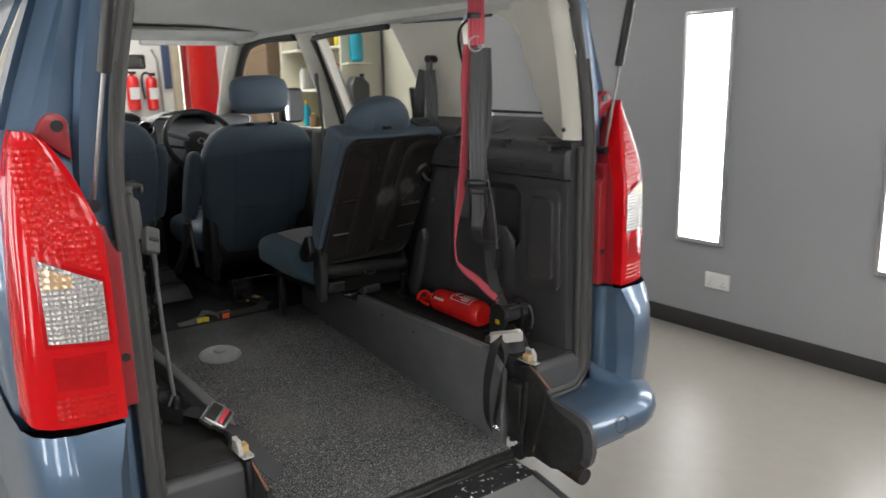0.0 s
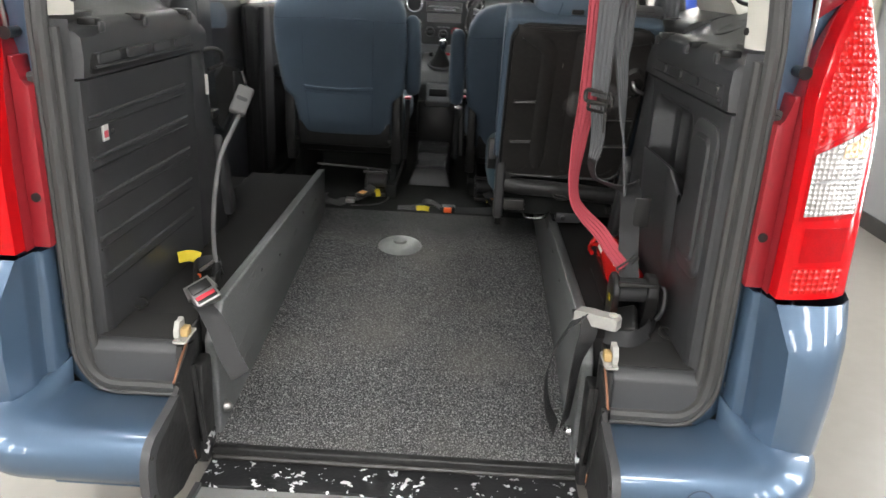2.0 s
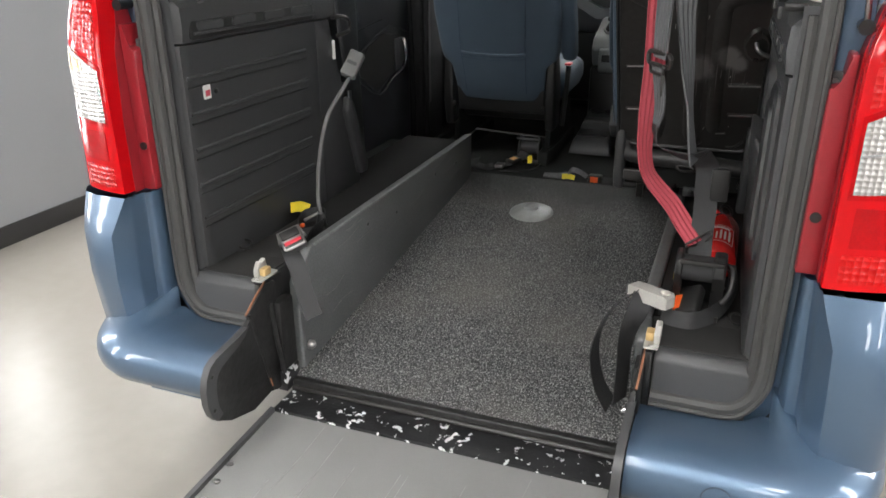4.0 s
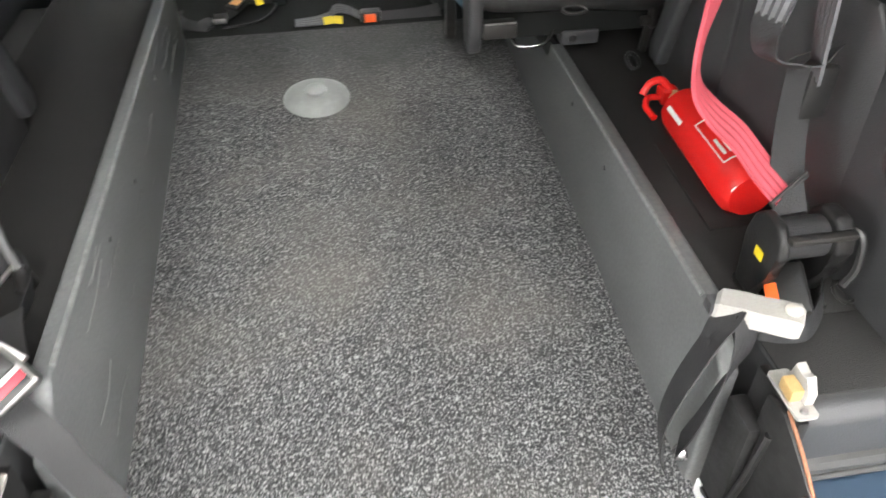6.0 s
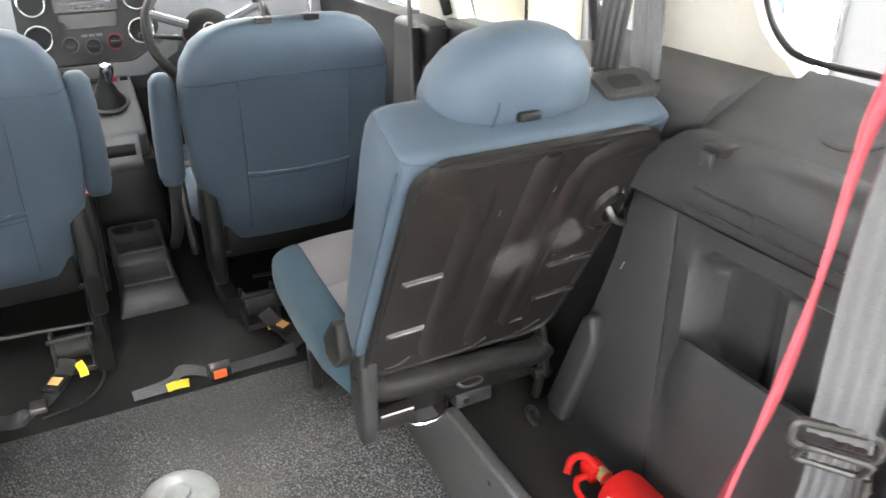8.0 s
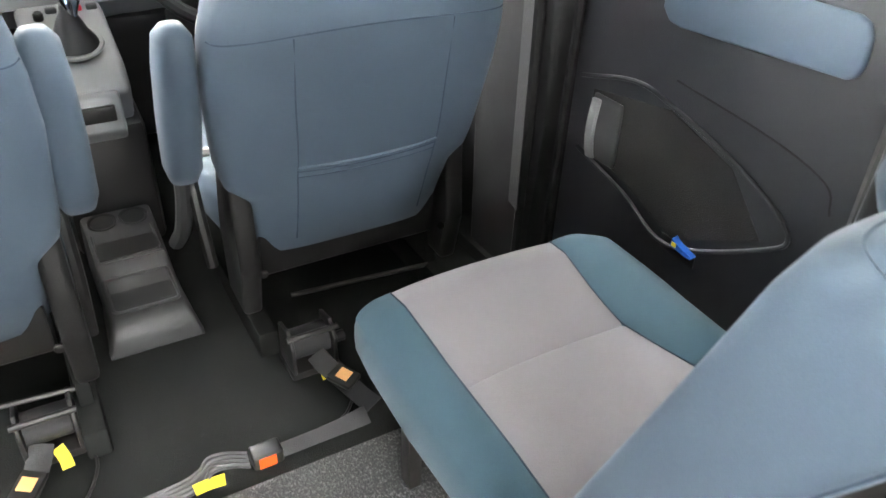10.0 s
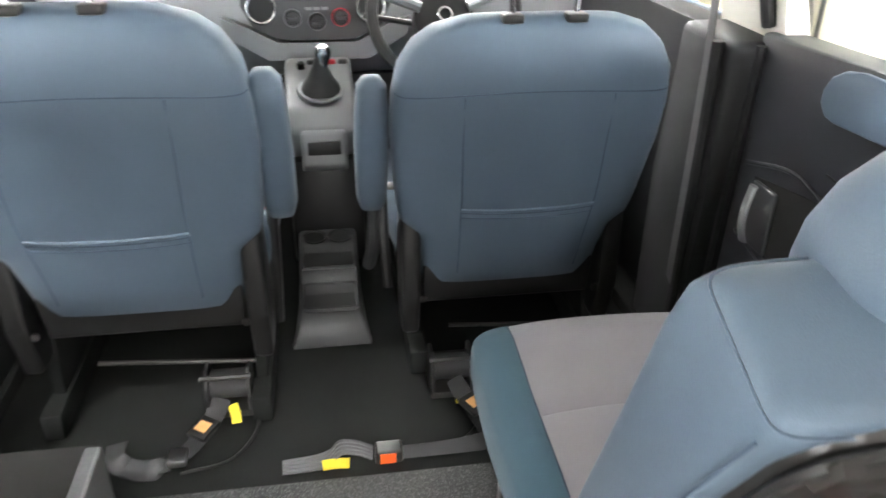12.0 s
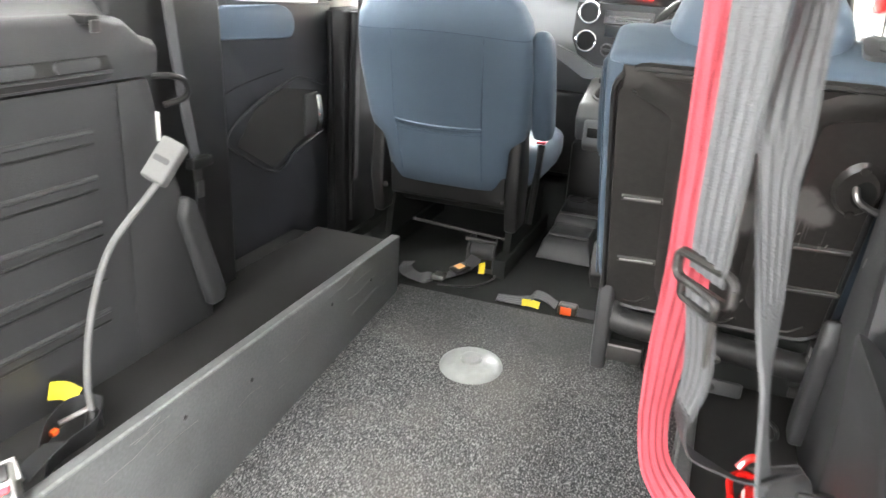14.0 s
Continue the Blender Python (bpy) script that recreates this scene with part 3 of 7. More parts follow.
for s in (1, -1):
    # rubber seal with two lips
    part("door_seal", tube(curve(opening(s, -0.075, -0.008), 3), 0.0150, 10), RUBBER, van, "grey-black rubber seal")
    part("seal_lip", tube(curve([p for p in opening(s, -0.066, -0.028) if p.z < 1.27], 3), 0.010, 8), RUBBER, van)
    part("seal_lip", tube(curve([p for p in opening(s, -0.088, 0.004) if p.z < 1.60], 3), 0.0055, 8), RUBBER, van)
    # painted flange round the opening
    part("opening_flange", loft([opening(s, -0.058, 0.0), opening(s, -0.064, 0.012), opening(s, -0.064, 0.055), opening(s, -0.040, 0.062)], False, False), PAINT, van)
    # rear corner skin below the lamp: groove, crease and rounded flank
    secs = []
    for z, xi, xc, yc, ye in ((0.50, 0.716, 0.752, -0.178, -0.164), (0.56, 0.715, 0.748, -0.190, -0.172), (0.64, 0.713, 0.743, -0.200, -0.180), (0.745, 0.708, 0.737, -0.200, -0.178), (0.79, 0.706, 0.722, -0.184, -0.166), (0.828, 0.705, 0.711, -0.168, -0.152)):
        secs.append([(s * 0.683, -0.076, z), (s * 0.688, -0.108, z), (s * 0.693, -0.114, z), (s * (xi - 0.004), -0.116, z), (s * xi, -0.122, z), (s * (xi + 0.002), -0.148, z), (s * (xi + 0.006), -0.156, z), (s * xc, yc, z), (s * 0.795, yc * 0.995, z), (s * 0.838, ye, z), (s * 0.863, ye + 0.028, z), (s * 0.877, ye + 0.075, z), (s * 0.882, 0.02, z), (s * 0.882, 1.0, z)])
    part("rear_corner", loft(secs, False, False), PAINT, van, angle=42)
    secs = []
    for z in (0.80, 0.9, 1.05, 1.2, 1.3, 1.38, 1.46, 1.55, 1.63, 1.70):
        x0 = edge_x(min(z, 1.66)) + 0.045
        xo = 0.875 if z < 1.22 else 0.875 - 0.16 * ((z - 1.22) / 0.48) ** 1.25
        deep = -0.070 + 0.045 * min(1.0, max(0.0, (z - 1.20) / 0.14)) + 0.05 * max(0.0, z - 1.38)
        secs.append([(s * x0, -0.055, z), (s * (x0 + 0.014), deep, z), (s * (x0 * 0.55 + xo * 0.45), deep - 0.002, z), (s * (xo - 0.05), deep + 0.03, z), (s * (xo - 0.016), deep + 0.050, z), (s * xo, 0.02, z), (s * xo, 0.10, z)])
    part("rear_pillar", loft(secs, False, False), PAINT, van, angle=24)
    for z in (0.70, 0.655, 0.60):
        part("screw", lathe([(0.008, 0), (0.008, 0.004), (0.004, 0.006)], (s * (edge_x(z) + 0.032), -0.064, z), (0, -1, 0), 10), STEEL, van)
    # lower side, sill and wheel-side skin
    part("side_panel", box((s * 0.855, 0.10, 0.22), (s * 0.875, 3.9, 1.212), 0.01), PAINT, van)
    part("front_wing", box((s * 0.80, 2.9, 0.25), (s * 0.87, 3.9, 1.12), 0.03), PAINT, van)

    # tail lamp: dull red housing, wrapped lens, clear reversing window
    def span(z, table):
        for (z0, a), (z1, b) in zip(table, table[1:]):
            if z <= z1:
                return a + (b - a) * max(0.0, (z - z0) / (z1 - z0))
        return table[-1][1]
    INNER = ((0.82, 0.704), (1.09, 0.706), (1.16, 0.7065), (1.19, 0.708), (1.22, 0.713), (1.25, 0.722), (1.28, 0.731), (1.31, 0.743), (1.34, 0.757), (1.36, 0.770), (1.372, 0.783), (1.380, 0.798))
    OUTER = ((0.82, 0.868), (0.97, 0.865), (1.20, 0.853), (1.28, 0.843), (1.35, 0.828), (1.38, 0.818))

    def lens_path(z):
        xi, xo = span(z, INNER), span(z, OUTER)
        q = max(0.0, (z - 1.12) / 0.26)
        yb = -0.172 + 0.095 * q ** 1.7
        w = xo - xi
        path = [(xi, -0.105 + 0.06 * q), (xi + 0.001, yb + 0.010), (xi + 0.05 * w, yb + 0.001), (xi + 0.30 * w, yb + 0.004), (xi + 0.58 * w, yb + 0.015), (xi + 0.80 * w, yb + 0.032), (xi + 0.94 * w, yb + 0.060), (xo - 0.002, yb + 0.105), (xo, -0.018 + 0.03 * q)]
        return curve([Vector((s * x, y, z)) for x, y in path], 4)

    def lens_at(z, x):
        P = lens_path(z)
        for a, b in zip(P[4:], P[5:]):
            if abs(a.x) <= x <= abs(b.x):
                return a.lerp(b, (x - abs(a.x)) / max(1e-6, abs(b.x) - abs(a.x)))
        return P[4] if x < abs(P[4].x) else P[-2]

    def lens_patch(x0, x1, low, high, lift, n=10, m=12, edge=None):
        """A plate on the lens between two widths; low and high are heights at its inner and outer edge."""
        rows = []
        for k in range(n + 1):
            row = []
            for j in range(m + 1):
                f = j / m
                za, zb = low[0] + (low[1] - low[0]) * f, high[0] + (high[1] - high[0]) * f
                z = za + (zb - za) * k / n
                x = max(x0, span(z, INNER) + 0.016) if edge is None else x0
                p = lens_at(z, x + (x1 - x) * f)
                row.append(p + (p - Vector((s * 0.78, -0.03, z))).normalized() * lift)
            row += [p + (Vector((s * 0.79, -0.02, p.z)) - p).normalized() * (0.006 + lift) for p in reversed(row)]
            rows.append(row)
        return loft(rows)
    lamp = part("tail_lamp", loft([[(s * (span(z, INNER) - 0.002), -0.055, z), (s * (span(z, INNER) - 0.002), -0.140 + 0.09 * max(0, (z - 1.12) / 0.26), z), (s * (span(z, OUTER) - 0.012), -0.085 + 0.05 * max(0, (z - 1.12) / 0.26), z), (s * (span(z, OUTER) - 0.012), 0.0, z)] for z in (0.836, 1.0, 1.15, 1.2, 1.25, 1.3, 1.34, 1.372)]), REDHOUSE, van, "red tail lamp with a clear reversing window")
    part("side_flange", prism([(s * 0.669, 0.836), (s * 0.7035, 0.836), (s * 0.7045, 1.20), (s * 0.692, 1.20), (s * 0.688, 1.155), (s * 0.671, 1.148)], "y", -0.058, -0.112, 0.004), REDHOUSE, lamp, "dull red plastic flange")
    part("lug", prism([(s * 0.722, 1.320), (s * 0.784, 1.368), (s * 0.770, 1.396), (s * 0.757, 1.409), (s * 0.735, 1.408), (s * 0.722, 1.392)], "y", -0.030, -0.056, 0.006), REDHOUSE, lamp, "red plastic lug with a bolt hole")
    part("bolt_hole", lathe([(0.011, 0), (0.011, 0.004), (0.006, 0.004)], (s * 0.744, -0.0565, 1.386), (0, -1, 0), 14), BLACK, lamp)
    part("bolt_hole", lathe([(0.009, 0), (0.009, 0.003), (0.005, 0.003)], (s * 0.6845, -0.1122, 0.938), (0, -1, 0), 14), BLACK, lamp)
    rows = []
    for z in (0.836, 0.840, 0.86, 0.92, 0.98, 1.04, 1.10, 1.15, 1.19, 1.22, 1.25, 1.28, 1.31, 1.34, 1.36, 1.372, 1.380):
        P = lens_path(z)
        if z < 0.838 or z > 1.379:
            P = [p + (Vector((s * 0.80, -0.06, z)) - p) * 0.07 for p in P]
        rows.append(P + [p + (Vector((s * 0.80, -0.02, z)) - p).normalized() * 0.008 for p in reversed(P)])
    part("lens", loft(rows), REDPLAIN, lamp, "glossy deep red lens")
    part("reflector", lens_patch(0.722, 0.830, (1.128, 1.180), (1.352, 1.352), 0.0006, 14, 14), REDLENS, lamp, "red reflector with small cells")
    part("brake_window", lens_patch(0.725, 0.822, (0.852, 0.852), (0.900, 0.900), 0.0010, 4, 10, 1), REDLENS, lamp)
    part("window_rim", lens_patch(0.717, 0.826, (0.990, 0.996), (1.118, 1.168), 0.0008, 8, 10, 1), REDDEEP, lamp, "dark red frame of the clear lens")
    part("lamp_bowl", lens_patch(0.732, 0.816, (0.912, 0.914), (0.978, 0.978), 0.0012, 6, 10, 1), REDDEEP, lamp, "deep red stop-lamp bowl")
    part("reversing_window", lens_patch(0.7235, 0.8195, (0.999, 1.005), (1.110, 1.159), 0.0026, 8, 10, 1), CLEARLENS, lamp, "clear ribbed reversing lens")
    part("window_divider", lens_patch(0.7235, 0.8195, (1.058, 1.072), (1.061, 1.075), 0.0034, 2, 10, 1), SILVER, lamp)
    part("indicator_bulb", lens_patch(0.772, 0.815, (1.106, 1.106), (1.126, 1.146), 0.0034, 4, 6, 1), AMBERLENS, lamp, "clear lens with an amber bulb behind")

    # bumper corner
    prof = [(0.00, 0.503), (0.05, 0.510), (0.11, 0.517), (0.165, 0.520), (0.195, 0.514), (0.215, 0.500), (0.227, 0.480), (0.231, 0.458), (0.226, 0.435), (0.210, 0.415), (0.18, 0.405), (0.10, 0.400), (0.0, 0.395)]
    secs = []
    def raised(d, z, w):
        """The corner sweeps up to the body side."""
        return z + 0.082 * w * max(0.0, 1 - d / 0.20) ** 1.4 if z > 0.5 else z
    for x, w in ((0.437, 0), (0.50, 0), (0.58, 0.0), (0.63, 0.08), (0.66, 0.3)):
        secs.append([(s * x, -0.085 - d * 0.86, raised(d, z, w)) for d, z in prof])
    for k in range(13):
        a = radians(90 * k / 12)
        f = 1.0 - 0.12 * math.sin(a) + 0.10 * math.sin(2 * a)
        secs.append([(s * (0.674 + math.sin(a) * d * f), -0.085 - math.cos(a) * d * f * 0.86 + 0.10 * (k / 12) ** 2, raised(d, z, min(1, 0.3 + k / 4))) for d, z in prof])
    secs.append([(s * (0.674 + d * 0.88), 0.30, raised(d, z, 1)) for d, z in prof])
    bp = part("bumper_corner", loft(secs, False, False), PAINT, van, "blue painted rear bumper corner", angle=50)
    if s > 0:
        part("towing_cap", ring((s * 0.596, -0.2822, 0.468), (0, -1, 0.02), 0.0255, 0.0016, 24, 6), SEAM, bp, "round towing-eye cap outline")
    part("lower_lip", box((s * 0.44, -0.260, 0.404), (s * 0.64, -0.18, 0.416), 0.004), PAINT, bp)
    # side plates either side of the ramp
    pl = part("side_plate", prism([(-0.092, 0.345), (-0.118, 0.455), (-0.148, 0.572), (-0.168, 0.552), (-0.205, 0.546), (-0.243, 0.542), (-0.285, 0.536), (-0.306, 0.526), (-0.320, 0.506), (-0.327, 0.480), (-0.327, 0.445), (-0.318, 0.415), (-0.295, 0.388), (-0.254, 0.363), (-0.17, 0.337)], "x", s * 0.424, s * 0.434, 0.003), SCUFFED, van, "scuffed black plastic plate beside the ramp")
    part("inner_panel", prism([(-0.030, 0.322), (-0.030, 0.612), (-0.066, 0.620), (-0.150, 0.576), (-0.120, 0.457), (-0.090, 0.342), (-0.065, 0.328)], "x", s * 0.430, s * 0.439, 0.003), SCUFFED, pl)
    part("crease", tube(curve([(s * 0.426, -0.149, 0.574), (s * 0.424, -0.135, 0.515), (s * 0.425, -0.112, 0.43), (s * 0.426, -0.091, 0.345)], 4), 0.0042, 8), SCUFFED, pl, "worn fold line")
    part("rust_mark", tube([(s * 0.4215, -0.101, 0.385), (s * 0.4215, -0.094, 0.360)], 0.0022, 6), COPPER, pl, "rusty worn spot")
    ro = [(-0.160, 0.556), (-0.205, 0.548), (-0.243, 0.544), (-0.285, 0.538), (-0.307, 0.528), (-0.322, 0.507), (-0.329, 0.480), (-0.329, 0.445), (-0.320, 0.414), (-0.304, 0.394)]
    ri = [(-0.178, 0.538), (-0.210, 0.526), (-0.238, 0.519), (-0.268, 0.511), (-0.282, 0.502), (-0.291, 0.489), (-0.295, 0.470), (-0.296, 0.448), (-0.294, 0.424), (-0.284, 0.402)]
    part("plate_flange", loft([[(s * 0.4215, a[0], a[1]), (s * 0.4215, b[0], b[1]), (s * 0.4275, b[0] - 0.002, b[1] + 0.002), (s * 0.438, a[0], a[1])] for a, b in zip(ro, ri)]), GREYTRIM, pl, "pale worn flange of the plate")
    for ya, za in ((-0.305, 0.506), (-0.310, 0.425)):
        part("flange_screw", lathe([(0.005, 0), (0.0045, 0.002), (0.002, 0.003)], (s * 0.4215, ya, za), (-s, 0, 0), 10), DARKSTEEL, pl)
    part("door_post", box((s * 0.414, -0.045, 0.372), (s * 0.440, 0.015, 0.56), 0.006), SCUFFED, van, "scuffed black post")
    part("post_foot", box((s * 0.413, -0.047, 0.315), (s * 0.441, 0.016, 0.3715), 0.004), CHIPPED, van, "black post foot with white paint chips")
    part("post_fold", tube([(s * 0.416, -0.048, 0.372), (s * 0.424, -0.056, 0.47), (s * 0.430, -0.060, 0.57)], 0.006, 8), SCUFFED, van)
    part("jamb_plate", prism([(0.01, 0.345), (0.01, 0.618), (-0.085, 0.622), (-0.090, 0.560), (-0.05, 0.40), (-0.04, 0.335)], "x", s * 0.438, s * 0.452, 0.002), BLACK, van)
    part("bare_edge", tube([(s * 0.437, -0.064, 0.622), (s * 0.436, -0.110, 0.600), (s * 0.434, -0.152, 0.576)], 0.0026, 6), COPPER, van, "bare metal edge")

    # quarter window, pillars and roof rail
    def slant(pts, th, bev, material, name, label="", parent=van):
        """A plate that follows the lean of the cabin side; points are (y, z)."""
        bm = bmesh.new()
        f = [[], []]
        for y, z in pts:
            x = 0.80 if z < 1.24 else 0.80 - 0.175 * ((z - 1.24) / 0.44) ** 1.2
            f[0].append(bm.verts.new((s * x, y, z)))
            f[1].append(bm.verts.new((s * (x + th), y, z)))
        bm.faces.new(f[0])
        bm.faces.new(list(reversed(f[1])))
        for i in range(len(pts)):
            j = (i + 1) % len(pts)
            bm.faces.new((f[0][i], f[0][j], f[1][j], f[1][i]))
        return part(name, bm, material, parent, label)

    def zig(a, b, n):
        return [(a[0] + (b[0] - a[0]) * k / n, a[1] + (b[1] - a[1]) * k / n) for k in range(n + 1)]
    # rear (D) pillar trim, narrowing upwards, cream
    slant(zig((-0.03, 1.268), (0.10, 1.66), 6) + [(0.34, 1.66), (0.27, 1.63)] + zig((0.24, 1.58), (0.235, 1.32), 6) + [(0.25, 1.285), (0.25, 1.268)], 0.03, 0, CREAM, "rear_pillar_trim", "cream plastic pillar trim")
    secs = []
    for k in range(9):
        z = 1.268 + (1.69 - 1.268) * k / 8
        x = 0.80 - 0.175 * (max(0, z - 1.24) / 0.44) ** 1.2
        ex = edge_x(min(z, 1.66))
        yy = 0.232
        secs.append([(s * (ex - 0.012), -0.055, z), (s * (ex - 0.028), -0.035, z), (s * (ex - 0.035), 0.0, z), (s * (min(x - 0.004, ex + 0.02)), 0.07 + 0.05 * k / 8, z), (s * (x - 0.002), yy, z), (s * (x + 0.03), yy, z)])
    part("rear_pillar_cover", loft(secs, False, False), CREAM, van, "cream pillar cover with a screw hole")
    part("screw_hole", lathe([(0.007, 0), (0.007, 0.003), (0.004, 0.003)], (s * 0.628, -0.004, 1.298), (-s, -0.3, 0), 12), BLACK, van)
    # C pillar
    slant([(0.530, 1.312), (0.545, 1.332), (0.566, 1.346), (0.586, 1.375)] + zig((0.592, 1.41), (0.50, 1.645), 5) + zig((0.93, 1.66), (0.86, 1.285), 6), 0.045, 0, CREAM, "middle_pillar_trim", "cream plastic pillar trim")
    # B pillar, upper part
    slant(zig((1.56, 1.22), (1.545, 1.67), 5) + zig((1.74, 1.67), (1.80, 1.22), 5), 0.05, 0, CREAM, "front_pillar_trim", "pale grey door pillar trim")
    # outer skin of the pillars
    for a, b, c, d in ((0.63, 0.53, 0.92, 0.86), (1.62, 1.60, 1.72, 1.78)):
        bm = bmesh.new()
        q = []
        for y, z in zig((a, 1.22), (b, 1.69), 4) + zig((c, 1.69), (d, 1.22), 4):
            x = 0.845 - 0.175 * (max(0, z - 1.24) / 0.44) ** 1.2
            q.append((x, y, z))
        v0 = [bm.verts.new((s * x, y, z)) for x, y, z in q]
        v1 = [bm.verts.new((s * (x + 0.015), y, z)) for x, y, z in q]
        bm.faces.new(v0)
        bm.faces.new(list(reversed(v1)))
        for i in range(len(q)):
            j = (i + 1) % len(q)
            bm.faces.new((v0[i], v0[j], v1[j], v1[i]))
        part("pillar_skin", bm, PAINT, van)
    # A pillar
    part("windscreen_pillar", tube([(s * 0.60, 2.36, 1.68), (s * 0.66, 2.62, 1.53), (s * 0.745, 3.0, 1.22)], [0.045, 0.05, 0.055], 10), CREAM, van, "grey windscreen pillar")
    part("door_frame", tube(curve([(s * 0.635, 1.74, 1.66), (s * 0.64, 2.2, 1.66), (s * 0.66, 2.45, 1.58), (s * 0.73, 2.78, 1.32), (s * 0.76, 2.9, 1.2)], 5), 0.022, 8), BLACK, van, "black front door window frame")
    # roof rails over the side windows
    part("roof_rail", tube(curve([(s * 0.615, 0.02, 1.712), (s * 0.628, 0.5, 1.700), (s * 0.63, 1.2, 1.698), (s * 0.63, 2.0, 1.695), (s * 0.60, 2.45, 1.675)], 4), 0.030, 10), LINING, van)
    part("window_gasket", tube(curve([(s * 0.625, 0.93, 1.652), (s * 0.63, 1.3, 1.650), (s * 0.635, 1.56, 1.642)], 4), 0.012, 8), BLACK, van)
    part("window_gasket", tube(curve([(s * 0.635, 1.57, 1.64), (s * 0.70, 1.58, 1.5), (s * 0.785, 1.60, 1.25)], 4), 0.013, 8), BLACK, van)
    part("window_gasket", tube(curve([(s * 0.800, 0.26, 1.334), (s * 0.796, 0.40, 1.335), (s * 0.786, 0.520, 1.338), (s * 0.774, 0.556, 1.356), (s * 0.760, 0.580, 1.40), (s * 0.70, 0.562, 1.5), (s * 0.655, 0.53, 1.60), (s * 0.638, 0.45, 1.645), (s * 0.634, 0.33, 1.65)], 4), 0.005, 8), BLACK, van)
    # glass
    for nm, pts in (("quarter_glass", [(0.08, 1.30), (0.62, 1.30), (0.54, 1.66), (0.16, 1.66)]), ("sliding_door_glass", [(0.88, 1.22), (1.58, 1.22), (1.57, 1.66), (0.93, 1.66)]), ("front_door_glass", [(1.78, 1.22), (2.9, 1.20), (2.45, 1.60), (1.74, 1.66)])):
        bm = bmesh.new()
        f = []
        for th in (0.030, 0.034):
            f.append([bm.verts.new((s * (0.80 + th - 0.175 * (max(0, z - 1.24) / 0.44) ** 1.2), y, z)) for y, z in pts])
        bm.faces.new(f[0])
        bm.faces.new(list(reversed(f[1])))
        for i in range(len(pts)):
            j = (i + 1) % len(pts)
            bm.faces.new((f[0][i], f[0][j], f[1][j], f[1][i]))
        g = part(nm, bm, GLASS, van, "clear side window")
        g.visible_shadow = False
    # gas strut of the raised tailgate
    st = part("gas_strut", tube([(s * 0.706, -0.096, 1.240), (s * 0.672, -0.178, 1.52)], 0.0042, 10), STEEL, van, "black gas strut holding the tailgate")
    part("strut_body", tube([(s * 0.6765, -0.166, 1.48), (s * 0.640, -0.262, 1.792)], 0.0125, 14), BLACK, st)
    part("ball_joint", lathe([(0.010, 0), (0.010, 0.035), (0.012, 0.044)], (s * 0.706, -0.060, 1.238), (0, -1, 0), 12), BLACK, st)
    bl = part("stop_buffer", lathe([(0.017, 0), (0.017, 0.010), (0.009, 0.012), (0.008, 0.018)], (s * 0.684, -0.070, 1.152), (-s * 0.4, -1, 0), 14), RUBBER, van, "round rubber stop")

# raised tailgate, held up by the struts
def gate(x, d, lift=0.0):
    """A place on the raised tailgate: across, away from the hinge, and out of its inner face."""
    return Vector((x, 0.0 - d * 0.966 + lift * 0.259, 1.775 + d * 0.259 + lift * 0.966))


GATE = [(d, w) for d, w in ((0.0, 0.60), (0.10, 0.625), (0.30, 0.665), (0.52, 0.70), (0.80, 0.715), (1.02, 0.71), (1.10, 0.68))]
outer = [(-w, d) for d, w in GATE] + [(w, d) for d, w in reversed(GATE)]
hole = [(-0.54, 0.10), (-0.585, 0.30), (-0.60, 0.46), (-0.58, 0.50), (0.58, 0.50), (0.60, 0.46), (0.585, 0.30), (0.54, 0.10)]
bm = bmesh.new()
lo, hi = [], []
for lift, keep in ((0.0, lo), (0.055, hi)):
    vo = [bm.verts.new(gate(x, d, lift)) for x, d in outer]
    vi = [bm.verts.new(gate(x, d, lift)) for x, d in hole]
    keep += [vo, vi]
    es = [bm.edges.new((v[i], v[(i + 1) % len(v)])) for v in (vo, vi) for i in range(len(v))]
    bmesh.ops.triangle_fill(bm, edges=es, use_beauty=True)
for a, b in zip(lo, hi):
    for i in range(len(a)):
        j = (i + 1) % len(a)
        bm.faces.new((a[i], a[j], b[j], b[i]))
tg = part("tailgate", bm, PAINT, van, "raised blue tailgate with its rear window")
bm = bmesh.new()
f = [[bm.verts.new(gate(x, d, lift)) for x, d in hole] for lift in (0.030, 0.034)]
bm.faces.new(f[0])
bm.faces.new(list(reversed(f[1])))
for i in range(len(hole)):
    j = (i + 1) % len(hole)
    bm.faces.new((f[0][i], f[0][j], f[1][j], f[1][i]))
part("rear_window", bm, GLASS, tg, "clear rear window").visible_shadow = False
inner = [(-0.60, 0.56), (-0.62, 0.80), (-0.60, 1.02), (0.60, 1.02), (0.62, 0.80), (0.60, 0.56)]
bm = bmesh.new()
f = [[bm.verts.new(gate(x, d, lift)) for x, d in inner] for lift in (-0.012, -0.001)]
bm.faces.new(f[0])
bm.faces.new(list(reversed(f[1])))
for i in range(len(inner)):
    j = (i + 1) % len(inner)
    bm.faces.new((f[0][i], f[0][j], f[1][j], f[1][i]))
part("tailgate_trim", bm, TRIM, tg, "charcoal tailgate inner trim")

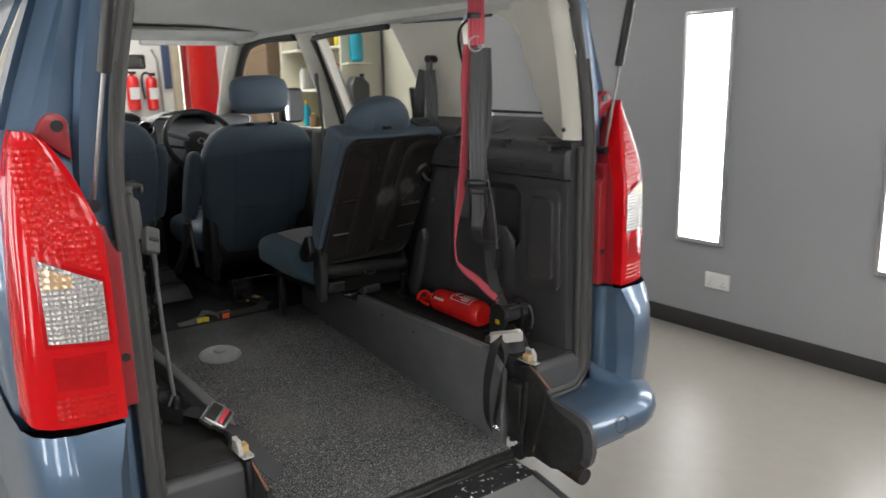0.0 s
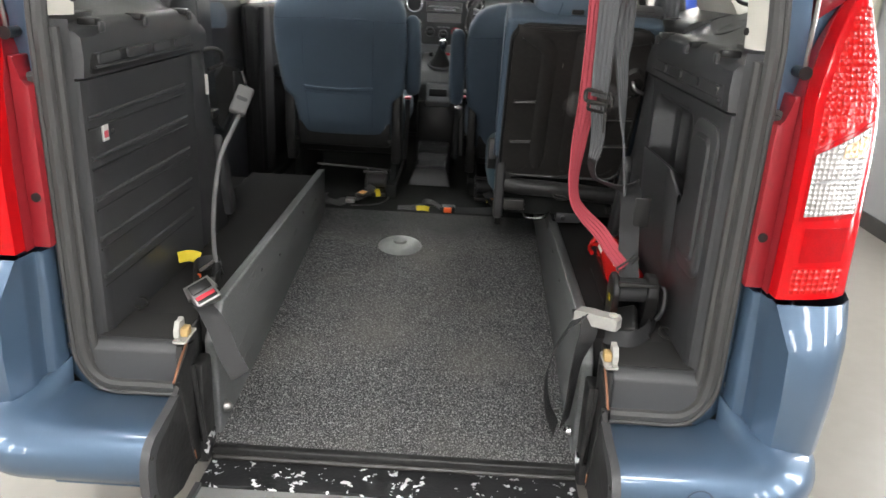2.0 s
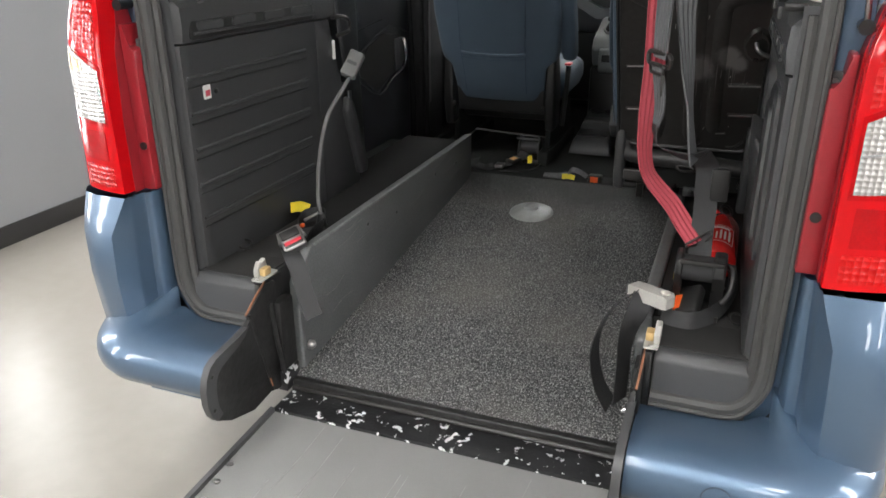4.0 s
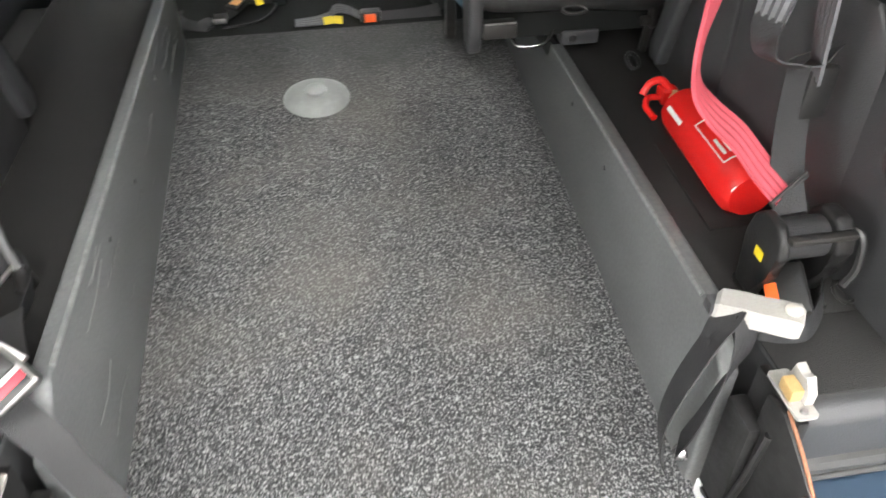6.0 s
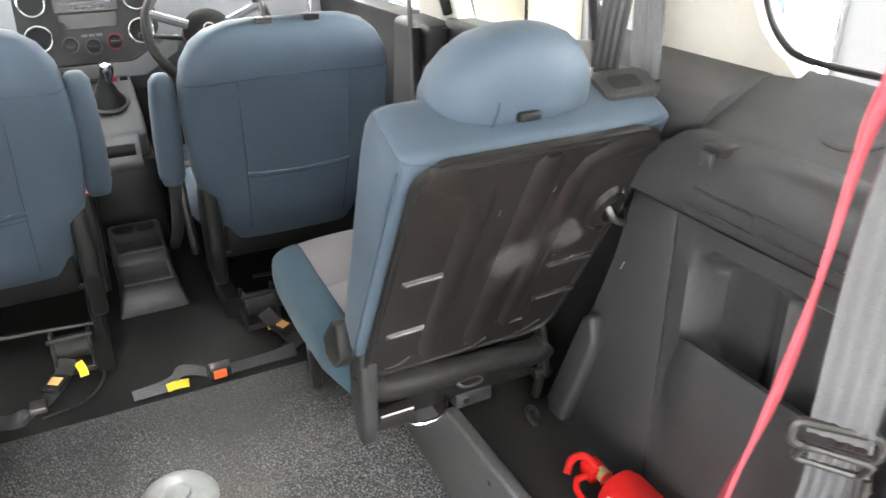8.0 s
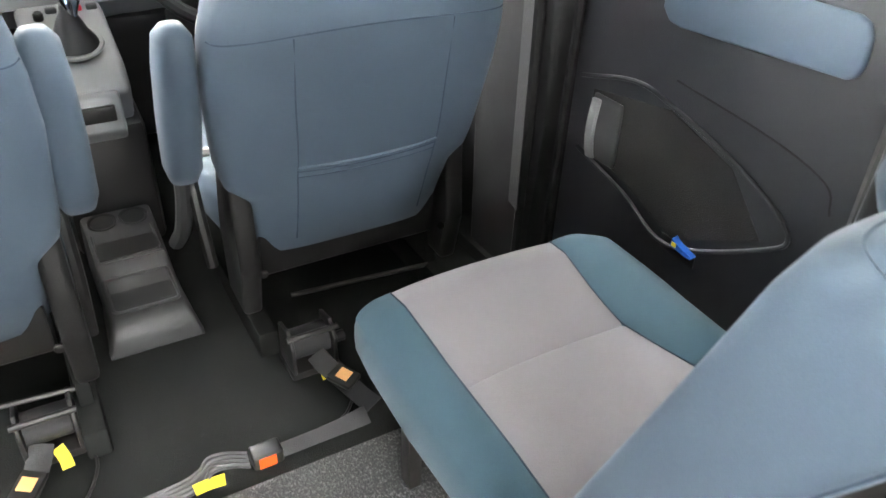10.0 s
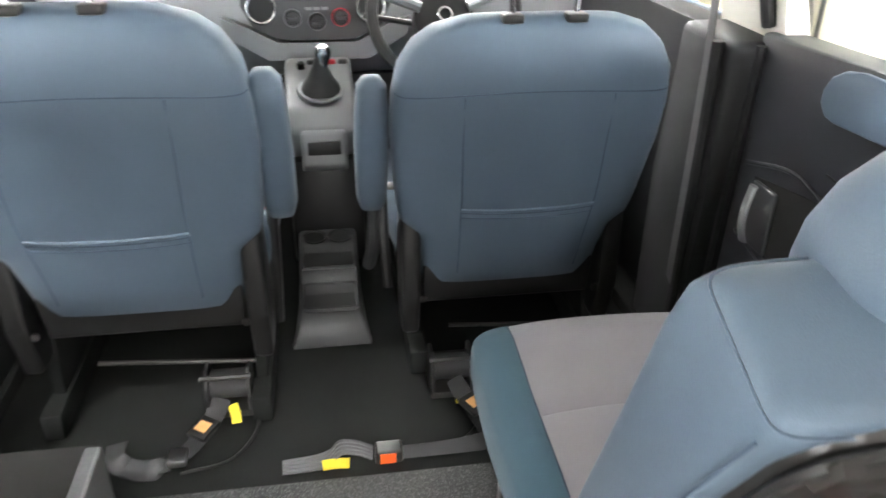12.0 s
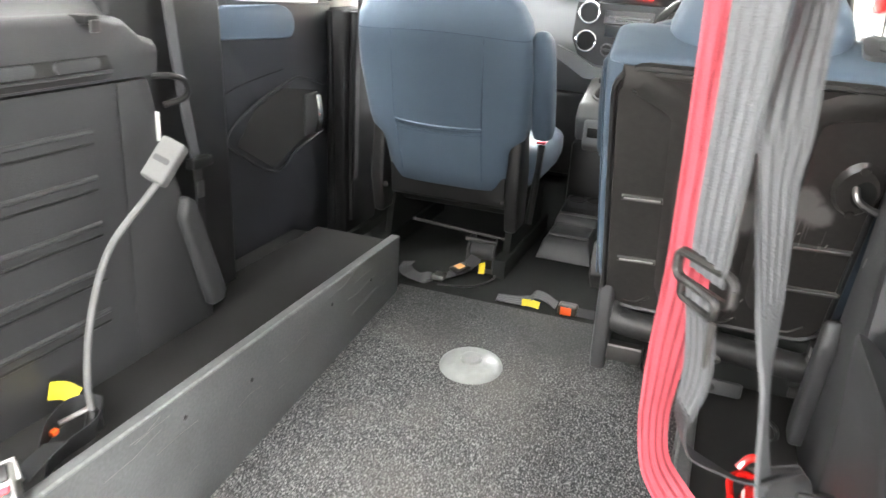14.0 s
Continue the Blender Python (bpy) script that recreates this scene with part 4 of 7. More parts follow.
# roof, headlining, windscreen
rows = []
for y in (-0.06, 0.3, 1.0, 1.8, 2.3):
    z0 = 1.725 + 0.02 * math.sin(min(1, max(0, (y + 0.06) / 2)) * math.pi)
    rows.append([(x, y, z0 - 0.045 * (abs(x) / 0.62) ** 3 - (0.025 if abs(x) > 0.64 else 0)) for x in (-0.665, -0.62, -0.5, -0.3, 0, 0.3, 0.5, 0.62, 0.665)])
part("headlining", loft(rows, False, False), LINING, van, "pale grey cloth headlining")
part("roof_skin", loft([[(x * 1.08, y - 0.01, z + 0.07) for x, y, z in r] for r in rows], False, False), PAINT, van)
part("overhead_shelf", prism([(2.00, 1.695), (2.06, 1.672), (2.36, 1.668), (2.38, 1.70), (2.30, 1.715), (2.05, 1.715)], "x", -0.58, 0.58, 0.01), LINING, van, "grey overhead tray above the windscreen")
for x0, x1 in ((-0.58, -0.10), (0.10, 0.58)):
    part("sun_visor", box((x0, 2.345, 1.645), (x1, 2.372, 1.70), 0.012), LINING, van, "folded pale grey sun visor")
part("header_rail", box((-0.62, 2.33, 1.688), (0.62, 2.42, 1.74), 0.02), LINING, van)
bm = bmesh.new()
q = [bm.verts.new(p) for p in ((-0.60, 2.42, 1.70), (0.60, 2.42, 1.70), (0.74, 3.05, 1.20), (-0.74, 3.05, 1.20))]
q2 = [bm.verts.new(v.co + Vector((0, 0.004, 0.004))) for v in q]
bm.faces.new(q)
bm.faces.new(list(reversed(q2)))
for i in range(4):
    bm.faces.new((q[i], q[(i + 1) % 4], q2[(i + 1) % 4], q2[i]))
ws = part("windscreen", bm, GLASS, van, "clear windscreen")
ws.visible_shadow = False
part("bonnet", loft([[(x, y, z - 0.05 * (x / 0.8) ** 2) for x in (-0.8, -0.4, 0, 0.4, 0.8)] for y, z in ((3.02, 1.19), (3.3, 1.12), (3.7, 1.0), (3.9, 0.85), (3.95, 0.5))], False, False), PAINT, van, "blue bonnet")
part("underbody", box((-0.85, 0.15, 0.20), (0.85, 3.8, 0.24), 0.01), BLACK, van)
part("floor_pan", box((-0.85, 1.40, 0.24), (0.85, 3.3, 0.435), 0.0), BLACK, van)
for x in (0.78, -0.78):
    for y in (0.75, 3.25):
        w = part("wheel", ring((x, y, 0.30), (1, 0, 0), 0.215, 0.085, 36, 10), RUBBER, van, "black tyre on a steel rim")
        part("rim", lathe([(0.02, -0.02), (0.17, -0.02), (0.19, 0.06)], (x, y, 0.30), (1 if x > 0 else -1, 0, 0), 24), SILVER, w)
ex = part("exhaust_pipe", tube([(0.555, 0.2, 0.30), (0.553, -0.05, 0.285), (0.55, -0.185, 0.272)], 0.027, 18, caps=False), RUST, van, "rusty brown exhaust tail pipe")
part("pipe_bore", tube([(0.555, 0.15, 0.297), (0.55, -0.183, 0.272)], 0.0245, 18), BLACK, ex)
# door mirror outside
for s in (1, -1):
    mr = part("door_mirror", box((s * 0.88, 2.45, 1.22), (s * 1.02, 2.54, 1.42), 0.03, 4), BLACK, van, "black door mirror")
    part("mirror_face", prism(rounded(s * 0.895 if s > 0 else -1.005, 1.005 if s > 0 else -0.895, 1.235, 1.405, 0.02), "y", 2.4485, 2.446), MIRROR, mr)
rv = part("rear_view_mirror", box((-0.085, 2.33, 1.53), (0.115, 2.355, 1.60), 0.012, 3), BLACK, van, "black rear-view mirror")
part("mirror_glass", prism(rounded(-0.078, 0.108, 1.537, 1.593, 0.01), "y", 2.3295, 2.328), MIRROR, rv)
part("stem", tube([(0.015, 2.345, 1.595), (0.015, 2.38, 1.70)], 0.010), BLACK, rv)

# ---- lowered floor, ledges and ramp ----
SL = 0.108


def fz(y):
    return 0.340 + SL * y


secs = [[(-0.415, y, fz(y) - 0.03), (0.415, y, fz(y) - 0.03), (0.415, y, fz(y)), (-0.415, y, fz(y))] for y in (0.0, 0.4, 0.8, 1.2, 1.378)]
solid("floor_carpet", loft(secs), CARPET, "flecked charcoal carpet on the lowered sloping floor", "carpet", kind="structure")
solid("floor_front", box((-0.84, 1.3795, 0.43), (0.84, 2.9, 0.484)), BLACKCARPET, "black carpeted cabin floor", "floor", kind="structure")
solid("wheel_dome", lathe([(0.078, 0.0), (0.076, 0.004), (0.066, 0.010), (0.05, 0.014), (0.026, 0.018), (0.024, 0.026), (0.012, 0.032), (0.001, 0.033)], (-0.088, 1.071, fz(1.071) + 0.001), (0, -SL, 1), 32), DOME, "pale translucent plastic dome on the carpet", "floor cap")
for s in (1, -1):
    top = 0.640 if s > 0 else 0.652
    end = 0.880 if s > 0 else 1.342
    nm = "channel_board"
    pts = [(0.03, 0.30), (0.03, 0.58), (0.10, top), (end, top), (end, fz(end) - 0.02)]
    if s > 0:
        pts[4:] = [(end, 0.604), (1.375, 0.604), (1.375, fz(1.375) - 0.02)]
    b = solid(nm, prism(pts, "x", s * 0.406, s * 0.434, 0.006, 3), BOARD, "scuffed grey side board along the wheelchair channel", "side board", "channel side boards")
    for y, z in (((0.42, 0.60), (0.62, 0.57), (0.95, 0.60), (1.16, 0.585)) if s < 0 else ((0.50, 0.585), (0.70, 0.60))):
        part("screw", lathe([(0.005, 0), (0.0045, 0.0015), (0.002, 0.002)], (s * 0.4062, y, z), (-s, 0, 0), 10), BLACK, b)
    # Paler tube: wear plus the highlight along the board's upper edge.
    part("worn_lit_edge", tube([(s * 0.4095, y, top - 0.0030) for y in ((0.12, 0.4, 0.8, 1.1, end - 0.006) if s < 0 else (0.12, 0.4, 0.6, end - 0.006))], 0.0042, 8), WORNLITEDGE, b, "worn top edge, paler with its highlight")
    left_board = b
    lt = thing("side_ledge", (s * 0.55, 0.6, 0.5), "black felted ledge beside the wheelchair channel", "ledge", "side ledges")
    z = 0.622 if s > 0 else 0.612
    part("top", box((s * 0.4325, 0.075, z - 0.2), (s * 0.70, (1.30 if s > 0 else 1.392), z), 0.004), LEDGECARPET, lt)
    part("body", box((s * 0.436, 0.078, 0.3), (s * 0.83, (1.30 if s > 0 else 1.385), z - 0.02), 0.0), BLACK, lt)
    tr = part("rear_block", prism([(-0.080, 0.50), (-0.076, 0.603), (-0.060, 0.6185), (0.074, 0.6185), (0.074, 0.46), (-0.074, 0.46)], "x", s * 0.4535, s * 0.632, 0.006, 3), GREYTRIM, lt, "dark grey plastic end cover")
    part("felt_patch", box((s * 0.456, -0.048, 0.6187), (s * 0.625, 0.0745, 0.6218), 0.001), LEDGECARPET, lt)
    part("ring", ring((s * 0.60, 0.10, 0.632), (0.2, -0.35, 0.9), 0.016, 0.003, 20, 6), DARKSTEEL, lt, "steel lashing ring")
sl = thing("sill", (0, -0.06, 0.3), "black painted steel sill with white paint chips", "sill")
part("step", box((-0.415, -0.115, 0.285), (0.415, -0.012, 0.309), 0.003), CHIP, sl)
part("rib", box((-0.415, -0.020, 0.300), (0.415, 0.004, 0.337), 0.005, 3), SCUFFED, sl)
part("rail", tube([(-0.412, -0.022, 0.315), (0.412, -0.022, 0.315)], 0.007, 8), DARKSTEEL, sl)
RY0, RZ0, RY1 = -0.118, 0.304, -1.62
rp = thing("ramp", (0, -0.9, 0.15), "grey folding ramp lowered from the sill to the floor", "ramp")
rs = (RZ0 - 0.012) / (RY0 - RY1)
def rz(y):
    return RZ0 + (y - RY0) * rs
part("plate", loft([[(x0, y, rz(y) - 0.018), (x1, y, rz(y) - 0.018), (x1, y, rz(y)), (x0, y, rz(y))] for y, x0, x1 in ((RY0, -0.415, 0.405), (-0.40, -0.445, 0.405), (-0.9, -0.45, 0.405), (RY1, -0.45, 0.405))]), RAMPMAT, rp)
for nm, pa in (("edge_lip", [(-0.412, RY0), (-0.448, -0.40), (-0.452, RY1)]), ("edge_lip", [(0.405, RY0), (0.405, -0.4), (0.405, RY1)])):
    bm = bmesh.new()
    for (xa, ya), (xb, yb) in zip(pa, pa[1:]):
        loft([[(xa - 0.006, ya, rz(ya) - 0.02), (xa + 0.006, ya, rz(ya) - 0.02), (xa + 0.006, ya, rz(ya) + 0.012), (xa - 0.006, ya, rz(ya) + 0.012)],
              [(xb - 0.006, yb, rz(yb) - 0.02), (xb + 0.006, yb, rz(yb) - 0.02), (xb + 0.006, yb, rz(yb) + 0.012), (xb - 0.006, yb, rz(yb) + 0.012)]], bm=bm)
    part(nm, bm, GREYTRIM, rp)
for k in range(3):
    y = -0.29 - 0.05 * k
    part("rivet", lathe([(0.008, 0), (0.0075, 0.002), (0.004, 0.0035)], (-0.418, y, rz(y) + 0.0005), n=10), STEEL, rp)
random.seed(11)
for k in range(26):
    x = random.uniform(-0.36, 0.36)
    L = random.uniform(0.05, 0.26)
    y = RY0 - random.uniform(0.005, 0.45)
    part("scratch", tube([(x, y, rz(y) + 0.0002), (x - 0.05 * L, y - 0.5 * L, rz(y - 0.5 * L) + 0.0003), (x - 0.14 * L, y - L, rz(y - L) + 0.0002)], random.choice((0.0005, 0.0007, 0.001)), 5), RIVETGREY, rp, "pale scratch")
# ---- interior trim ----
def trim_x(y):
    """Inner face of the load-bay trim."""
    return 0.611 - 0.010 * min(1.0, max(0.0, (y + 0.05) / 0.5)) + 0.022 * max(0.0, (-0.02 - y) / 0.032) ** 2


def wall_patch(s, name, y0, y1, z0, z1, lift, material, parent, label="", r=0.03, out=0.0, n=4):
    """A rounded plate that lies on the load-bay trim."""
    bm = bmesh.new()
    o = rounded(y0, y1, z0, z1, r, n)
    A = [bm.verts.new((s * (trim_x(y) + 0.002), y, z)) for y, z in o]
    c = Vector(((y0 + y1) / 2, (z0 + z1) / 2))
    B = [bm.verts.new((s * (trim_x(y) - lift * 0.6), y, z)) for y, z in o]
    C = [bm.verts.new((s * (trim_x(y) - lift), y + (c.x - y) * 0.06, z + (c.y - z) * 0.06)) for y, z in o]
    k = len(o)
    for P, Q in ((A, B), (B, C)):
        for i in range(k):
            bm.faces.new((P[i], P[(i + 1) % k], Q[(i + 1) % k], Q[i]))
    bm.faces.new(C)
    return part(name, bm, material, parent, label)


for s in (1, -1):
    ys = [-0.052, -0.045, -0.035, -0.02, 0.0, 0.05, 0.12, 0.2, 0.3, 0.4, 0.5, 0.531]

    def col(y, z):
        x = trim_x(y) + (0.010 if y < -0.04 else 0) + (hollow(y, z) if s > 0 else 0)
        return (s * x, y, z)
    zs = [0.58, 0.66, 0.8, 0.95, 1.10, 1.148]
    if s > 0:
        ys = ys[:5] + [0.02 + 0.01 * k for k in range(52)]
        zs = [0.58, 0.66, 0.76, 0.84] + [0.88 + 0.01 * k for k in range(27)] + [1.148]

        def hollow(y, z):
            """Depth of the moulded hollow above the door pocket, with one upright rib in it."""
            qy, qz = abs(y - 0.332) - 0.168 + 0.05, abs(z - 1.01) - 0.112 + 0.05
            d = math.hypot(max(qy, 0), max(qz, 0)) + min(max(qy, qz), 0) - 0.05
            f = min(1.0, max(0.0, -d / 0.035))
            f = f * f * (3 - 2 * f)
            return 0.050 * f * (1 - 0.38 * math.exp(-((y - 0.362) / 0.016) ** 2))
    pn = part("load_bay_trim", loft([[col(y, z) for z in zs] + [(s * 0.72, y, 1.148), (s * 0.72, y, 0.58)] for y in ys]), TRIM, van, "charcoal moulded load-bay side trim", angle=40)
    # forward piece up to the door, with the slanted front edge
    if s > 0:
        pts = [(0.535, 0.58), (0.535, 1.148), (0.63, 1.148), (0.665, 1.0), (0.80, 0.66), (0.80, 0.58)]
    else:
        pts = [(0.535, 0.58), (0.535, 1.148), (0.612, 1.148), (0.645, 1.02), (0.765, 0.66), (0.765, 0.58)]
    part("forward_trim", prism(pts, "x", s * 0.602, s * 0.70, 0.006, 2), TRIM, van)
    part("pillar_base", prism([(0.58, 0.55), (0.60, 1.25 if s > 0 else 1.295), (0.935, 1.25 if s > 0 else 1.275), (0.965, 0.55)], "x", s * 0.675, s * 0.79, 0.015, 3), BLACK, van, "dark plastic pillar base")
    part("hinge_cover", prism([(0.674, 0.912), (0.700, 0.896), (0.788, 0.672), (0.778, 0.645), (0.735, 0.645), (0.660, 0.866)], "x", s * 0.578, s * 0.606, 0.010, 3), GREYTRIM, van, "wedge-shaped plastic cover")
    # rail above, with its step and ledge up to the window
    secs = []
    for y in (-0.052, -0.03, 0.02, 0.1, 0.2, 0.3, 0.4, 0.5, 0.56, 0.60, 0.63) + ((0.70,) if s > 0 else ()):
        x = trim_x(y) - 0.004 + (0.012 if y < -0.04 else 0)
        top = (1.258 if y > 0.05 else 1.240) - 0.045 * min(1, max(0, (y - 0.55) / 0.06))
        secs.append([(s * x, y, 1.153), (s * (x - 0.004), y, 1.19), (s * (x - 0.002), y, top - 0.012), (s * (x + 0.008), y, top), (s * (x + 0.025), y, top + 0.004), (s * (x + 0.045), y, top + 0.002), (s * (x + 0.062), y, top - 0.002 + 0.25 * max(0, 1.262 - top)), (s * 0.70, y, 1.272), (s * 0.745, y, 1.297), (s * 0.81, y, 1.319), (s * 0.81, y, 1.153)] if y > 0.05 else [(s * x, y, 1.153), (s * (x - 0.004), y, 1.19), (s * (x - 0.002), y, top - 0.012), (s * (x + 0.010), y, top), (s * (x + 0.025), y, top + 0.002), (s * (x + 0.03), y, top + 0.004), (s * 0.715, y, 1.25), (s * 0.735, y, 1.255), (s * 0.765, y, 1.26), (s * 0.80, y, 1.265), (s * 0.80, y, 1.153)])
    if s > 0:
        ledge = part("pillar_ledge", loft([[(s * x, y, z) for x, z in ((xi, 1.20), (xi, 1.262), (xi + 0.012, 1.278), (xi + 0.035, 1.288), (0.742, 1.299), (0.80, 1.316), (0.80, 1.20))] for y, xi in ((0.57, 0.664), (0.62, 0.650), (0.70, 0.640), (0.80, 0.640), (0.90, 0.648), (0.945, 0.660))]), TRIM, van, "charcoal ledge under the pillar", angle=50)
        for y in (0.700, 0.780):
            part("belt_slot", prism(rounded(s * 0.660 - 0.026, s * 0.660 + 0.026, y - 0.016, y + 0.016, 0.008), "z", 1.2845, 1.2905), BLACK, ledge, "dark belt slot")
    rail = part("window_ledge", loft(secs), TRIM, van, "charcoal ledge below the quarter window", angle=40)
    # Raised plate; black on the left, the recess's shade put into its colour.
    wall_patch(s, "slot_recess", -0.008, 0.520, 1.157, 1.198, 0.0102, BLACK if s < 0 else TRIM, rail, "slotted recess, black on the left for its shade", 0.010)
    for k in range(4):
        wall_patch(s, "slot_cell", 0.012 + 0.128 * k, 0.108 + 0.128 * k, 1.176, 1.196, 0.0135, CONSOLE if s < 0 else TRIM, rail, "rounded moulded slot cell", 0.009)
    part("slot_ridge", tube([(s * (trim_x(y) - 0.0115), y, 1.171) for y in (0.0, 0.1, 0.2, 0.3, 0.4, 0.515)], 0.0032, 6), GREYTRIM if s < 0 else TRIM, rail)
    for y in (0.020, 0.220, 0.475):
        hk = part("bag_hook", box((s * (trim_x(y) - 0.018), y - 0.016, 1.248), (s * (trim_x(y) + 0.02), y + 0.016, 1.263), 0.005), BLACK, rail, "small folding bag hook")
        part("hook_tip", box((s * (trim_x(y) - 0.026), y - 0.010, 1.236), (s * (trim_x(y) - 0.018), y + 0.010, 1.256), 0.003), TRIM, hk)
    part("ledge_rear", prism([(-0.052, 1.240), (-0.052, 1.268), (0.14, 1.268), (0.14, 1.240)], "x", s * 0.660, s * 0.79, 0.004), TRIM, van)
    if s > 0:
        wall_patch(s, "inset_panel", -0.015, 0.135, 0.80, 1.120, 0.010, TRIM, pn, "rounded moulded panel", 0.035)
        wall_patch(s, "inset_panel", 0.008, 0.112, 0.83, 1.095, 0.016, TRIM, pn, "", 0.025)
        # open moulded pocket with a bulging front wall
        part("scratch", tube([(0.6015, 0.640, 1.010), (0.6015, 0.632, 1.026)], 0.0009, 5), OFFWHITE, van, "pale scratch on the trim")
        rows = []
        for k in range(13):
            y = 0.185 + (0.515 - 0.185) * k / 12
            drop = 0.09 * max(0, (y - 0.47) / 0.045) ** 2.2 + 0.05 * max(0, (0.21 - y) / 0.025) ** 2
            zt = 0.984 - drop
            out = 0.020 * min(1, (0.515 - y) / 0.06 + 0.02, (y - 0.185) / 0.03 + 0.02)
            x = trim_x(y)
            rows.append([(s * (x + 0.045), y, zt - 0.06), (s * (x + 0.004), y, zt - 0.012), (s * (x - out + 0.005), y, zt - 0.002), (s * (x - out), y, zt), (s * (x - out - 0.003), y, zt - 0.006), (s * (x - out * 0.9 - 0.002), y, zt - 0.06), (s * (x - out * 0.55 - 0.001), y, zt - 0.15), (s * (x - out * 0.2 - 0.001), y, zt - 0.24), (s * (x + 0.003), y, 0.66)])
        part("pocket", loft(rows, False, False), TRIM, pn, "bulging moulded pocket", angle=50)
        part("speaker_grille", lathe([(0.05, 0), (0.05, 0.003), (0.045, 0.004), (0.042, 0.003), (0.001, 0.0035)], (0.735, 0.385, 1.2880), (-0.45, 0, 1), 28), TRIM, van, "round speaker grille")
    else:
        for z in (1.076, 0.995, 0.912, 0.828, 0.746):
            # Upper tube paler for the rib's highlight, black one below for its dark side.
            for dz, rr in ((0, 0.0052), (-0.022, 0.003)):
                part("rib", tube([(s * (trim_x(y) + 0.0005), y, z + dz) for y in (-0.028, 0.05, 0.15, 0.25, 0.35, 0.42, 0.468)], rr, 8), CONSOLE if dz == 0 else BLACK, pn, "raised moulded rib")
        part("sticker", box((-0.6120, 0.020, 1.022), (-0.6065, 0.044, 1.054), 0), WHITE, pn, "small white and red sticker")
        part("sticker_print", box((-0.6070, 0.024, 1.028), (-0.6055, 0.040, 1.042), 0), REDSTRAP, pn)
        part("clip", lathe([(0.007, 0), (0.006, 0.006), (0.003, 0.008)], (-0.612, 0.066, 1.034), (1, 0, 0), 12), BLACK, pn)
        rg = part("hanging_hook", tube(curve([(-0.60, 0.62, 1.150), (-0.575, 0.635, 1.152), (-0.565, 0.665, 1.14), (-0.57, 0.675, 1.11), (-0.595, 0.64, 1.095)], 5), 0.006, 8), BLACK, van, "bent grey hook")
        part("white_tag", box((-0.601, 0.622, 1.03), (-0.592, 0.6236, 1.085), 0.0), WHITE, van, "small white tag")
    # rear jamb between seal and trim
    part("jamb_trim", loft([[(s * (edge_x(z) - 0.008), -0.060, z), (s * (edge_x(z) - 0.022), -0.050, z), (s * 0.620, -0.044, z)] for z in (0.60, 0.64, 0.8, 1.0, 1.15, 1.262)], False, False), GREYTRIM, van)

    # sliding door inner side
    dpts = [(0.985, 0.50), (0.985, 1.284), (1.0, 1.272), (1.03, 1.264), (1.14, 1.256), (1.29, 1.250), (1.60, 1.240), (1.60, 0.50)]
    dr = part("sliding_door", prism(dpts, "x", s * 0.775, s * 0.845, 0.008, 2), DOORTRIM, van, "black moulded sliding-door inner panel")
    part("door_pad", prism([(1.059, 1.168), (1.344, 1.154), (1.369, 1.158), (1.386, 1.176), (1.386, 1.198), (1.372, 1.221), (1.344, 1.237), (1.304, 1.244), (1.068, 1.248), (1.052, 1.242), (1.043, 1.226), (1.041, 1.193), (1.047, 1.175)], "x", s * 0.766, s * 0.778, 0.005, 3), FABRIC, dr, "blue fabric pad")
    part("leaf_rim", tube(curve([(s * 0.772, 1.559, 1.007), (s * 0.770, 1.424, 1.042), (s * 0.768, 1.334, 1.034), (s * 0.768, 1.184, 0.994), (s * 0.770, 1.074, 0.937), (s * 0.772, 1.104, 0.887), (s * 0.768, 1.279, 0.796), (s * 0.768, 1.404, 0.837), (s * 0.772, 1.549, 0.867)], 6), 0.0042, 8), DOORTRIM, dr, "raised leaf-shaped moulding")
    part("door_pocket", prism([(1.114, 0.897), (1.274, 0.807), (1.404, 0.852), (1.524, 0.882), (1.524, 0.992), (1.334, 1.022), (1.194, 0.982)], "x", s * 0.7735, s * 0.7755), LEDGECARPET, dr)
    hd = part("handle_cup", box((s * 0.766, 1.440, 0.866), (s * 0.776, 1.516, 0.990), 0.012, 3), GREYTRIM, dr)
    part("door_handle", loft([[(s * (0.756 - 0.016 * math.sin(math.pi * k / 8) - 0.006 * math.cos(a)), 1.493 + 0.012 * math.sin(a) - 0.01 * math.sin(math.pi * k / 8), 0.874 + 0.112 * k / 8) for a in [2 * math.pi * j / 8 for j in range(8)]] for k in range(9)]), CHROME if s < 0 else SILVER, hd, "silver pull handle")
    part("panel_line", tube(curve([(s * 0.774, 1.334, 1.073), (s * 0.774, 1.144, 1.053), (s * 0.774, 1.044, 1.028), (s * 0.774, 1.024, 0.988)], 5), 0.0015, 6), LEDGECARPET, dr)
    part("door_seal", tube(curve([(s * 0.768, 0.985, 0.60), (s * 0.768, 0.982, 0.9), (s * 0.765, 0.975, 1.2), (s * 0.75, 0.945, 1.30), (s * 0.72, 0.92, 1.42)], 5), 0.012, 8), RUBBER, van, "ribbed rubber door seal")
    part("door_gap", box((s * 0.78, 0.94, 0.5), (s * 0.84, 0.984, 1.22), 0.004), TRIM, van)
    # B pillar base
    part("pillar_foot", prism([(1.60, 0.47), (1.585, 0.9), (1.575, 1.225), (1.80, 1.225), (1.83, 0.9), (1.84, 0.47)], "x", s * 0.715, s * 0.83, 0.02, 3), MATTBLACK, van, "black door pillar cover")
    part("pillar_ridge", tube([(s * 0.715, 1.64, 0.56), (s * 0.712, 1.625, 0.9), (s * 0.705, 1.62, 1.22)], 0.012, 8), MATTBLACK, van)
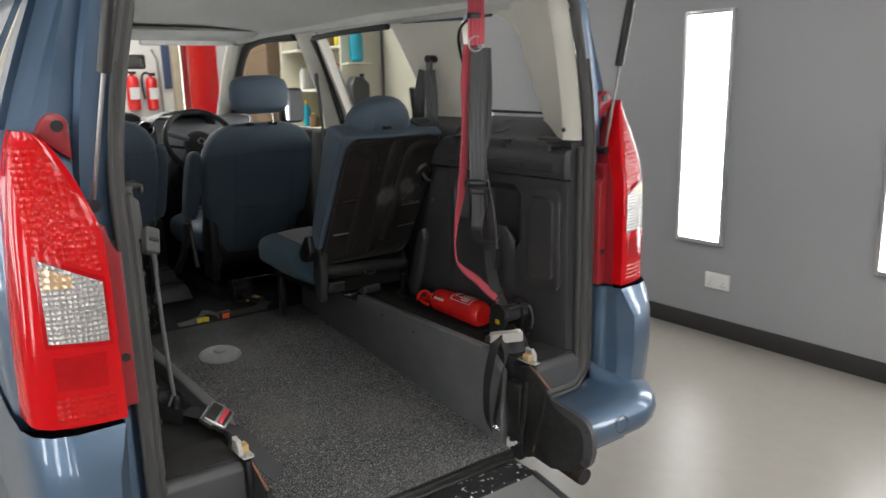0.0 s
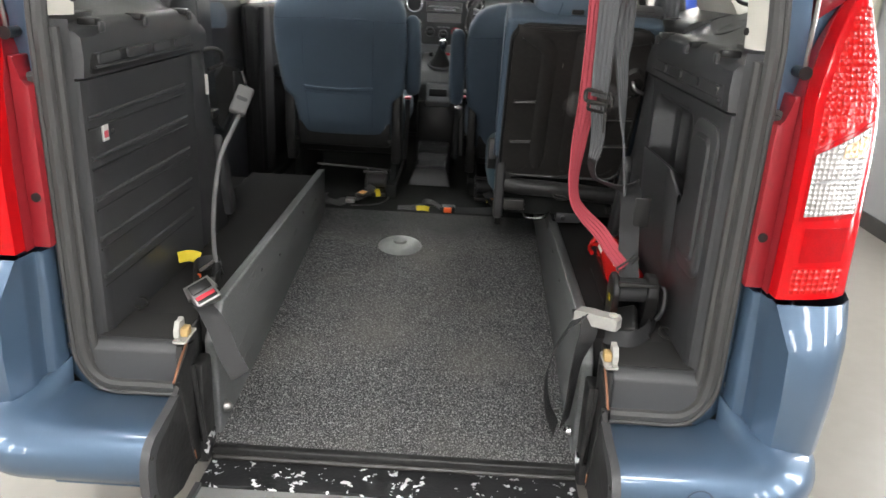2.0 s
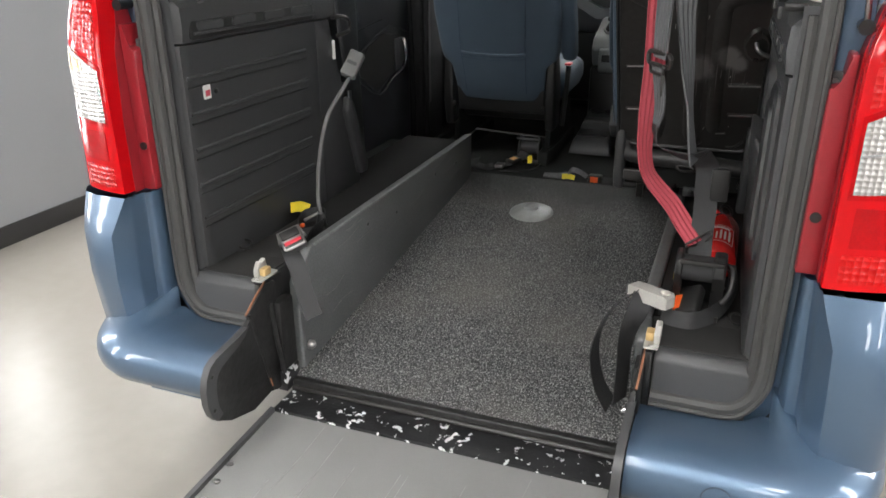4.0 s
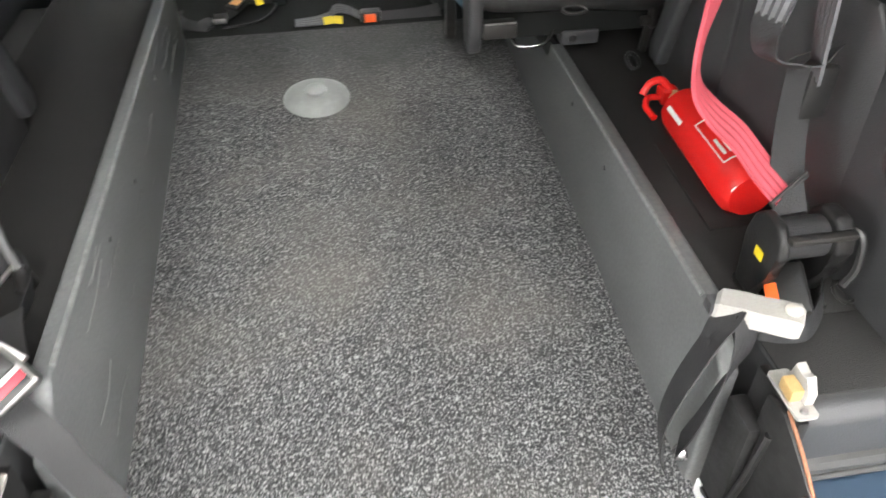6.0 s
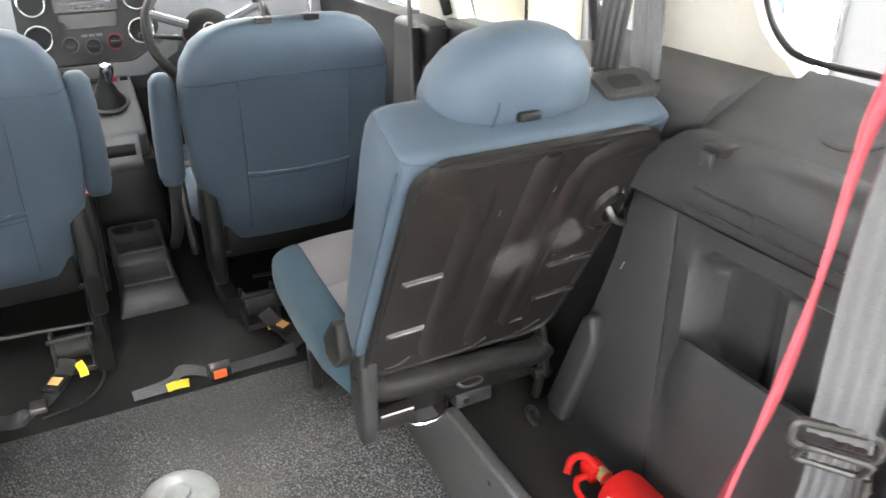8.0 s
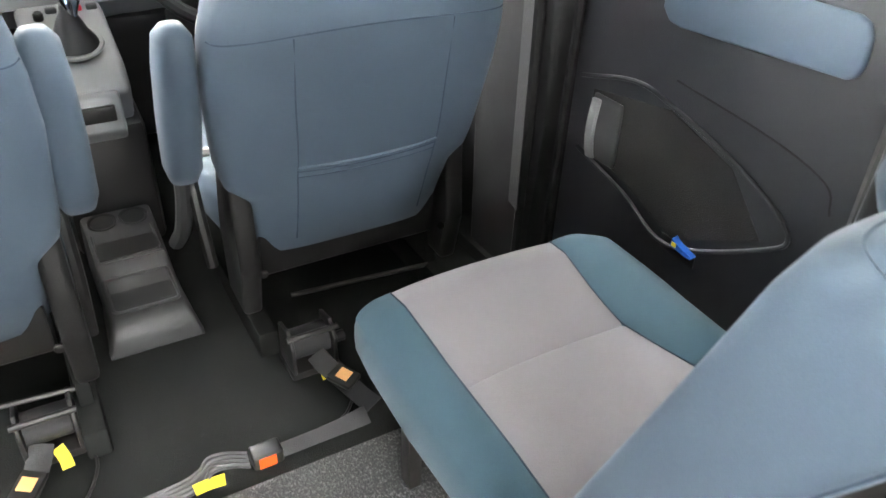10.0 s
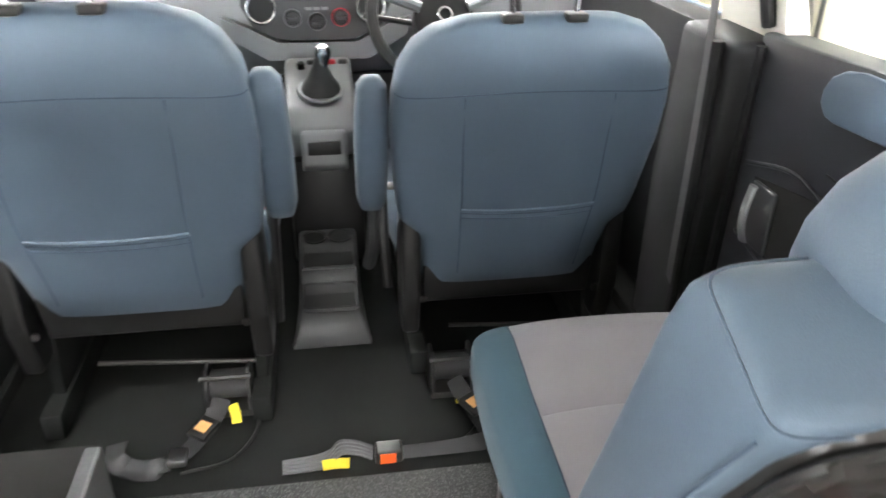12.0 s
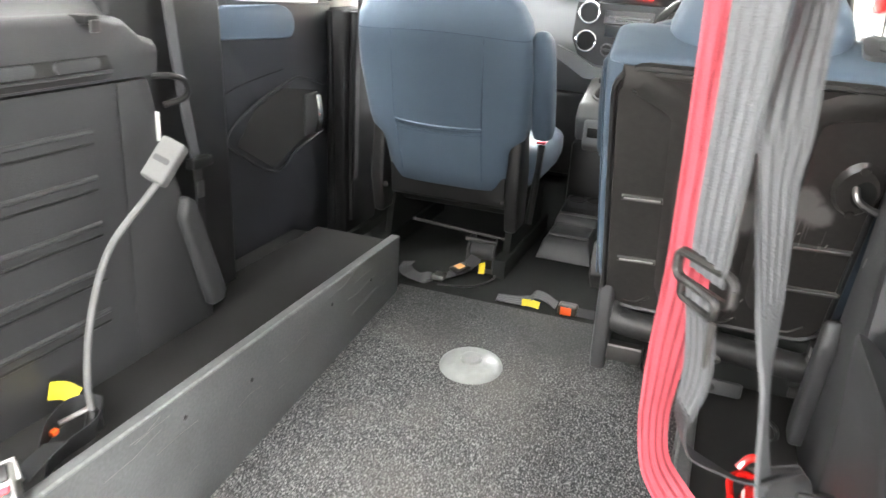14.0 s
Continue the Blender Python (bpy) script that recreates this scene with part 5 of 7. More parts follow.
    part("pillar_seal", tube([(s * 0.755, 1.595, 0.55), (s * 0.757, 1.585, 0.9), (s * 0.765, 1.575, 1.22)], 0.010, 8), MATTBLACK, van)
    # front door and footwell side
    part("front_door", prism([(1.845, 0.48), (1.835, 1.215), (2.92, 1.20), (2.95, 0.48)], "x", s * 0.76, s * 0.845, 0.01, 2), MATTBLACK, van, "black front door inner panel")
    part("door_armrest", box((s * 0.70, 2.0, 0.90), (s * 0.762, 2.5, 0.96), 0.02, 3), GREYTRIM, van)
    part("floor_side", box((s * 0.70, 1.40, 0.45), (s * 0.85, 2.9, 0.52), 0.01), BLACKCARPET, van)
part("bulkhead", box((-0.80, 2.88, 0.30), (0.80, 2.95, 1.16), 0.0), BLACK, van)
part("wrapper_pocket", box((0.772, 1.22, 0.78), (0.7748, 1.30, 0.81), 0.001), BLACK, van)
wp = thing("sweet_wrapper", (0.758, 1.23, 0.80), "crumpled blue and yellow foil wrapper tucked in the door pocket", "wrapper")
part("foil", loft([[(0.752, y, z - h), (0.764, y, z - h * 0.6), (0.766, y, z + h), (0.754, y, z + h * 0.7)] for y, z, h in ((1.212, 0.811, 0.001), (1.220, 0.812, 0.003), (1.230, 0.813, 0.004), (1.242, 0.815, 0.0045), (1.252, 0.817, 0.006), (1.259, 0.820, 0.008))]), BLUEFOIL, wp)
part("yellow_print", box((0.7505, 1.246, 0.814), (0.7525, 1.256, 0.822), 0.0008), YELLOW, wp)
# ---- seats ----
def cushion_loft(stations, power=4.0, n=36):
    """Soft upholstered block: stations of (centre, half width, half depth) with tilted section planes."""
    secs = []
    for (cx, cy, cz), hw, hd, tilt in stations:
        t = radians(tilt)
        secs.append([(cx + u, cy + v * math.cos(t), cz + v * math.sin(t)) for u, v in oval(hw, hd, power, n)])
    return loft(secs)


def front_seat(cx, dy, dz, arm, label):
    """A front seat seen from behind; arm: side of its armrest."""
    t = thing("car_seat", (cx, 1.75 + dy, 0.485), label, "car seat", "front seats")

    def yb(z):
        return 1.505 + dy - 0.33 * (z - dz - 0.94) + 0.10 * max(0, z - dz - 1.24)
    prof = [(0.774, 0.176, 0.056), (0.780, 0.181, 0.063), (0.84, 0.188, 0.067), (0.893, 0.200, 0.068), (0.908, 0.212, 0.068), (0.922, 0.226, 0.068), (0.945, 0.231, 0.068), (0.975, 0.234, 0.068), (1.03, 0.238, 0.066), (1.10, 0.244, 0.062), (1.18, 0.242, 0.058), (1.24, 0.232, 0.052), (1.28, 0.210, 0.045), (1.305, 0.180, 0.036), (1.322, 0.135, 0.022), (1.328, 0.07, 0.008)]
    prof = [(z + dz - 0.022 * max(0.0, 0.86 - z) / 0.086, a * 1.055, c) for z, a, c in prof]
    back = part("backrest", cushion_loft([((cx, yb(z) + 0.064, z), hw, hd + 0.002, 14) for z, hw, hd in prof], 4.2, 44), FABRIC, t, "smooth blue fabric backrest", angle=60)
    part("bolster_edge", tube(curve([(cx + arm * (-0.0 + w), yb(z) + 0.105, z) for z, w in ((1.13 + dz, 0.236), (1.18 + dz, 0.238), (1.22 + dz, 0.230), (1.265 + dz, 0.210))], 5), 0.012, 8), CREAM, back, "pale side edge of the upholstery") if arm else None

    def surf(x, z):
        for (z0, w0, d0), (z1, w1, d1) in zip(prof, prof[1:]):
            if z0 <= z <= z1:
                f = (z - z0) / (z1 - z0)
                hw, hd = w0 + (w1 - w0) * f, d0 + (d1 - d0) * f + 0.002
                q = min(0.999, abs(x - cx) / hw)
                v = -hd * (1 - q ** 4.2) ** (1 / 4.2)
                return Vector((x, yb(z) + 0.064 + v * math.cos(radians(14)), z + v * math.sin(radians(14)) + 0.0))
        return Vector((x, yb(z), z))

    def seam(pts, r=0.0015, m=SEAM, nm="seam"):
        part(nm, tube(curve([surf(cx + x, z + dz) + Vector((0, 0.0006, 0)) for x, z in pts], 5), r, 6), m, back)
    seam([(x, 1.203 + 0.012 * (1 - (x / 0.24) ** 2)) for x in (-0.250, -0.237, -0.20, -0.12, 0, 0.12, 0.20, 0.237, 0.250)])
    ho, hz0 = -0.012 * arm, (0.012 if dz else 0.0)
    for k in (-1, 1):
        seam([(k * 0.135 + ho * 0.3, 1.208), (k * 0.135 + ho * 0.6, 1.10), (k * 0.134 + ho, 1.0), (k * 0.133 + ho, 0.95), (k * 0.130 + ho, 0.88), (k * 0.128 + ho, 0.79)])
    seam([(x + ho, 0.955 + hz0 - 0.008 * (1 - (x / 0.134) ** 2)) for x in (-0.134, -0.08, 0, 0.08, 0.134)], 0.0045, FABRIC, "pocket_hem")
    seam([(x + ho, 0.947 + hz0 - 0.008 * (1 - (x / 0.134) ** 2)) for x in (-0.134, -0.08, 0, 0.08, 0.134)], 0.0018)
    seam([(x + ho, 0.935 + hz0 - 0.008 * (1 - (x / 0.134) ** 2)) for x in (-0.134, -0.08, 0, 0.08, 0.134)], 0.0014)
    # headrest
    hy = yb(1.36 + dz) + 0.055
    hz = dz * 0.35 + (0.035 if dz == 0 else 0)
    hr = part("headrest", cushion_loft([((cx, hy, z + hz), hw, hd, 0) for z, hw, hd in ((1.338, 0.06, 0.02), (1.345, 0.105, 0.038), (1.37, 0.126, 0.046), (1.41, 0.133, 0.050), (1.45, 0.131, 0.048), (1.48, 0.118, 0.040), (1.497, 0.085, 0.026), (1.503, 0.03, 0.008))], 3.2, 40), FABRIC, t, "rounded blue fabric headrest", angle=60)
    for k in (-0.055, 0.055):
        part("headrest_post", tube([(cx + k, hy, 1.28 + dz), (cx + k, hy, 1.36 + hz)], 0.006, 8), CHROME, hr)
        part("post_guide", box((cx + k - 0.018, hy - 0.016, 1.318 + dz), (cx + k + 0.018, hy + 0.016, 1.333 + dz), 0.004), BLACK, hr)
    # lower shell, recliner covers, cushion, frame
    part("lower_shell", prism([(yb(0.80 + dz) + 0.012, 0.790 + dz), (yb(0.80 + dz) + 0.03, 0.688 + dz), (yb(0.80 + dz) + 0.10, 0.680 + dz), (yb(0.80 + dz) + 0.10, 0.80 + dz)], "x", cx - 0.186, cx + 0.186, 0.008, 2), BLACK, t, "black plastic lower shell")
    for k in (-1, 1):
        y0 = yb(0.85 + dz)
        part("recliner_cover", prism([(y0 + 0.00, 0.945 + dz), (y0 + 0.035, 0.965 + dz), (y0 + 0.085, 0.94 + dz), (y0 + 0.13, 0.80 + dz), (y0 + 0.13, 0.63 + dz), (y0 + 0.02, 0.625 + dz), (y0 + 0.0, 0.74 + dz)], "x", cx + k * 0.196, cx + k * 0.234, 0.012, 3), BLACK, t, "black plastic hinge cover")
        part("bolt", lathe([(0.009, 0), (0.008, 0.004), (0.004, 0.005)], (cx + k * 0.19, y0 + 0.012, 0.72 + dz), (0, -1, 0), 10), DARKSTEEL, t)
        part("seat_rail", box((cx + k * 0.20 - 0.02, 1.53 + dy, 0.4845), (cx + k * 0.20 + 0.02, 2.08 + dy, 0.545), 0.006), BLACKCARPET, t, "matt black seat rail")
        part("seat_leg", prism([(1.60 + dy, 0.54), (1.62 + dy, 0.68 + dz), (1.98 + dy, 0.70 + dz), (2.0 + dy, 0.54)], "x", cx + k * 0.20 - 0.012, cx + k * 0.20 + 0.012, 0.004), BLACKCARPET, t)
    part("seat_cushion", cushion_loft([((cx, y, z + dz), hw, hh, 90) for y, z, hw, hh in ((1.60 + dy, 0.78, 0.18, 0.05), (1.64 + dy, 0.785, 0.225, 0.075), (1.8 + dy, 0.79, 0.245, 0.085), (2.0 + dy, 0.80, 0.25, 0.085), (2.1 + dy, 0.80, 0.24, 0.07), (2.13 + dy, 0.79, 0.2, 0.03))], 3.6), FABRIC, t, "blue fabric seat cushion", angle=60)
    part("cross_bar", tube([(cx - 0.12, 1.62 + dy, 0.598 + dz), (cx + 0.19, 1.60 + dy, 0.590 + dz)], 0.0048, 10), DARKSTEEL, t, "dark steel cross bar")
    part("under_frame", box((cx - 0.19, 1.68 + dy, 0.64 + dz), (cx + 0.19, 2.05 + dy, 0.70 + dz), 0.01), BLACK, t)
    if arm:
        ax = cx + arm * (0.272 if arm > 0 else 0.288)
        y0 = 1.395 + dy
        arm_o = part("armrest", cushion_loft([((ax + 0.0, y0 + 0.10 - 0.0 + (1.215 - z) * 0.44, z + dz), hw, hd, 0) for z, hw, hd in ((0.905, 0.012, 0.018), (0.912, 0.024, 0.035), (0.94, 0.031, 0.046), (1.05, 0.033, 0.048), (1.15, 0.031, 0.046), (1.20, 0.027, 0.038), (1.217, 0.016, 0.022), (1.221, 0.006, 0.008))], 3.0, 28), FABRIC, t, "folded-up blue fabric armrest", angle=60)
        part("pivot", lathe([(0.008, 0), (0.008, 0.03)], (ax - arm * 0.058, y0 + 0.20, 0.965 + dz), (arm, 0, 0), 14), STEEL, arm_o, "steel armrest pivot")
        bk = part("belt_buckle", tube(curve([(ax - arm * 0.035, y0 + 0.30, 0.62), (ax - arm * 0.03, y0 + 0.32, 0.74), (ax - arm * 0.03, y0 + 0.36, 0.86)], 4), 0.012, 8), BLACK, t, "seat belt buckle with a red button")
        part("button", box((ax - arm * 0.03 - 0.013, y0 + 0.335, 0.868), (ax - arm * 0.03 + 0.013, y0 + 0.38, 0.876), 0.003), REDBUTTON, bk)
    return t


front_seat(-0.373, 0.030, 0.0, 1, "blue fabric front passenger seat with a folded-up armrest")
front_seat(0.362, 0.142, -0.048, -1, "blue fabric driver's seat with a folded-up armrest")

# folding rear seat with its steel back panel towards the load bay
rs = thing("folding_seat", (0.42, 1.0, 0.63), "single blue and grey folding rear seat with a black steel back", "car seat")
RX = 0.420


def ryb(z):
    """The reclined plane of the back panel."""
    return 0.583 - 0.56 * (z - 1.265)


LEAN = radians(24)
prof = [(0.846, 0.185, 0.026, 0.034), (0.852, 0.203, 0.033, 0.034), (0.88, 0.206, 0.036, 0.036), (0.95, 0.208, 0.042, 0.042), (1.08, 0.208, 0.053, 0.053), (1.20, 0.208, 0.064, 0.064), (1.235, 0.207, 0.065, 0.065), (1.253, 0.206, 0.061, 0.0620), (1.262, 0.203, 0.056, 0.0590), (1.267, 0.197, 0.050, 0.0565), (1.2695, 0.185, 0.038, 0.055), (1.2705, 0.15, 0.015, 0.054)]
bk = part("backrest", cushion_loft([((RX, ryb(z) + full * math.cos(LEAN), z + full * math.sin(LEAN)), hw, hd, 24) for z, hw, hd, full in prof], 10.0, 72), FABRIC, rs, "blue fabric backrest", angle=60)
part("top_seam", tube([(RX + u * 1.0, ryb(1.258) + 0.0605 * math.cos(LEAN) + w * math.cos(LEAN), 1.258 + 0.0605 * math.sin(LEAN) + w * math.sin(LEAN)) for u, w in oval(0.2050, 0.0592, 10.0, 72)], 0.0012, 6), FABRIC, bk)


def on_back(x, z, lift=0.0):
    """A place on the rear face of the backrest."""
    z = 0.838 + (z - 0.825) * 0.949
    return Vector((x, ryb(z) - 0.002 - lift * 0.88, z - lift * 0.45))


def back_shape(outline, lift0, lift1, shrink, material, name, parent, label=""):
    bm = bmesh.new()
    cx = sum(p[0] for p in outline) / len(outline)
    cz = sum(p[1] for p in outline) / len(outline)
    A = [bm.verts.new(on_back(x, z, lift0)) for x, z in outline]
    B = [bm.verts.new(on_back(x + math.copysign(min(abs(cx - x), shrink), cx - x), z + math.copysign(min(abs(cz - z), shrink), cz - z), lift1)) for x, z in outline]
    k = len(outline)
    for i in range(k):
        bm.faces.new((A[i], A[(i + 1) % k], B[(i + 1) % k], B[i]))
    bm.faces.new(B)
    return part(name, bm, material, parent, label)


def emboss(path, half, height, name="pressed_rib", ease=0.010):
    """A shallow pressed channel along a line on the back panel."""
    P = [Vector(p) for p in path]
    secs = []
    for i, p in enumerate(P):
        d = (P[min(i + 1, len(P) - 1)] - P[max(i - 1, 0)]).normalized()
        w = Vector((-d.y, d.x))
        tip = 0.55 if i in (0, len(P) - 1) else 1.0
        secs.append([on_back(RX + p.x + w.x * u * tip, p.y + w.y * u * tip, h) for u, h in ((-half - ease, 0.009), (-half, 0.0098 + height), (half, 0.0098 + height), (half + ease, 0.009))])
    return part(name, loft(secs), PANELSTEEL, panel, "pressed stiffening rib", 50)


o = rounded(RX - 0.190, RX + 0.182, 0.786, 1.272, 0.045, 6)
panel = back_shape(o, -0.006, 0.010, 0.006, PANELSTEEL, "back_panel", rs, "scratched and dusty black steel back panel")
rim = part("panel_rim", tube([on_back(x, z, 0.008) for x, z in o + o[:1]], 0.005, 6), BLACK, panel)
emboss([(-0.170, 1.240), (-0.168, 1.254), (-0.150, 1.250), (-0.112, 1.229), (-0.096, 1.218), (-0.086, 1.200), (-0.085, 1.17), (-0.083, 1.0), (-0.080, 0.86), (-0.078, 0.82)], 0.013, 0.006)
emboss([(0.002, 1.262), (0.003, 1.250), (0.006, 1.1), (0.010, 0.95), (0.012, 0.84), (0.012, 0.815)], 0.015, 0.006)
emboss([(0.172, 1.250), (0.160, 1.254), (0.100, 1.243), (0.074, 1.230), (0.065, 1.205), (0.064, 1.10), (0.066, 0.95), (0.068, 0.87), (0.068, 0.85)], 0.011, 0.006)
emboss([(-0.150, 1.262), (-0.09, 1.262), (-0.03, 1.263)], 0.003, 0.002, ease=0.004)
for x0, x1, z, wide in ((-0.168, -0.104, 1.046, 1), (-0.168, -0.104, 0.910, 1), (0.092, 0.178, 1.002, 1), (0.102, 0.184, 0.910, 1), (-0.094, -0.070, 0.852, 0), (-0.002, 0.022, 0.812, 0), (0.074, 0.104, 0.845, 0)):
    part("rib_bar", tube([on_back(RX + x0, z, 0.009), on_back(RX + x1, z + 0.003, 0.009)], 0.0065 if wide else 0.004, 8), PANELSTEEL, panel)
    # Worn edges in bright steel, mostly for the light that the bars catch.
    part("worn_lit_edge", tube([on_back(RX + x0 + 0.004, z + 0.001, 0.0145 if wide else 0.0122), on_back(RX + x1 - 0.003, z + 0.004, 0.0145 if wide else 0.0122)], 0.0022 if wide else 0.0012, 6), STEEL, panel, "worn edge with its highlight in bright steel")
for x, z in ((-0.130, 0.806), (0.020, 0.796), (0.130, 0.806)):
    part("corner_bead", tube(curve([on_back(RX + x - 0.022, z - 0.004, 0.009), on_back(RX + x, z - 0.002, 0.010), on_back(RX + x + 0.022, z + 0.018, 0.009)], 4), 0.004, 6), PANELSTEEL, panel)
random.seed(3)
for k in range(16):
    x, z = RX + random.uniform(-0.175, 0.15), random.uniform(0.83, 1.24)
    part("scratch", tube([on_back(x, z, 0.0104), on_back(x + random.uniform(-0.004, 0.006), z + random.uniform(0.003, 0.012), 0.0104)], 0.0007, 5), OFFWHITE, panel, "small pale scratch")
# latch handle
lh = back_shape([(RX + 0.152 + 0.036 * math.cos(q), 1.122 + 0.050 * math.sin(q)) for q in [2 * math.pi * k / 20 for k in range(20)]], 0.006, 0.018, 0.008, PANELSTEEL, "latch_plate", rs, "black release plate with a wire loop")
back_shape([(RX + 0.160 + 0.017 * math.cos(q), 1.120 + 0.024 * math.sin(q)) for q in [2 * math.pi * k / 16 for k in range(16)]], 0.012, 0.0186, 0.001, BLACKCARPET, "latch_opening", lh)
for z in (1.084, 1.160):
    c = on_back(RX + 0.152, z, 0.0182)
    part("bolt", lathe([(0.007, 0), (0.006, 0.003), (0.002, 0.004)], c, (0, -0.88, -0.45), 10), DARKSTEEL, lh)
part("wire_loop", tube(curve([on_back(RX + 0.148, 1.132, 0.012), on_back(RX + 0.152, 1.122, 0.030), on_back(RX + 0.170, 1.110, 0.034), on_back(RX + 0.190, 1.104, 0.030), on_back(RX + 0.198, 1.108, 0.012)], 6), 0.0055, 8), STEEL, lh, "bare steel pull loop")
# seams and headrest
for yo in (0.010,):
    part("seam", tube(curve([(RX - 0.2075, ryb(z) + yo, z) for z in (0.86, 0.9, 1.0, 1.1, 1.2, 1.25)], 4), 0.0013, 6), SEAM, bk)
hx = 0.406
hr = part("headrest", cushion_loft([((hx, y, z), hw, hd, 0) for z, y, hw, hd in ((1.266, 0.690, 0.090, 0.045), (1.274, 0.688, 0.114, 0.068), (1.292, 0.685, 0.121, 0.078), (1.318, 0.680, 0.119, 0.079), (1.345, 0.674, 0.109, 0.075), (1.368, 0.667, 0.092, 0.066), (1.386, 0.660, 0.070, 0.052), (1.397, 0.654, 0.043, 0.034), (1.402, 0.650, 0.014, 0.012))], 2.5, 44), FABRIC, rs, "low half-round blue headrest", angle=60)
part("seam", tube(curve([(hx - 0.060, 0.6085, 1.285), (hx - 0.052, 0.606, 1.31), (hx - 0.048, 0.610, 1.345), (hx - 0.046, 0.625, 1.375), (hx - 0.044, 0.652, 1.3945)], 5), 0.0012, 6), SEAM, hr)
part("post_cap", box((hx - 0.026, 0.596, 1.288), (hx + 0.006, 0.618, 1.301), 0.004), BLACK, hr)
for nm, o2, z0, z1, m2 in (("belt_guide", rounded(-0.046, 0.046, -0.028, 0.028, 0.012), -0.006, 0.008, GREYTRIM), ("belt_slot", rounded(-0.028, 0.022, -0.013, 0.013, 0.006), 0.0, 0.0095, BLACK)):
    bm = prism(o2, "z", z0, z1, 0.002 if m2 == GREYTRIM else 0.0)
    bmesh.ops.transform(bm, matrix=pose(0.580, 0.648, 1.300, 24, 0, 0), verts=bm.verts)
    part(nm, bm, m2, rs, "grey plastic release bezel" if m2 == GREYTRIM else "")
# cushion
secs = [(0.885, 0.740, 0.16, 0.05), (0.91, 0.752, 0.205, 0.070), (1.0, 0.760, 0.228, 0.074), (1.15, 0.766, 0.234, 0.074), (1.28, 0.772, 0.232, 0.072), (1.335, 0.768, 0.226, 0.062), (1.358, 0.757, 0.20, 0.038), (1.364, 0.752, 0.13, 0.012)]
cu = part("seat_cushion", cushion_loft([((0.432, y, z), hw, hh, 90) for y, z, hw, hh in secs], 4.0, 44), TEAL, rs, "teal-blue fabric seat cushion", angle=60)
def cushion_top(x, y):
    """Height of the padded cushion under a place on it."""
    i = max(k for k in range(len(secs) - 1) if secs[k][0] <= y)
    f = (y - secs[i][0]) / (secs[i + 1][0] - secs[i][0])
    z, hw, hh = (secs[i][k] + (secs[i + 1][k] - secs[i][k]) * f for k in (1, 2, 3))
    return z + hh * max(0.0, 1 - min(1.0, abs(x - 0.432) / hw) ** 4) ** 0.25, hw


rows, edges = [], []
for y, xl, xr, z in ((0.91, 0.262, 0.577, 0), (0.965, 0.260, 0.556, 0), (1.0, 0.259, 0.543, 0), (1.04, 0.259, 0.530, 0), (1.10, 0.259, 0.514, 0), (1.106, 0.259, 0.513, 0), (1.112, 0.259, 0.513, 0), (1.15, 0.259, 0.517, 0), (1.2, 0.261, 0.526, 0), (1.28, 0.263, 0.544, 0), (1.335, 0.266, 0.556, 0), (1.358, 0.272, 0.552, 0), (1.3665, 0.276, 0.552, 0.777), (1.3695, 0.282, 0.549, 0.730)):
    row = []
    for k in range(11):
        x = xl + (xr - xl) * k / 10
        zz = cushion_top(x, y)[0] + (0.0005 if y == 1.106 else 0.0035) if y < 1.36 else z
        row.append((x, y, zz + 0.004 * math.sin(math.pi * k / 10)))
    rows.append(row)
    edges.append((y, xl, xr))
part("cushion_centre", loft(rows, False, False), GREYCLOTH, cu, "grey fabric centre panel", angle=50)
for side in (1, 2):
    bol = []
    for y, xl, xr in [e_ for e_ in edges if e_[0] < 1.355]:
        xe = (xl, xr)[side - 1]
        sg = 1 if side == 2 else -1
        hw = cushion_top(xe, y)[1]
        xo = 0.432 + sg * (hw - 0.003)
        bulge = 0.024 if side == 2 else 0.007
        bulge *= min(1.0, (1.36 - y) / 0.10)
        bol.append([(xe + (xo - xe) * s_, y, cushion_top(xe + (xo - xe) * s_, y)[0] + 0.0045 + bulge * math.sin(math.pi * min(1, s_ * 1.05)) ** 0.8 * (1 if s_ < 0.95 else 0)) for s_ in [j_ / 10 for j_ in range(11)]])
    part("side_bolster", loft(bol, False, False), TEAL, cu, "raised teal-blue side bolster", angle=60)
    part("seam", tube([Vector(b_[0]) + Vector((0, 0, 0.001)) for b_ in bol], 0.0012, 6), SEAM, cu)
part("front_padding", cushion_loft([((0.418, ryb(z) + d - 0.030, z + (d - 0.030) * 0.45), hw, hd_, 24) for z, hw, d, hd_ in ((0.86, 0.10, 0.062, 0.015), (0.90, 0.15, 0.080, 0.03), (1.0, 0.178, 0.097, 0.036), (1.08, 0.180, 0.105, 0.038), (1.15, 0.176, 0.108, 0.038), (1.19, 0.155, 0.110, 0.030), (1.215, 0.10, 0.110, 0.015))], 3.0, 40), FABRIC, bk, "padded blue front of the backrest", angle=60)
# frame, hinge covers and feet
part("hinge_cover", prism([(0.818, 0.690), (0.806, 0.850), (0.822, 0.880), (0.845, 0.882), (0.872, 0.80), (0.885, 0.74), (0.870, 0.665), (0.83, 0.652)], "x", 0.222, 0.252, 0.009, 3), TRIM, rs, "charcoal plastic hinge cover")
part("cover_bolt", lathe([(0.007, 0), (0.006, 0.003), (0.002, 0.004)], (0.240, 0.829, 0.672), (0, -1, 0), 10), OFFWHITE, rs)
part("hinge_lever", prism([(0.838, 0.842), (0.850, 0.905), (0.880, 0.900), (0.935, 0.835), (0.925, 0.800), (0.88, 0.80)], "x", 0.196, 0.2215, 0.005, 3), BLACK, rs, "black plastic release lever")
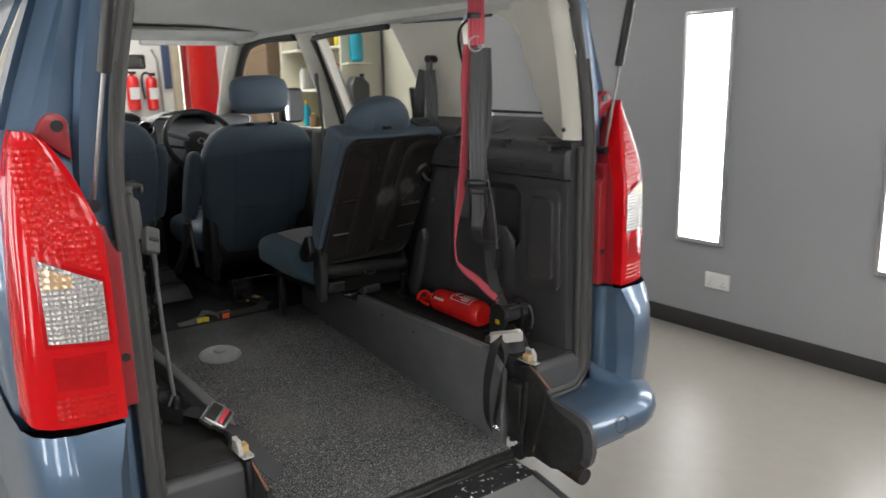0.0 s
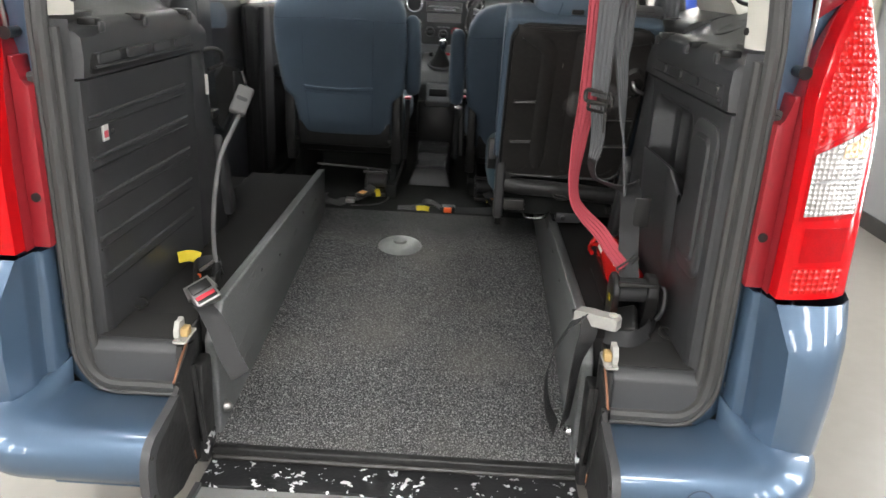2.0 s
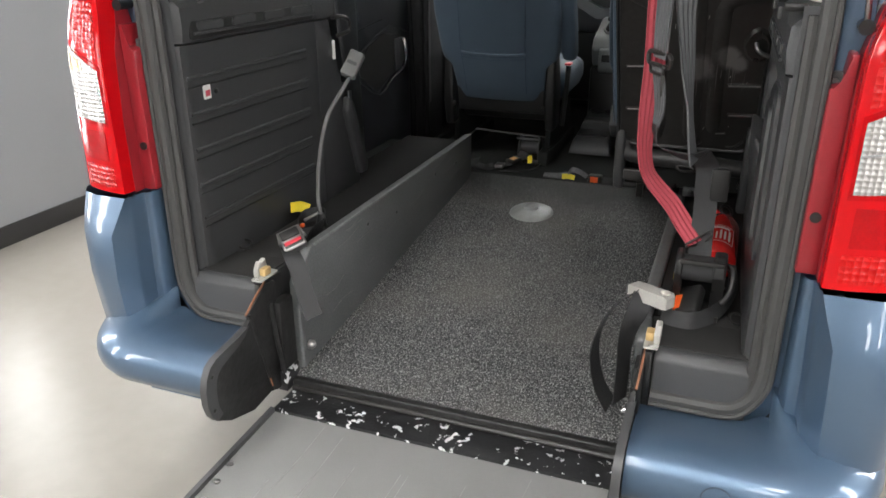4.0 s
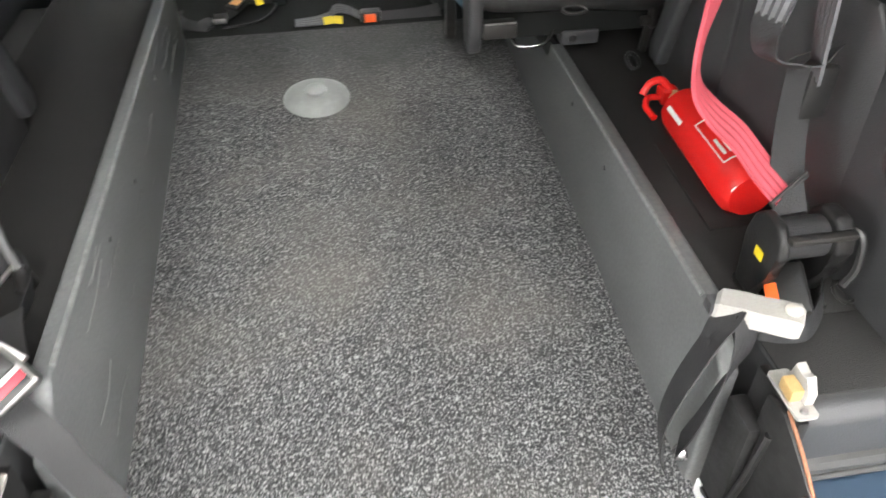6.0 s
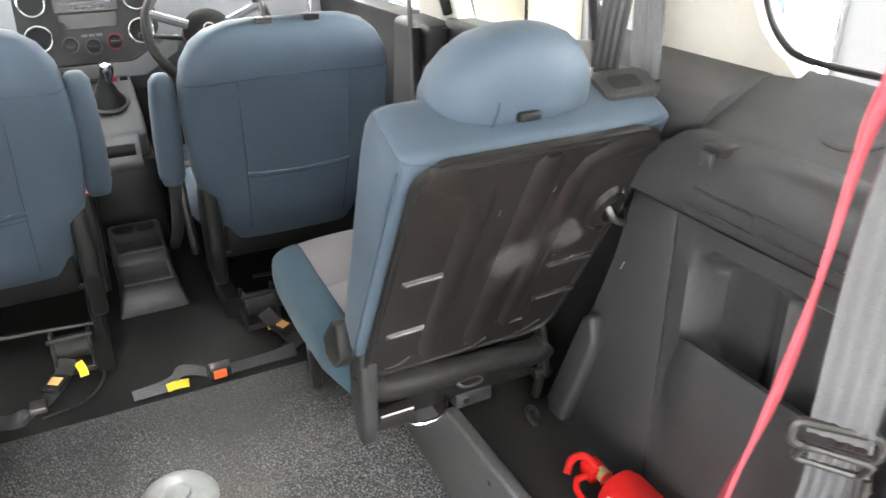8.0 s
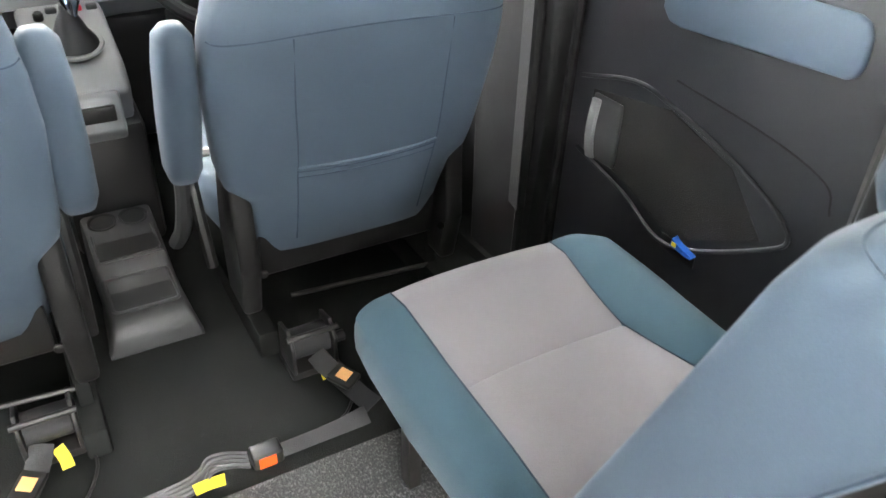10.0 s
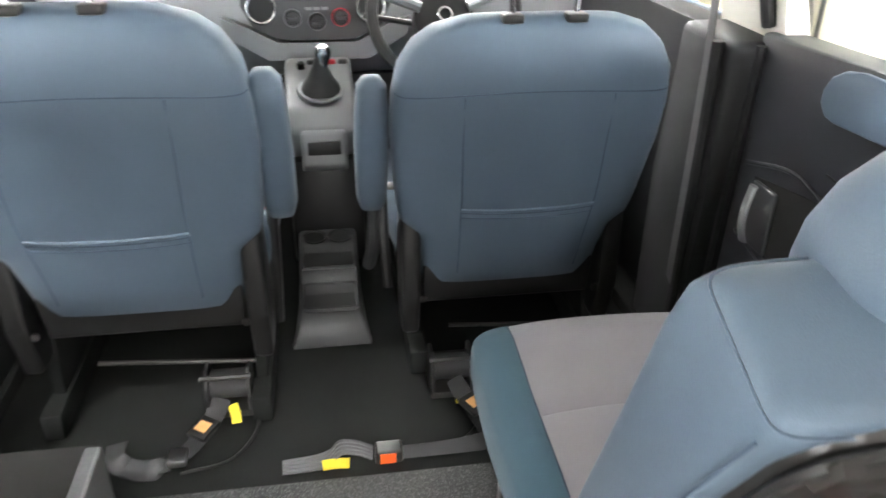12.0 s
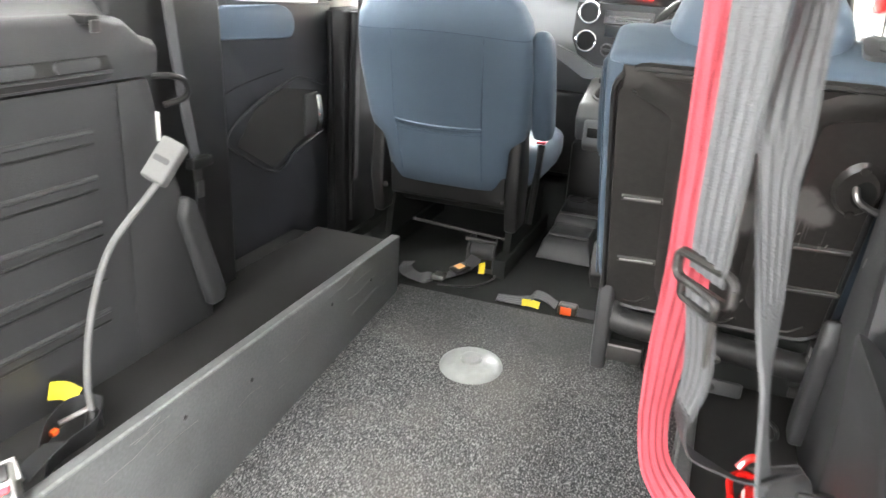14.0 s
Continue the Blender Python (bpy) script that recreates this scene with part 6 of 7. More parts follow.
part("frame_tube", tube(curve([(0.244, 0.846, 0.800), (0.252, 0.842, 0.776), (0.280, 0.838, 0.762), (0.40, 0.838, 0.756), (0.50, 0.838, 0.750), (0.585, 0.838, 0.744), (0.604, 0.842, 0.752)], 6), 0.0255, 14), SCUFFED, rs, "black padded frame tube")
part("rear_shroud", box((0.252, 0.868, 0.664), (0.606, 0.884, 0.800), 0.003), BLACKCARPET, rs, "black cloth shroud under the backrest")
part("seat_pan", box((0.250, 0.886, 0.664), (0.612, 1.30, 0.694), 0.006), BLACK, rs, "black steel seat pan")
part("frame_bar", box((0.252, 0.815, 0.688), (0.318, 0.845, 0.720), 0.004), DARKSTEEL, rs)
part("bar_edge", tube([(0.254, 0.814, 0.721), (0.316, 0.814, 0.721)], 0.0022, 6), STEEL, rs, "bare steel edge")
part("foot_plate", prism([(0.318, 0.668), (0.318, 0.700), (0.40, 0.714), (0.505, 0.690), (0.505, 0.674), (0.42, 0.664)], "y", 0.872, 0.884, 0.003), DARKSTEEL, rs, "black steel hinge bracket")
part("plate_edge", tube([(0.318, 0.871, 0.702), (0.40, 0.871, 0.716), (0.505, 0.871, 0.692)], 0.0022, 6), STEEL, rs, "bare steel edge")
part("foot_plate", box((0.425, 0.862, 0.640), (0.505, 0.905, 0.672), 0.006), GREYTRIM, rs, "grey steel hinge foot")
part("foot_bolt", lathe([(0.008, 0), (0.008, 0.004), (0.004, 0.006)], (0.448, 0.862, 0.657), (0, -1, 0), 10), BLACK, rs)
part("striker", tube(curve([(0.318, 0.862, 0.672), (0.33, 0.838, 0.660), (0.38, 0.836, 0.662), (0.405, 0.862, 0.676)], 4), 0.0042, 8), CHROME, rs, "bright steel striker wire")
part("release_loop", tube(curve([(0.402, 0.814, 0.742), (0.414, 0.808, 0.735), (0.438, 0.808, 0.734), (0.452, 0.812, 0.738), (0.438, 0.816, 0.745), (0.414, 0.816, 0.746), (0.402, 0.814, 0.742)], 4), 0.0035, 8), DARKSTEEL, rs, "oval steel release loop")
part("side_arm", prism([(0.832, 0.79), (0.850, 0.802), (0.862, 0.78), (0.838, 0.690), (0.822, 0.682), (0.812, 0.694)], "x", 0.592, 0.606, 0.004), DARKSTEEL, rs)
part("side_foot", tube([(0.574, 0.826, 0.700), (0.612, 0.826, 0.700)], 0.010, 12), DARKSTEEL, rs)
part("side_strut", tube([(0.598, 0.832, 0.700), (0.598, 0.85, 0.626)], 0.010, 8), DARKSTEEL, rs)
for k in (0.26, 0.58):
    part("front_leg", box((k - 0.012, 1.24, 0.50), (k + 0.012, 1.27, 0.70), 0.004), DARKSTEEL, rs, "black steel leg")
# ---- dashboard and centre console ----
db = thing("dashboard", (0, 2.6, 0.9), "pale grey and charcoal dashboard with round vents", "dashboard")
secs = []
for x in (-0.76, -0.5, -0.3, -0.18, 0.0, 0.18, 0.3, 0.5, 0.76):
    b = 0.04 * (1 - min(1, abs(x) / 0.25)) if abs(x) < 0.25 else 0
    secs.append([(x, 2.74, 0.84), (x, 2.67 - b, 0.92), (x, 2.58 - b, 1.00), (x, 2.565 - b, 1.10), (x, 2.585 - b, 1.20), (x, 2.63, 1.262), (x, 2.72, 1.275), (x, 2.98, 1.225), (x, 2.98, 0.84)])
part("body", loft(secs), mat("pale_grey_dash_plastic", (0.30, 0.31, 0.32), 0.5, 0, 0.06, 4, 0.2, 500), db, "pale grey moulded dashboard body", angle=50)
part("lower_body", prism([(2.68, 0.55), (2.66, 0.90), (2.9, 0.95), (2.9, 0.5)], "x", -0.74, 0.74, 0.02), BLACK, db)
part("top_cover", loft([[(x, y, z) for x in (-0.74, -0.3, 0.0, 0.3, 0.74)] for y, z in ((2.62, 1.268), (2.74, 1.282), (2.97, 1.234))], False, False), BLACK, db, "black dash top")
# silver bezel of the centre stack, tilted
def stack(u, v, lift=0.0):
    """A place on the face of the centre stack: u across, v up."""
    return Vector((u, 2.508 + 0.10 * (v - 1.05) - lift, v + lift * 0.1))


def stack_plate(outline, lift, depth, material, name, parent, label=""):
    bm = bmesh.new()
    A = [bm.verts.new(stack(u, v, lift)) for u, v in outline]
    B = [bm.verts.new(stack(u, v, lift - depth)) for u, v in outline]
    bm.faces.new(A)
    bm.faces.new(list(reversed(B)))
    k = len(outline)
    for i in range(k):
        bm.faces.new((A[i], A[(i + 1) % k], B[(i + 1) % k], B[i]))
    return part(name, bm, material, parent, label)


CX = -0.018
bez = stack_plate([(CX - 0.10, 1.038), (CX + 0.10, 1.038), (CX + 0.175, 1.070), (CX + 0.205, 1.13), (CX + 0.20, 1.265), (CX - 0.20, 1.265), (CX - 0.205, 1.13), (CX - 0.175, 1.070)], 0.0, 0.08, GREYTRIM, "stack_panel", db, "charcoal centre stack")
stack_plate([(CX - 0.26, 1.10), (CX - 0.19, 1.075), (CX - 0.11, 1.032), (CX + 0.11, 1.032), (CX + 0.19, 1.075), (CX + 0.26, 1.10), (CX + 0.25, 1.05), (CX + 0.14, 0.985), (CX - 0.14, 0.985), (CX - 0.25, 1.05)], 0.006, 0.07, SILVER, "silver_surround", db, "satin silver lower surround")
for u in (-0.150, 0.150):
    for v in (1.124, 1.228):
        c = stack(CX + u, v, 0.004)
        vt = part("air_vent" if v > 1.2 else "cup_recess", lathe([(0.040, 0.0), (0.040, 0.004), (0.034, 0.004), (0.033, -0.02), (0.001, -0.022)], c, (0, -1, 0.1), 28), BLACK, bez, "round black opening with a bright ring")
        part("ring", ring(c + Vector((0, -0.004, 0)), (0, -1, 0.1), 0.038, 0.0048, 28, 8), CHROME, vt, "chrome ring")
stack_plate([(CX - 0.092, 1.195), (CX + 0.092, 1.195), (CX + 0.092, 1.242), (CX - 0.092, 1.242)], 0.006, 0.01, SCREEN, "radio", bez, "black radio with buttons")
for k in range(6):
    stack_plate([(CX - 0.05 + 0.018 * k, 1.203), (CX - 0.037 + 0.018 * k, 1.203), (CX - 0.037 + 0.018 * k, 1.209), (CX - 0.05 + 0.018 * k, 1.209)], 0.008, 0.003, SILVER, "radio_button", bez)
stack_plate([(CX - 0.075, 1.217), (CX + 0.075, 1.217), (CX + 0.075, 1.222), (CX - 0.075, 1.222)], 0.008, 0.003, SILVER, "disc_slot", bez)
stack_plate([(CX - 0.085, 1.145), (CX + 0.085, 1.145), (CX + 0.085, 1.188), (CX - 0.085, 1.188)], 0.003, 0.006, SCREEN, "storage_slot", bez)
for u, c_ in ((-0.066, SILVER), (0.0, SILVER), (0.066, REDBUTTON)):
    c = stack(CX + u, 1.098 - (0.01 if u == 0 else 0), 0.001)
    kb = part("heater_knob", lathe([(0.021, 0), (0.019, 0.012), (0.017, 0.014), (0.001, 0.014)], c, (0, -1, 0.1), 20), BLACK, bez, "round heater knob")
    part("knob_mark", ring(c + Vector((0, -0.002, 0)), (0, -1, 0.1), 0.024, 0.0012, 24, 6), c_, kb)
    part("grip", box((c.x - 0.016, c.y - 0.022, c.z - 0.004), (c.x + 0.016, c.y - 0.013, c.z + 0.005), 0.002), GREYTRIM, kb)
for k in range(3):
    stack_plate([(CX - 0.03 + 0.022 * k, 1.118), (CX - 0.012 + 0.022 * k, 1.118), (CX - 0.012 + 0.022 * k, 1.126), (CX - 0.03 + 0.022 * k, 1.126)], 0.003, 0.004, SILVER, "switch", bez)
# gear lever plinth
pl = part("gear_plinth", prism([(2.175, 0.885), (2.215, 0.935), (2.415, 1.0), (2.475, 1.0), (2.475, 0.80), (2.215, 0.80)], "x", CX - 0.095, CX + 0.085, 0.015, 3), SILVER, db, "satin silver gear lever plinth")
part("gaiter_ring", ring((CX, 2.270, 0.966), (0, -0.33, 1), 0.055, 0.006, 28, 8), SILVER, pl)
part("gaiter", lathe([(0.054, 0.0), (0.045, 0.02), (0.034, 0.035), (0.026, 0.055), (0.015, 0.075), (0.012, 0.09)], (CX, 2.270, 0.962), (0, -0.12, 1), 18), BLACK, pl, "black leather gaiter")
part("gear_knob", lathe([(0.010, 0.0), (0.013, 0.012), (0.020, 0.03), (0.022, 0.045), (0.018, 0.056), (0.001, 0.060)], (CX + 0.010, 2.258, 1.026), (0, -0.1, 1), 20), CHROME, pl, "bright gear knob")
part("button", lathe([(0.011, 0), (0.011, 0.012), (0.008, 0.016)], (CX - 0.05, 2.385, 0.992), (0, -0.3, 1), 14), BLACK, pl)
for u, m_ in ((-0.022, GREYTRIM), (0.030, REDBUTTON), (0.062, GREYTRIM)):
    part("switch", box((CX + u - 0.012, 2.400, 0.995), (CX + u + 0.012, 2.417, 1.007), 0.003), m_, pl)
cl = part("cup_box", prism([(2.155, 0.80), (2.170, 0.885), (2.255, 0.90), (2.255, 0.78), (2.175, 0.775)], "x", CX - 0.058, CX + 0.058, 0.010, 3), SILVER, db, "silver front of the storage cup")
part("cup_opening", box((CX - 0.042, 2.153, 0.828), (CX + 0.042, 2.167, 0.862), 0.003), BLACK, cl)
part("tunnel", prism([(2.195, 0.49), (2.195, 0.80), (2.505, 0.85), (2.505, 0.49)], "x", CX - 0.10, CX + 0.10, 0.02), BLACK, db)
# display glow on top, steering wheel and column
part("display_hood", cushion_loft([((-0.02, 2.66, z), hw, hd, 0) for z, hw, hd in ((1.265, 0.17, 0.06), (1.29, 0.165, 0.055), (1.312, 0.13, 0.04), (1.32, 0.06, 0.02))], 2.6, 24), BLACK, db, "black display hood")
part("display_digits", box((-0.02, 2.598, 1.288), (0.05, 2.603, 1.303)), REDDISPLAY, db, "glowing red display")
sw = thing("steering_wheel", (0.32, 2.15, 1.2), "black steering wheel on its column", "steering wheel")
ax_ = Vector((0, -0.82, 0.57))
wc = Vector((0.282, 2.125, 1.178))
part("rim", ring(wc, ax_, 0.172, 0.0145, 40, 10), BLACK, sw, "black leather rim")
hub = part("hub", lathe([(0.075, -0.03), (0.072, 0.0), (0.05, 0.012), (0.001, 0.016)], wc - ax_ * 0.02, ax_, 24), BLACK, sw)
part("badge", ring(wc - ax_ * 0.0, ax_, 0.016, 0.003, 16, 6), CHROME, hub, "chrome badge shape")
sx = Vector((1, 0, 0))
su = ax_.cross(sx).normalized()
for a in (20, 160, 250, 290):
    d = sx * math.cos(radians(a)) + su * math.sin(radians(a))
    part("spoke", tube([wc + d * 0.06 - ax_ * 0.01, wc + d * 0.165], 0.013, 8), SILVER if a in (20, 160) else BLACK, sw)
part("column", tube([wc - ax_ * 0.03, wc - ax_ * 0.44], [0.05, 0.07], 14), BLACK, sw)
for a in (-1, 1):
    part("stalk", tube([wc - ax_ * 0.06 + sx * 0.05 * a, wc - ax_ * 0.05 + sx * 0.19 * a + Vector((0, 0, 0.02))], 0.007, 8), BLACK, sw)
ic = part("instrument_hood", loft([[(0.32 + 0.17 * math.cos(radians(q)), y, 1.235 + h * math.sin(radians(q))) for q in range(0, 181, 15)] for y, h in ((2.48, 0.085), (2.62, 0.08), (2.72, 0.05))], False, False), BLACK, db, "black instrument hood")

# floor console between the seats
co = thing("floor_console", (-0.026, 1.97, 0.4845), "grey plastic floor console with cup holders and a tray", "console")
def console_rim(x0, x1, y0, y1, z):
    o = rounded(x0, x1, y0, y1, 0.014)
    return tube([(x, y, z) for x, y in o + o[:1]], 0.0042, 6)


KX = -0.026
secs = []
for y, zt, w, fl in ((1.806, 0.490, 0.088, 0.004), (1.812, 0.512, 0.084, 0.008), (1.820, 0.534, 0.079, 0.014), (1.830, 0.548, 0.075, 0.018), (1.842, 0.554, 0.073, 0.018), (1.900, 0.557, 0.072, 0.014), (1.972, 0.562, 0.072, 0.010), (1.980, 0.579, 0.072, 0.008), (1.992, 0.586, 0.072, 0.007), (2.10, 0.598, 0.074, 0.006), (2.175, 0.608, 0.075, 0.006), (2.20, 0.590, 0.072, 0.006)):
    secs.append([(KX - w - fl, y, 0.4845), (KX + w + fl, y, 0.4845), (KX + w + fl * 0.3, y, zt - 0.016), (KX + w - 0.002, y, zt - 0.004), (KX + w - 0.010, y, zt), (KX - w + 0.010, y, zt), (KX - w + 0.002, y, zt - 0.004), (KX - w - fl * 0.3, y, zt - 0.016)])
part("body", loft(secs), CONSOLE, co, "dark grey moulded console with a flared end", angle=40)
# Tray floors are blackened so the console-grey rims look lit.
tr = part("tray", prism(rounded(KX - 0.062, KX + 0.062, 1.850, 1.966, 0.014), "z", 0.552, 0.5585, 0.0), BLACK, co, "shallow tray with two fixing holes")
part("tray_rim", console_rim(KX - 0.064, KX + 0.064, 1.846, 1.970, 0.5605), CONSOLE, tr)
for x in (-0.034, 0.040):
    part("fixing_hole", prism(rounded(KX + x - 0.011, KX + x + 0.011, 1.862, 1.874, 0.005), "z", 0.5586, 0.5594), BLACK, tr)
# Black floor again, shade painted into the upper tray.
rc = part("rear_tray", prism(rounded(KX - 0.062, KX + 0.062, 1.998, 2.095, 0.012), "z", 0.582, 0.5945, 0.0), BLACK, co, "upper tray")
part("tray_rim", tube([(KX + x, y, 0.5975 + (y - 2.10) * 0.10) for x, y in ((-0.064, 2.10), (-0.064, 1.998), (0.064, 1.998), (0.064, 2.10))], 0.004, 6), CONSOLE, rc)
for x in (-0.033, 0.033):
    part("cup_holder", lathe([(0.032, 0.004), (0.031, 0.007), (0.027, 0.006), (0.025, 0.0035), (0.001, 0.003)], (KX + x, 2.138, 0.6015), (0, -0.12, 1), 24), BLACK, co, "round cup holder")
part("handbrake_lever", tube(curve([(0.076, 2.04, 0.57), (0.081, 1.94, 0.66), (0.085, 1.88, 0.76), (0.086, 1.86, 0.83)], 5), 0.017, 10), GREYTRIM, co, "grey handbrake lever")
# ---- belts, retractors, latches, extinguisher ----
def sway(*pts):
    """The belt hangs forward and outward between its roof anchor and the ledge."""
    out = []
    for x, y, z in pts:
        w = min(1.0, max(0.0, (1.55 - z) / 0.15)) * min(1.0, max(0.0, (z - 0.78) / 0.15))
        out.append((x + 0.021 * w, y + 0.014 * w, z - 0.008 * w))
    return out


hb = thing("hanging_belt", (0.36, 0.08, 1.70), "long grey and red occupant belt hanging from the roof", "seat belt")
part("roof_anchor", box((0.315, 0.02, 1.668), (0.385, 0.10, 1.712), 0.008), BLACK, hb)
part("upper_strap", strap([(0.350, 0.06, 1.69), (0.350, 0.06, 1.62), (0.351, 0.062, 1.545)], (0.85, -0.5, 0), 0.046), REDSTRAP, hb, "red webbing")
part("strap_keeper", box((0.324, 0.052, 1.612), (0.376, 0.070, 1.628), 0.003), BLACK, hb)
part("link_ring", ring((0.351, 0.064, 1.546), (0.4, 0.9, 0.1), 0.020, 0.003, 24, 8), STEEL, hb, "bright steel link")
part("red_strap", strap([(0.350, 0.085, 1.545), (0.356, 0.112, 1.46), (0.370, 0.137, 1.40), (0.374, 0.148, 1.30), (0.377, 0.161, 1.20), (0.377, 0.174, 1.12), (0.373, 0.188, 1.05), (0.371, 0.195, 1.00), (0.371, 0.202, 0.95), (0.380, 0.206, 0.90), (0.404, 0.200, 0.868), (0.440, 0.186, 0.836), (0.470, 0.170, 0.800), (0.500, 0.152, 0.768)],
                         [(0.85, -0.3, 0), (0.9, 0.1, 0), (0.9, 0.4, 0), (0.88, 0.5, 0), (0.92, 0.38, 0), (0.9, 0.4, 0), (0.8, 0.54, 0), (0.70, 0.70, 0), (0.58, 0.81, 0), (0.5, 0.85, 0.1), (0.45, 0.8, 0.33), (0.4, 0.75, 0.5), (0.4, 0.7, 0.55), (0.45, 0.7, 0.5)], 0.042), REDSTRAP, hb, "faded red webbing")
part("front_strap", strap(sway((0.360, 0.062, 1.535), (0.366, 0.080, 1.46), (0.3705, 0.0965, 1.40), (0.371, 0.100, 1.30), (0.3705, 0.098, 1.20), (0.3715, 0.099, 1.156)), [(0.9, -0.4, 0), (0.87, -0.5, 0), (0.85, -0.53, 0), (0.69, -0.73, 0), (0.6, -0.8, 0), (0.55, -0.83, 0)], 0.048), GREYSTRAP, hb, "grey ribbed webbing")
part("rear_strap", strap(sway((0.392, 0.080, 1.535), (0.406, 0.100, 1.42), (0.4085, 0.108, 1.37), (0.406, 0.110, 1.305), (0.409, 0.110, 1.245), (0.4135, 0.111, 1.21), (0.421, 0.112, 1.16), (0.428, 0.114, 1.11), (0.436, 0.116, 1.06), (0.445, 0.118, 1.00), (0.455, 0.122, 0.95)), [(0.9, -0.4, 0), (0.7, -0.7, 0), (0.6, -0.8, 0), (0.93, -0.35, 0), (0.8, 0.6, 0), (0.68, 0.73, 0), (0.55, 0.83, 0), (0.38, 0.93, 0), (0.15, 1.0, 0), (0.2, 0.98, 0), (0.3, 0.95, 0)], 0.040), GREYSTRAP, hb)
o = rounded(-0.034, 0.034, -0.012, 0.012, 0.008, 4)
ad = part("adjuster", tube([(0.3910 + u * 0.68, 0.114 - u * 0.73, 1.147 + w - u * 0.04) for u, w in o + o[:1]], 0.0045, 8), DARKSTEEL, hb, "dark steel strap adjuster")
o = rounded(-0.026, 0.026, -0.011, 0.011, 0.006, 4)
part("adjuster_bar", tube([(0.3885 + u * 0.55, 0.111 - u * 0.83 - w * 0.4, 1.129 + w * 0.85) for u, w in o + o[:1]], 0.0036, 8), DARKSTEEL, ad)
part("adjuster_tab", prism([(0.399, 1.122), (0.407, 1.120), (0.405, 1.082), (0.401, 1.077)], "y", 0.084, 0.090, 0.002), DARKSTEEL, ad)
part("loop_strap", strap(sway((0.3690, 0.098, 1.140), (0.3770, 0.104, 1.09), (0.3785, 0.110, 1.055), (0.3745, 0.110, 1.025)), [(0.6, -0.8, 0), (0.6, -0.75, 0), (0.55, -0.83, 0), (0.35, -0.95, 0)], 0.036), GREYSTRAP, hb)
# The same grey webbing goes on, coloured black for its shaded side.
part("loop_end", flat(sway((0.3746, 0.110, 1.028), (0.3735, 0.110, 1.010), (0.384, 0.112, 0.984), (0.410, 0.112, 0.973), (0.441, 0.116, 0.965), (0.475, 0.140, 0.968)), [(0.35, -0.95, 0), (0.3, -0.95, 0), (0.15, -0.95, 0.2), (0.1, -0.9, 0.35), (0.1, -0.85, 0.5), (0.1, -0.8, 0.6)], 0.037), BLACKSTRAP, hb, "shaded end of the grey webbing loop")
part("latch_strap", flat(sway((0.462, 0.150, 0.965), (0.481, 0.178, 0.93), (0.491, 0.182, 0.88), (0.501, 0.180, 0.83), (0.508, 0.165, 0.78), (0.510, 0.140, 0.745)), [(0.95, 0.2, 0), (1, 0.05, 0), (1, 0.05, 0), (1, 0.05, 0), (1, 0, 0), (1, 0, 0)], 0.046), BLACKSTRAP, hb, "black webbing")
part("tongue", box((0.512, 0.188, 0.850), (0.549, 0.204, 0.920), 0.005), BLACK, hb, "black belt tongue")


rt = thing("belt_retractor", (0.515, 0.115, 0.63), "black belt retractor with an orange-buttoned buckle on the ledge", "retractor")
for x0, x1 in ((0.466, 0.481), (0.541, 0.566)):
    part("housing", prism([(0.108, 0.634), (0.092, 0.690), (0.074, 0.725), (0.080, 0.750), (0.098, 0.764), (0.130, 0.764), (0.150, 0.745), (0.158, 0.715), (0.150, 0.634)], "x", x0, x1, 0.006, 3), BLACK, rt, "black plastic housing")
part("spool", tube([(0.480, 0.114, 0.727), (0.543, 0.114, 0.727)], 0.027, 24), BLACKSTRAP, rt, "wound black webbing")
part("frame_bar", box((0.474, 0.072, 0.748), (0.562, 0.086, 0.758), 0.004), DARKSTEEL, rt)
part("frame_foot", box((0.470, 0.075, 0.623), (0.562, 0.160, 0.638), 0.004), DARKSTEEL, rt)
part("frame_back", box((0.474, 0.150, 0.634), (0.560, 0.156, 0.720), 0.003), BLACK, rt)
part("side_lever", tube(curve([(0.566, 0.110, 0.742), (0.580, 0.090, 0.738), (0.578, 0.075, 0.700), (0.565, 0.072, 0.675)], 5), 0.006, 8), BLACK, rt)
part("wire_guide", tube([(0.508, 0.160, 0.762), (0.481, 0.138, 0.762), (0.479, 0.139, 0.766), (0.524, 0.155, 0.796), (0.530, 0.159, 0.787), (0.510, 0.161, 0.762)], 0.0026, 8), DARKSTEEL, rt, "dark wire guide")
part("yellow_label", box((0.4645, 0.105, 0.70), (0.4658, 0.123, 0.714)), YELLOW, rt)
bm = box((-0.024, -0.036, -0.013), (0.024, 0.036, 0.013), 0.007, 3)
QB = pose(0.504, 0.086, 0.662, 30, -24, -20)
bmesh.ops.transform(bm, matrix=QB, verts=bm.verts)
bc = part("buckle", bm, BLACK, rt, "black buckle with an orange button")
bm = box((-0.0275, -0.026, -0.009), (-0.0120, 0.010, 0.0138), 0.001)
bmesh.ops.transform(bm, matrix=QB, verts=bm.verts)
part("button", bm, ORANGE, bc, "orange release button")
part("tail_strap", flat([(0.452, 0.048, 0.641), (0.480, 0.038, 0.641), (0.510, 0.038, 0.641), (0.535, 0.058, 0.642), (0.556, 0.085, 0.646), (0.576, 0.130, 0.658), (0.584, 0.172, 0.680), (0.575, 0.20, 0.71)], [(0, 0.3, 0.95), (0, 0.3, 0.95), (0, 0.35, 0.93), (-0.2, 0.3, 0.93), (-0.25, 0.2, 0.93), (-0.3, 0.1, 0.93), (-0.5, 0.1, 0.85), (-0.6, 0, 0.75)], 0.034), BLACKSTRAP, rt)


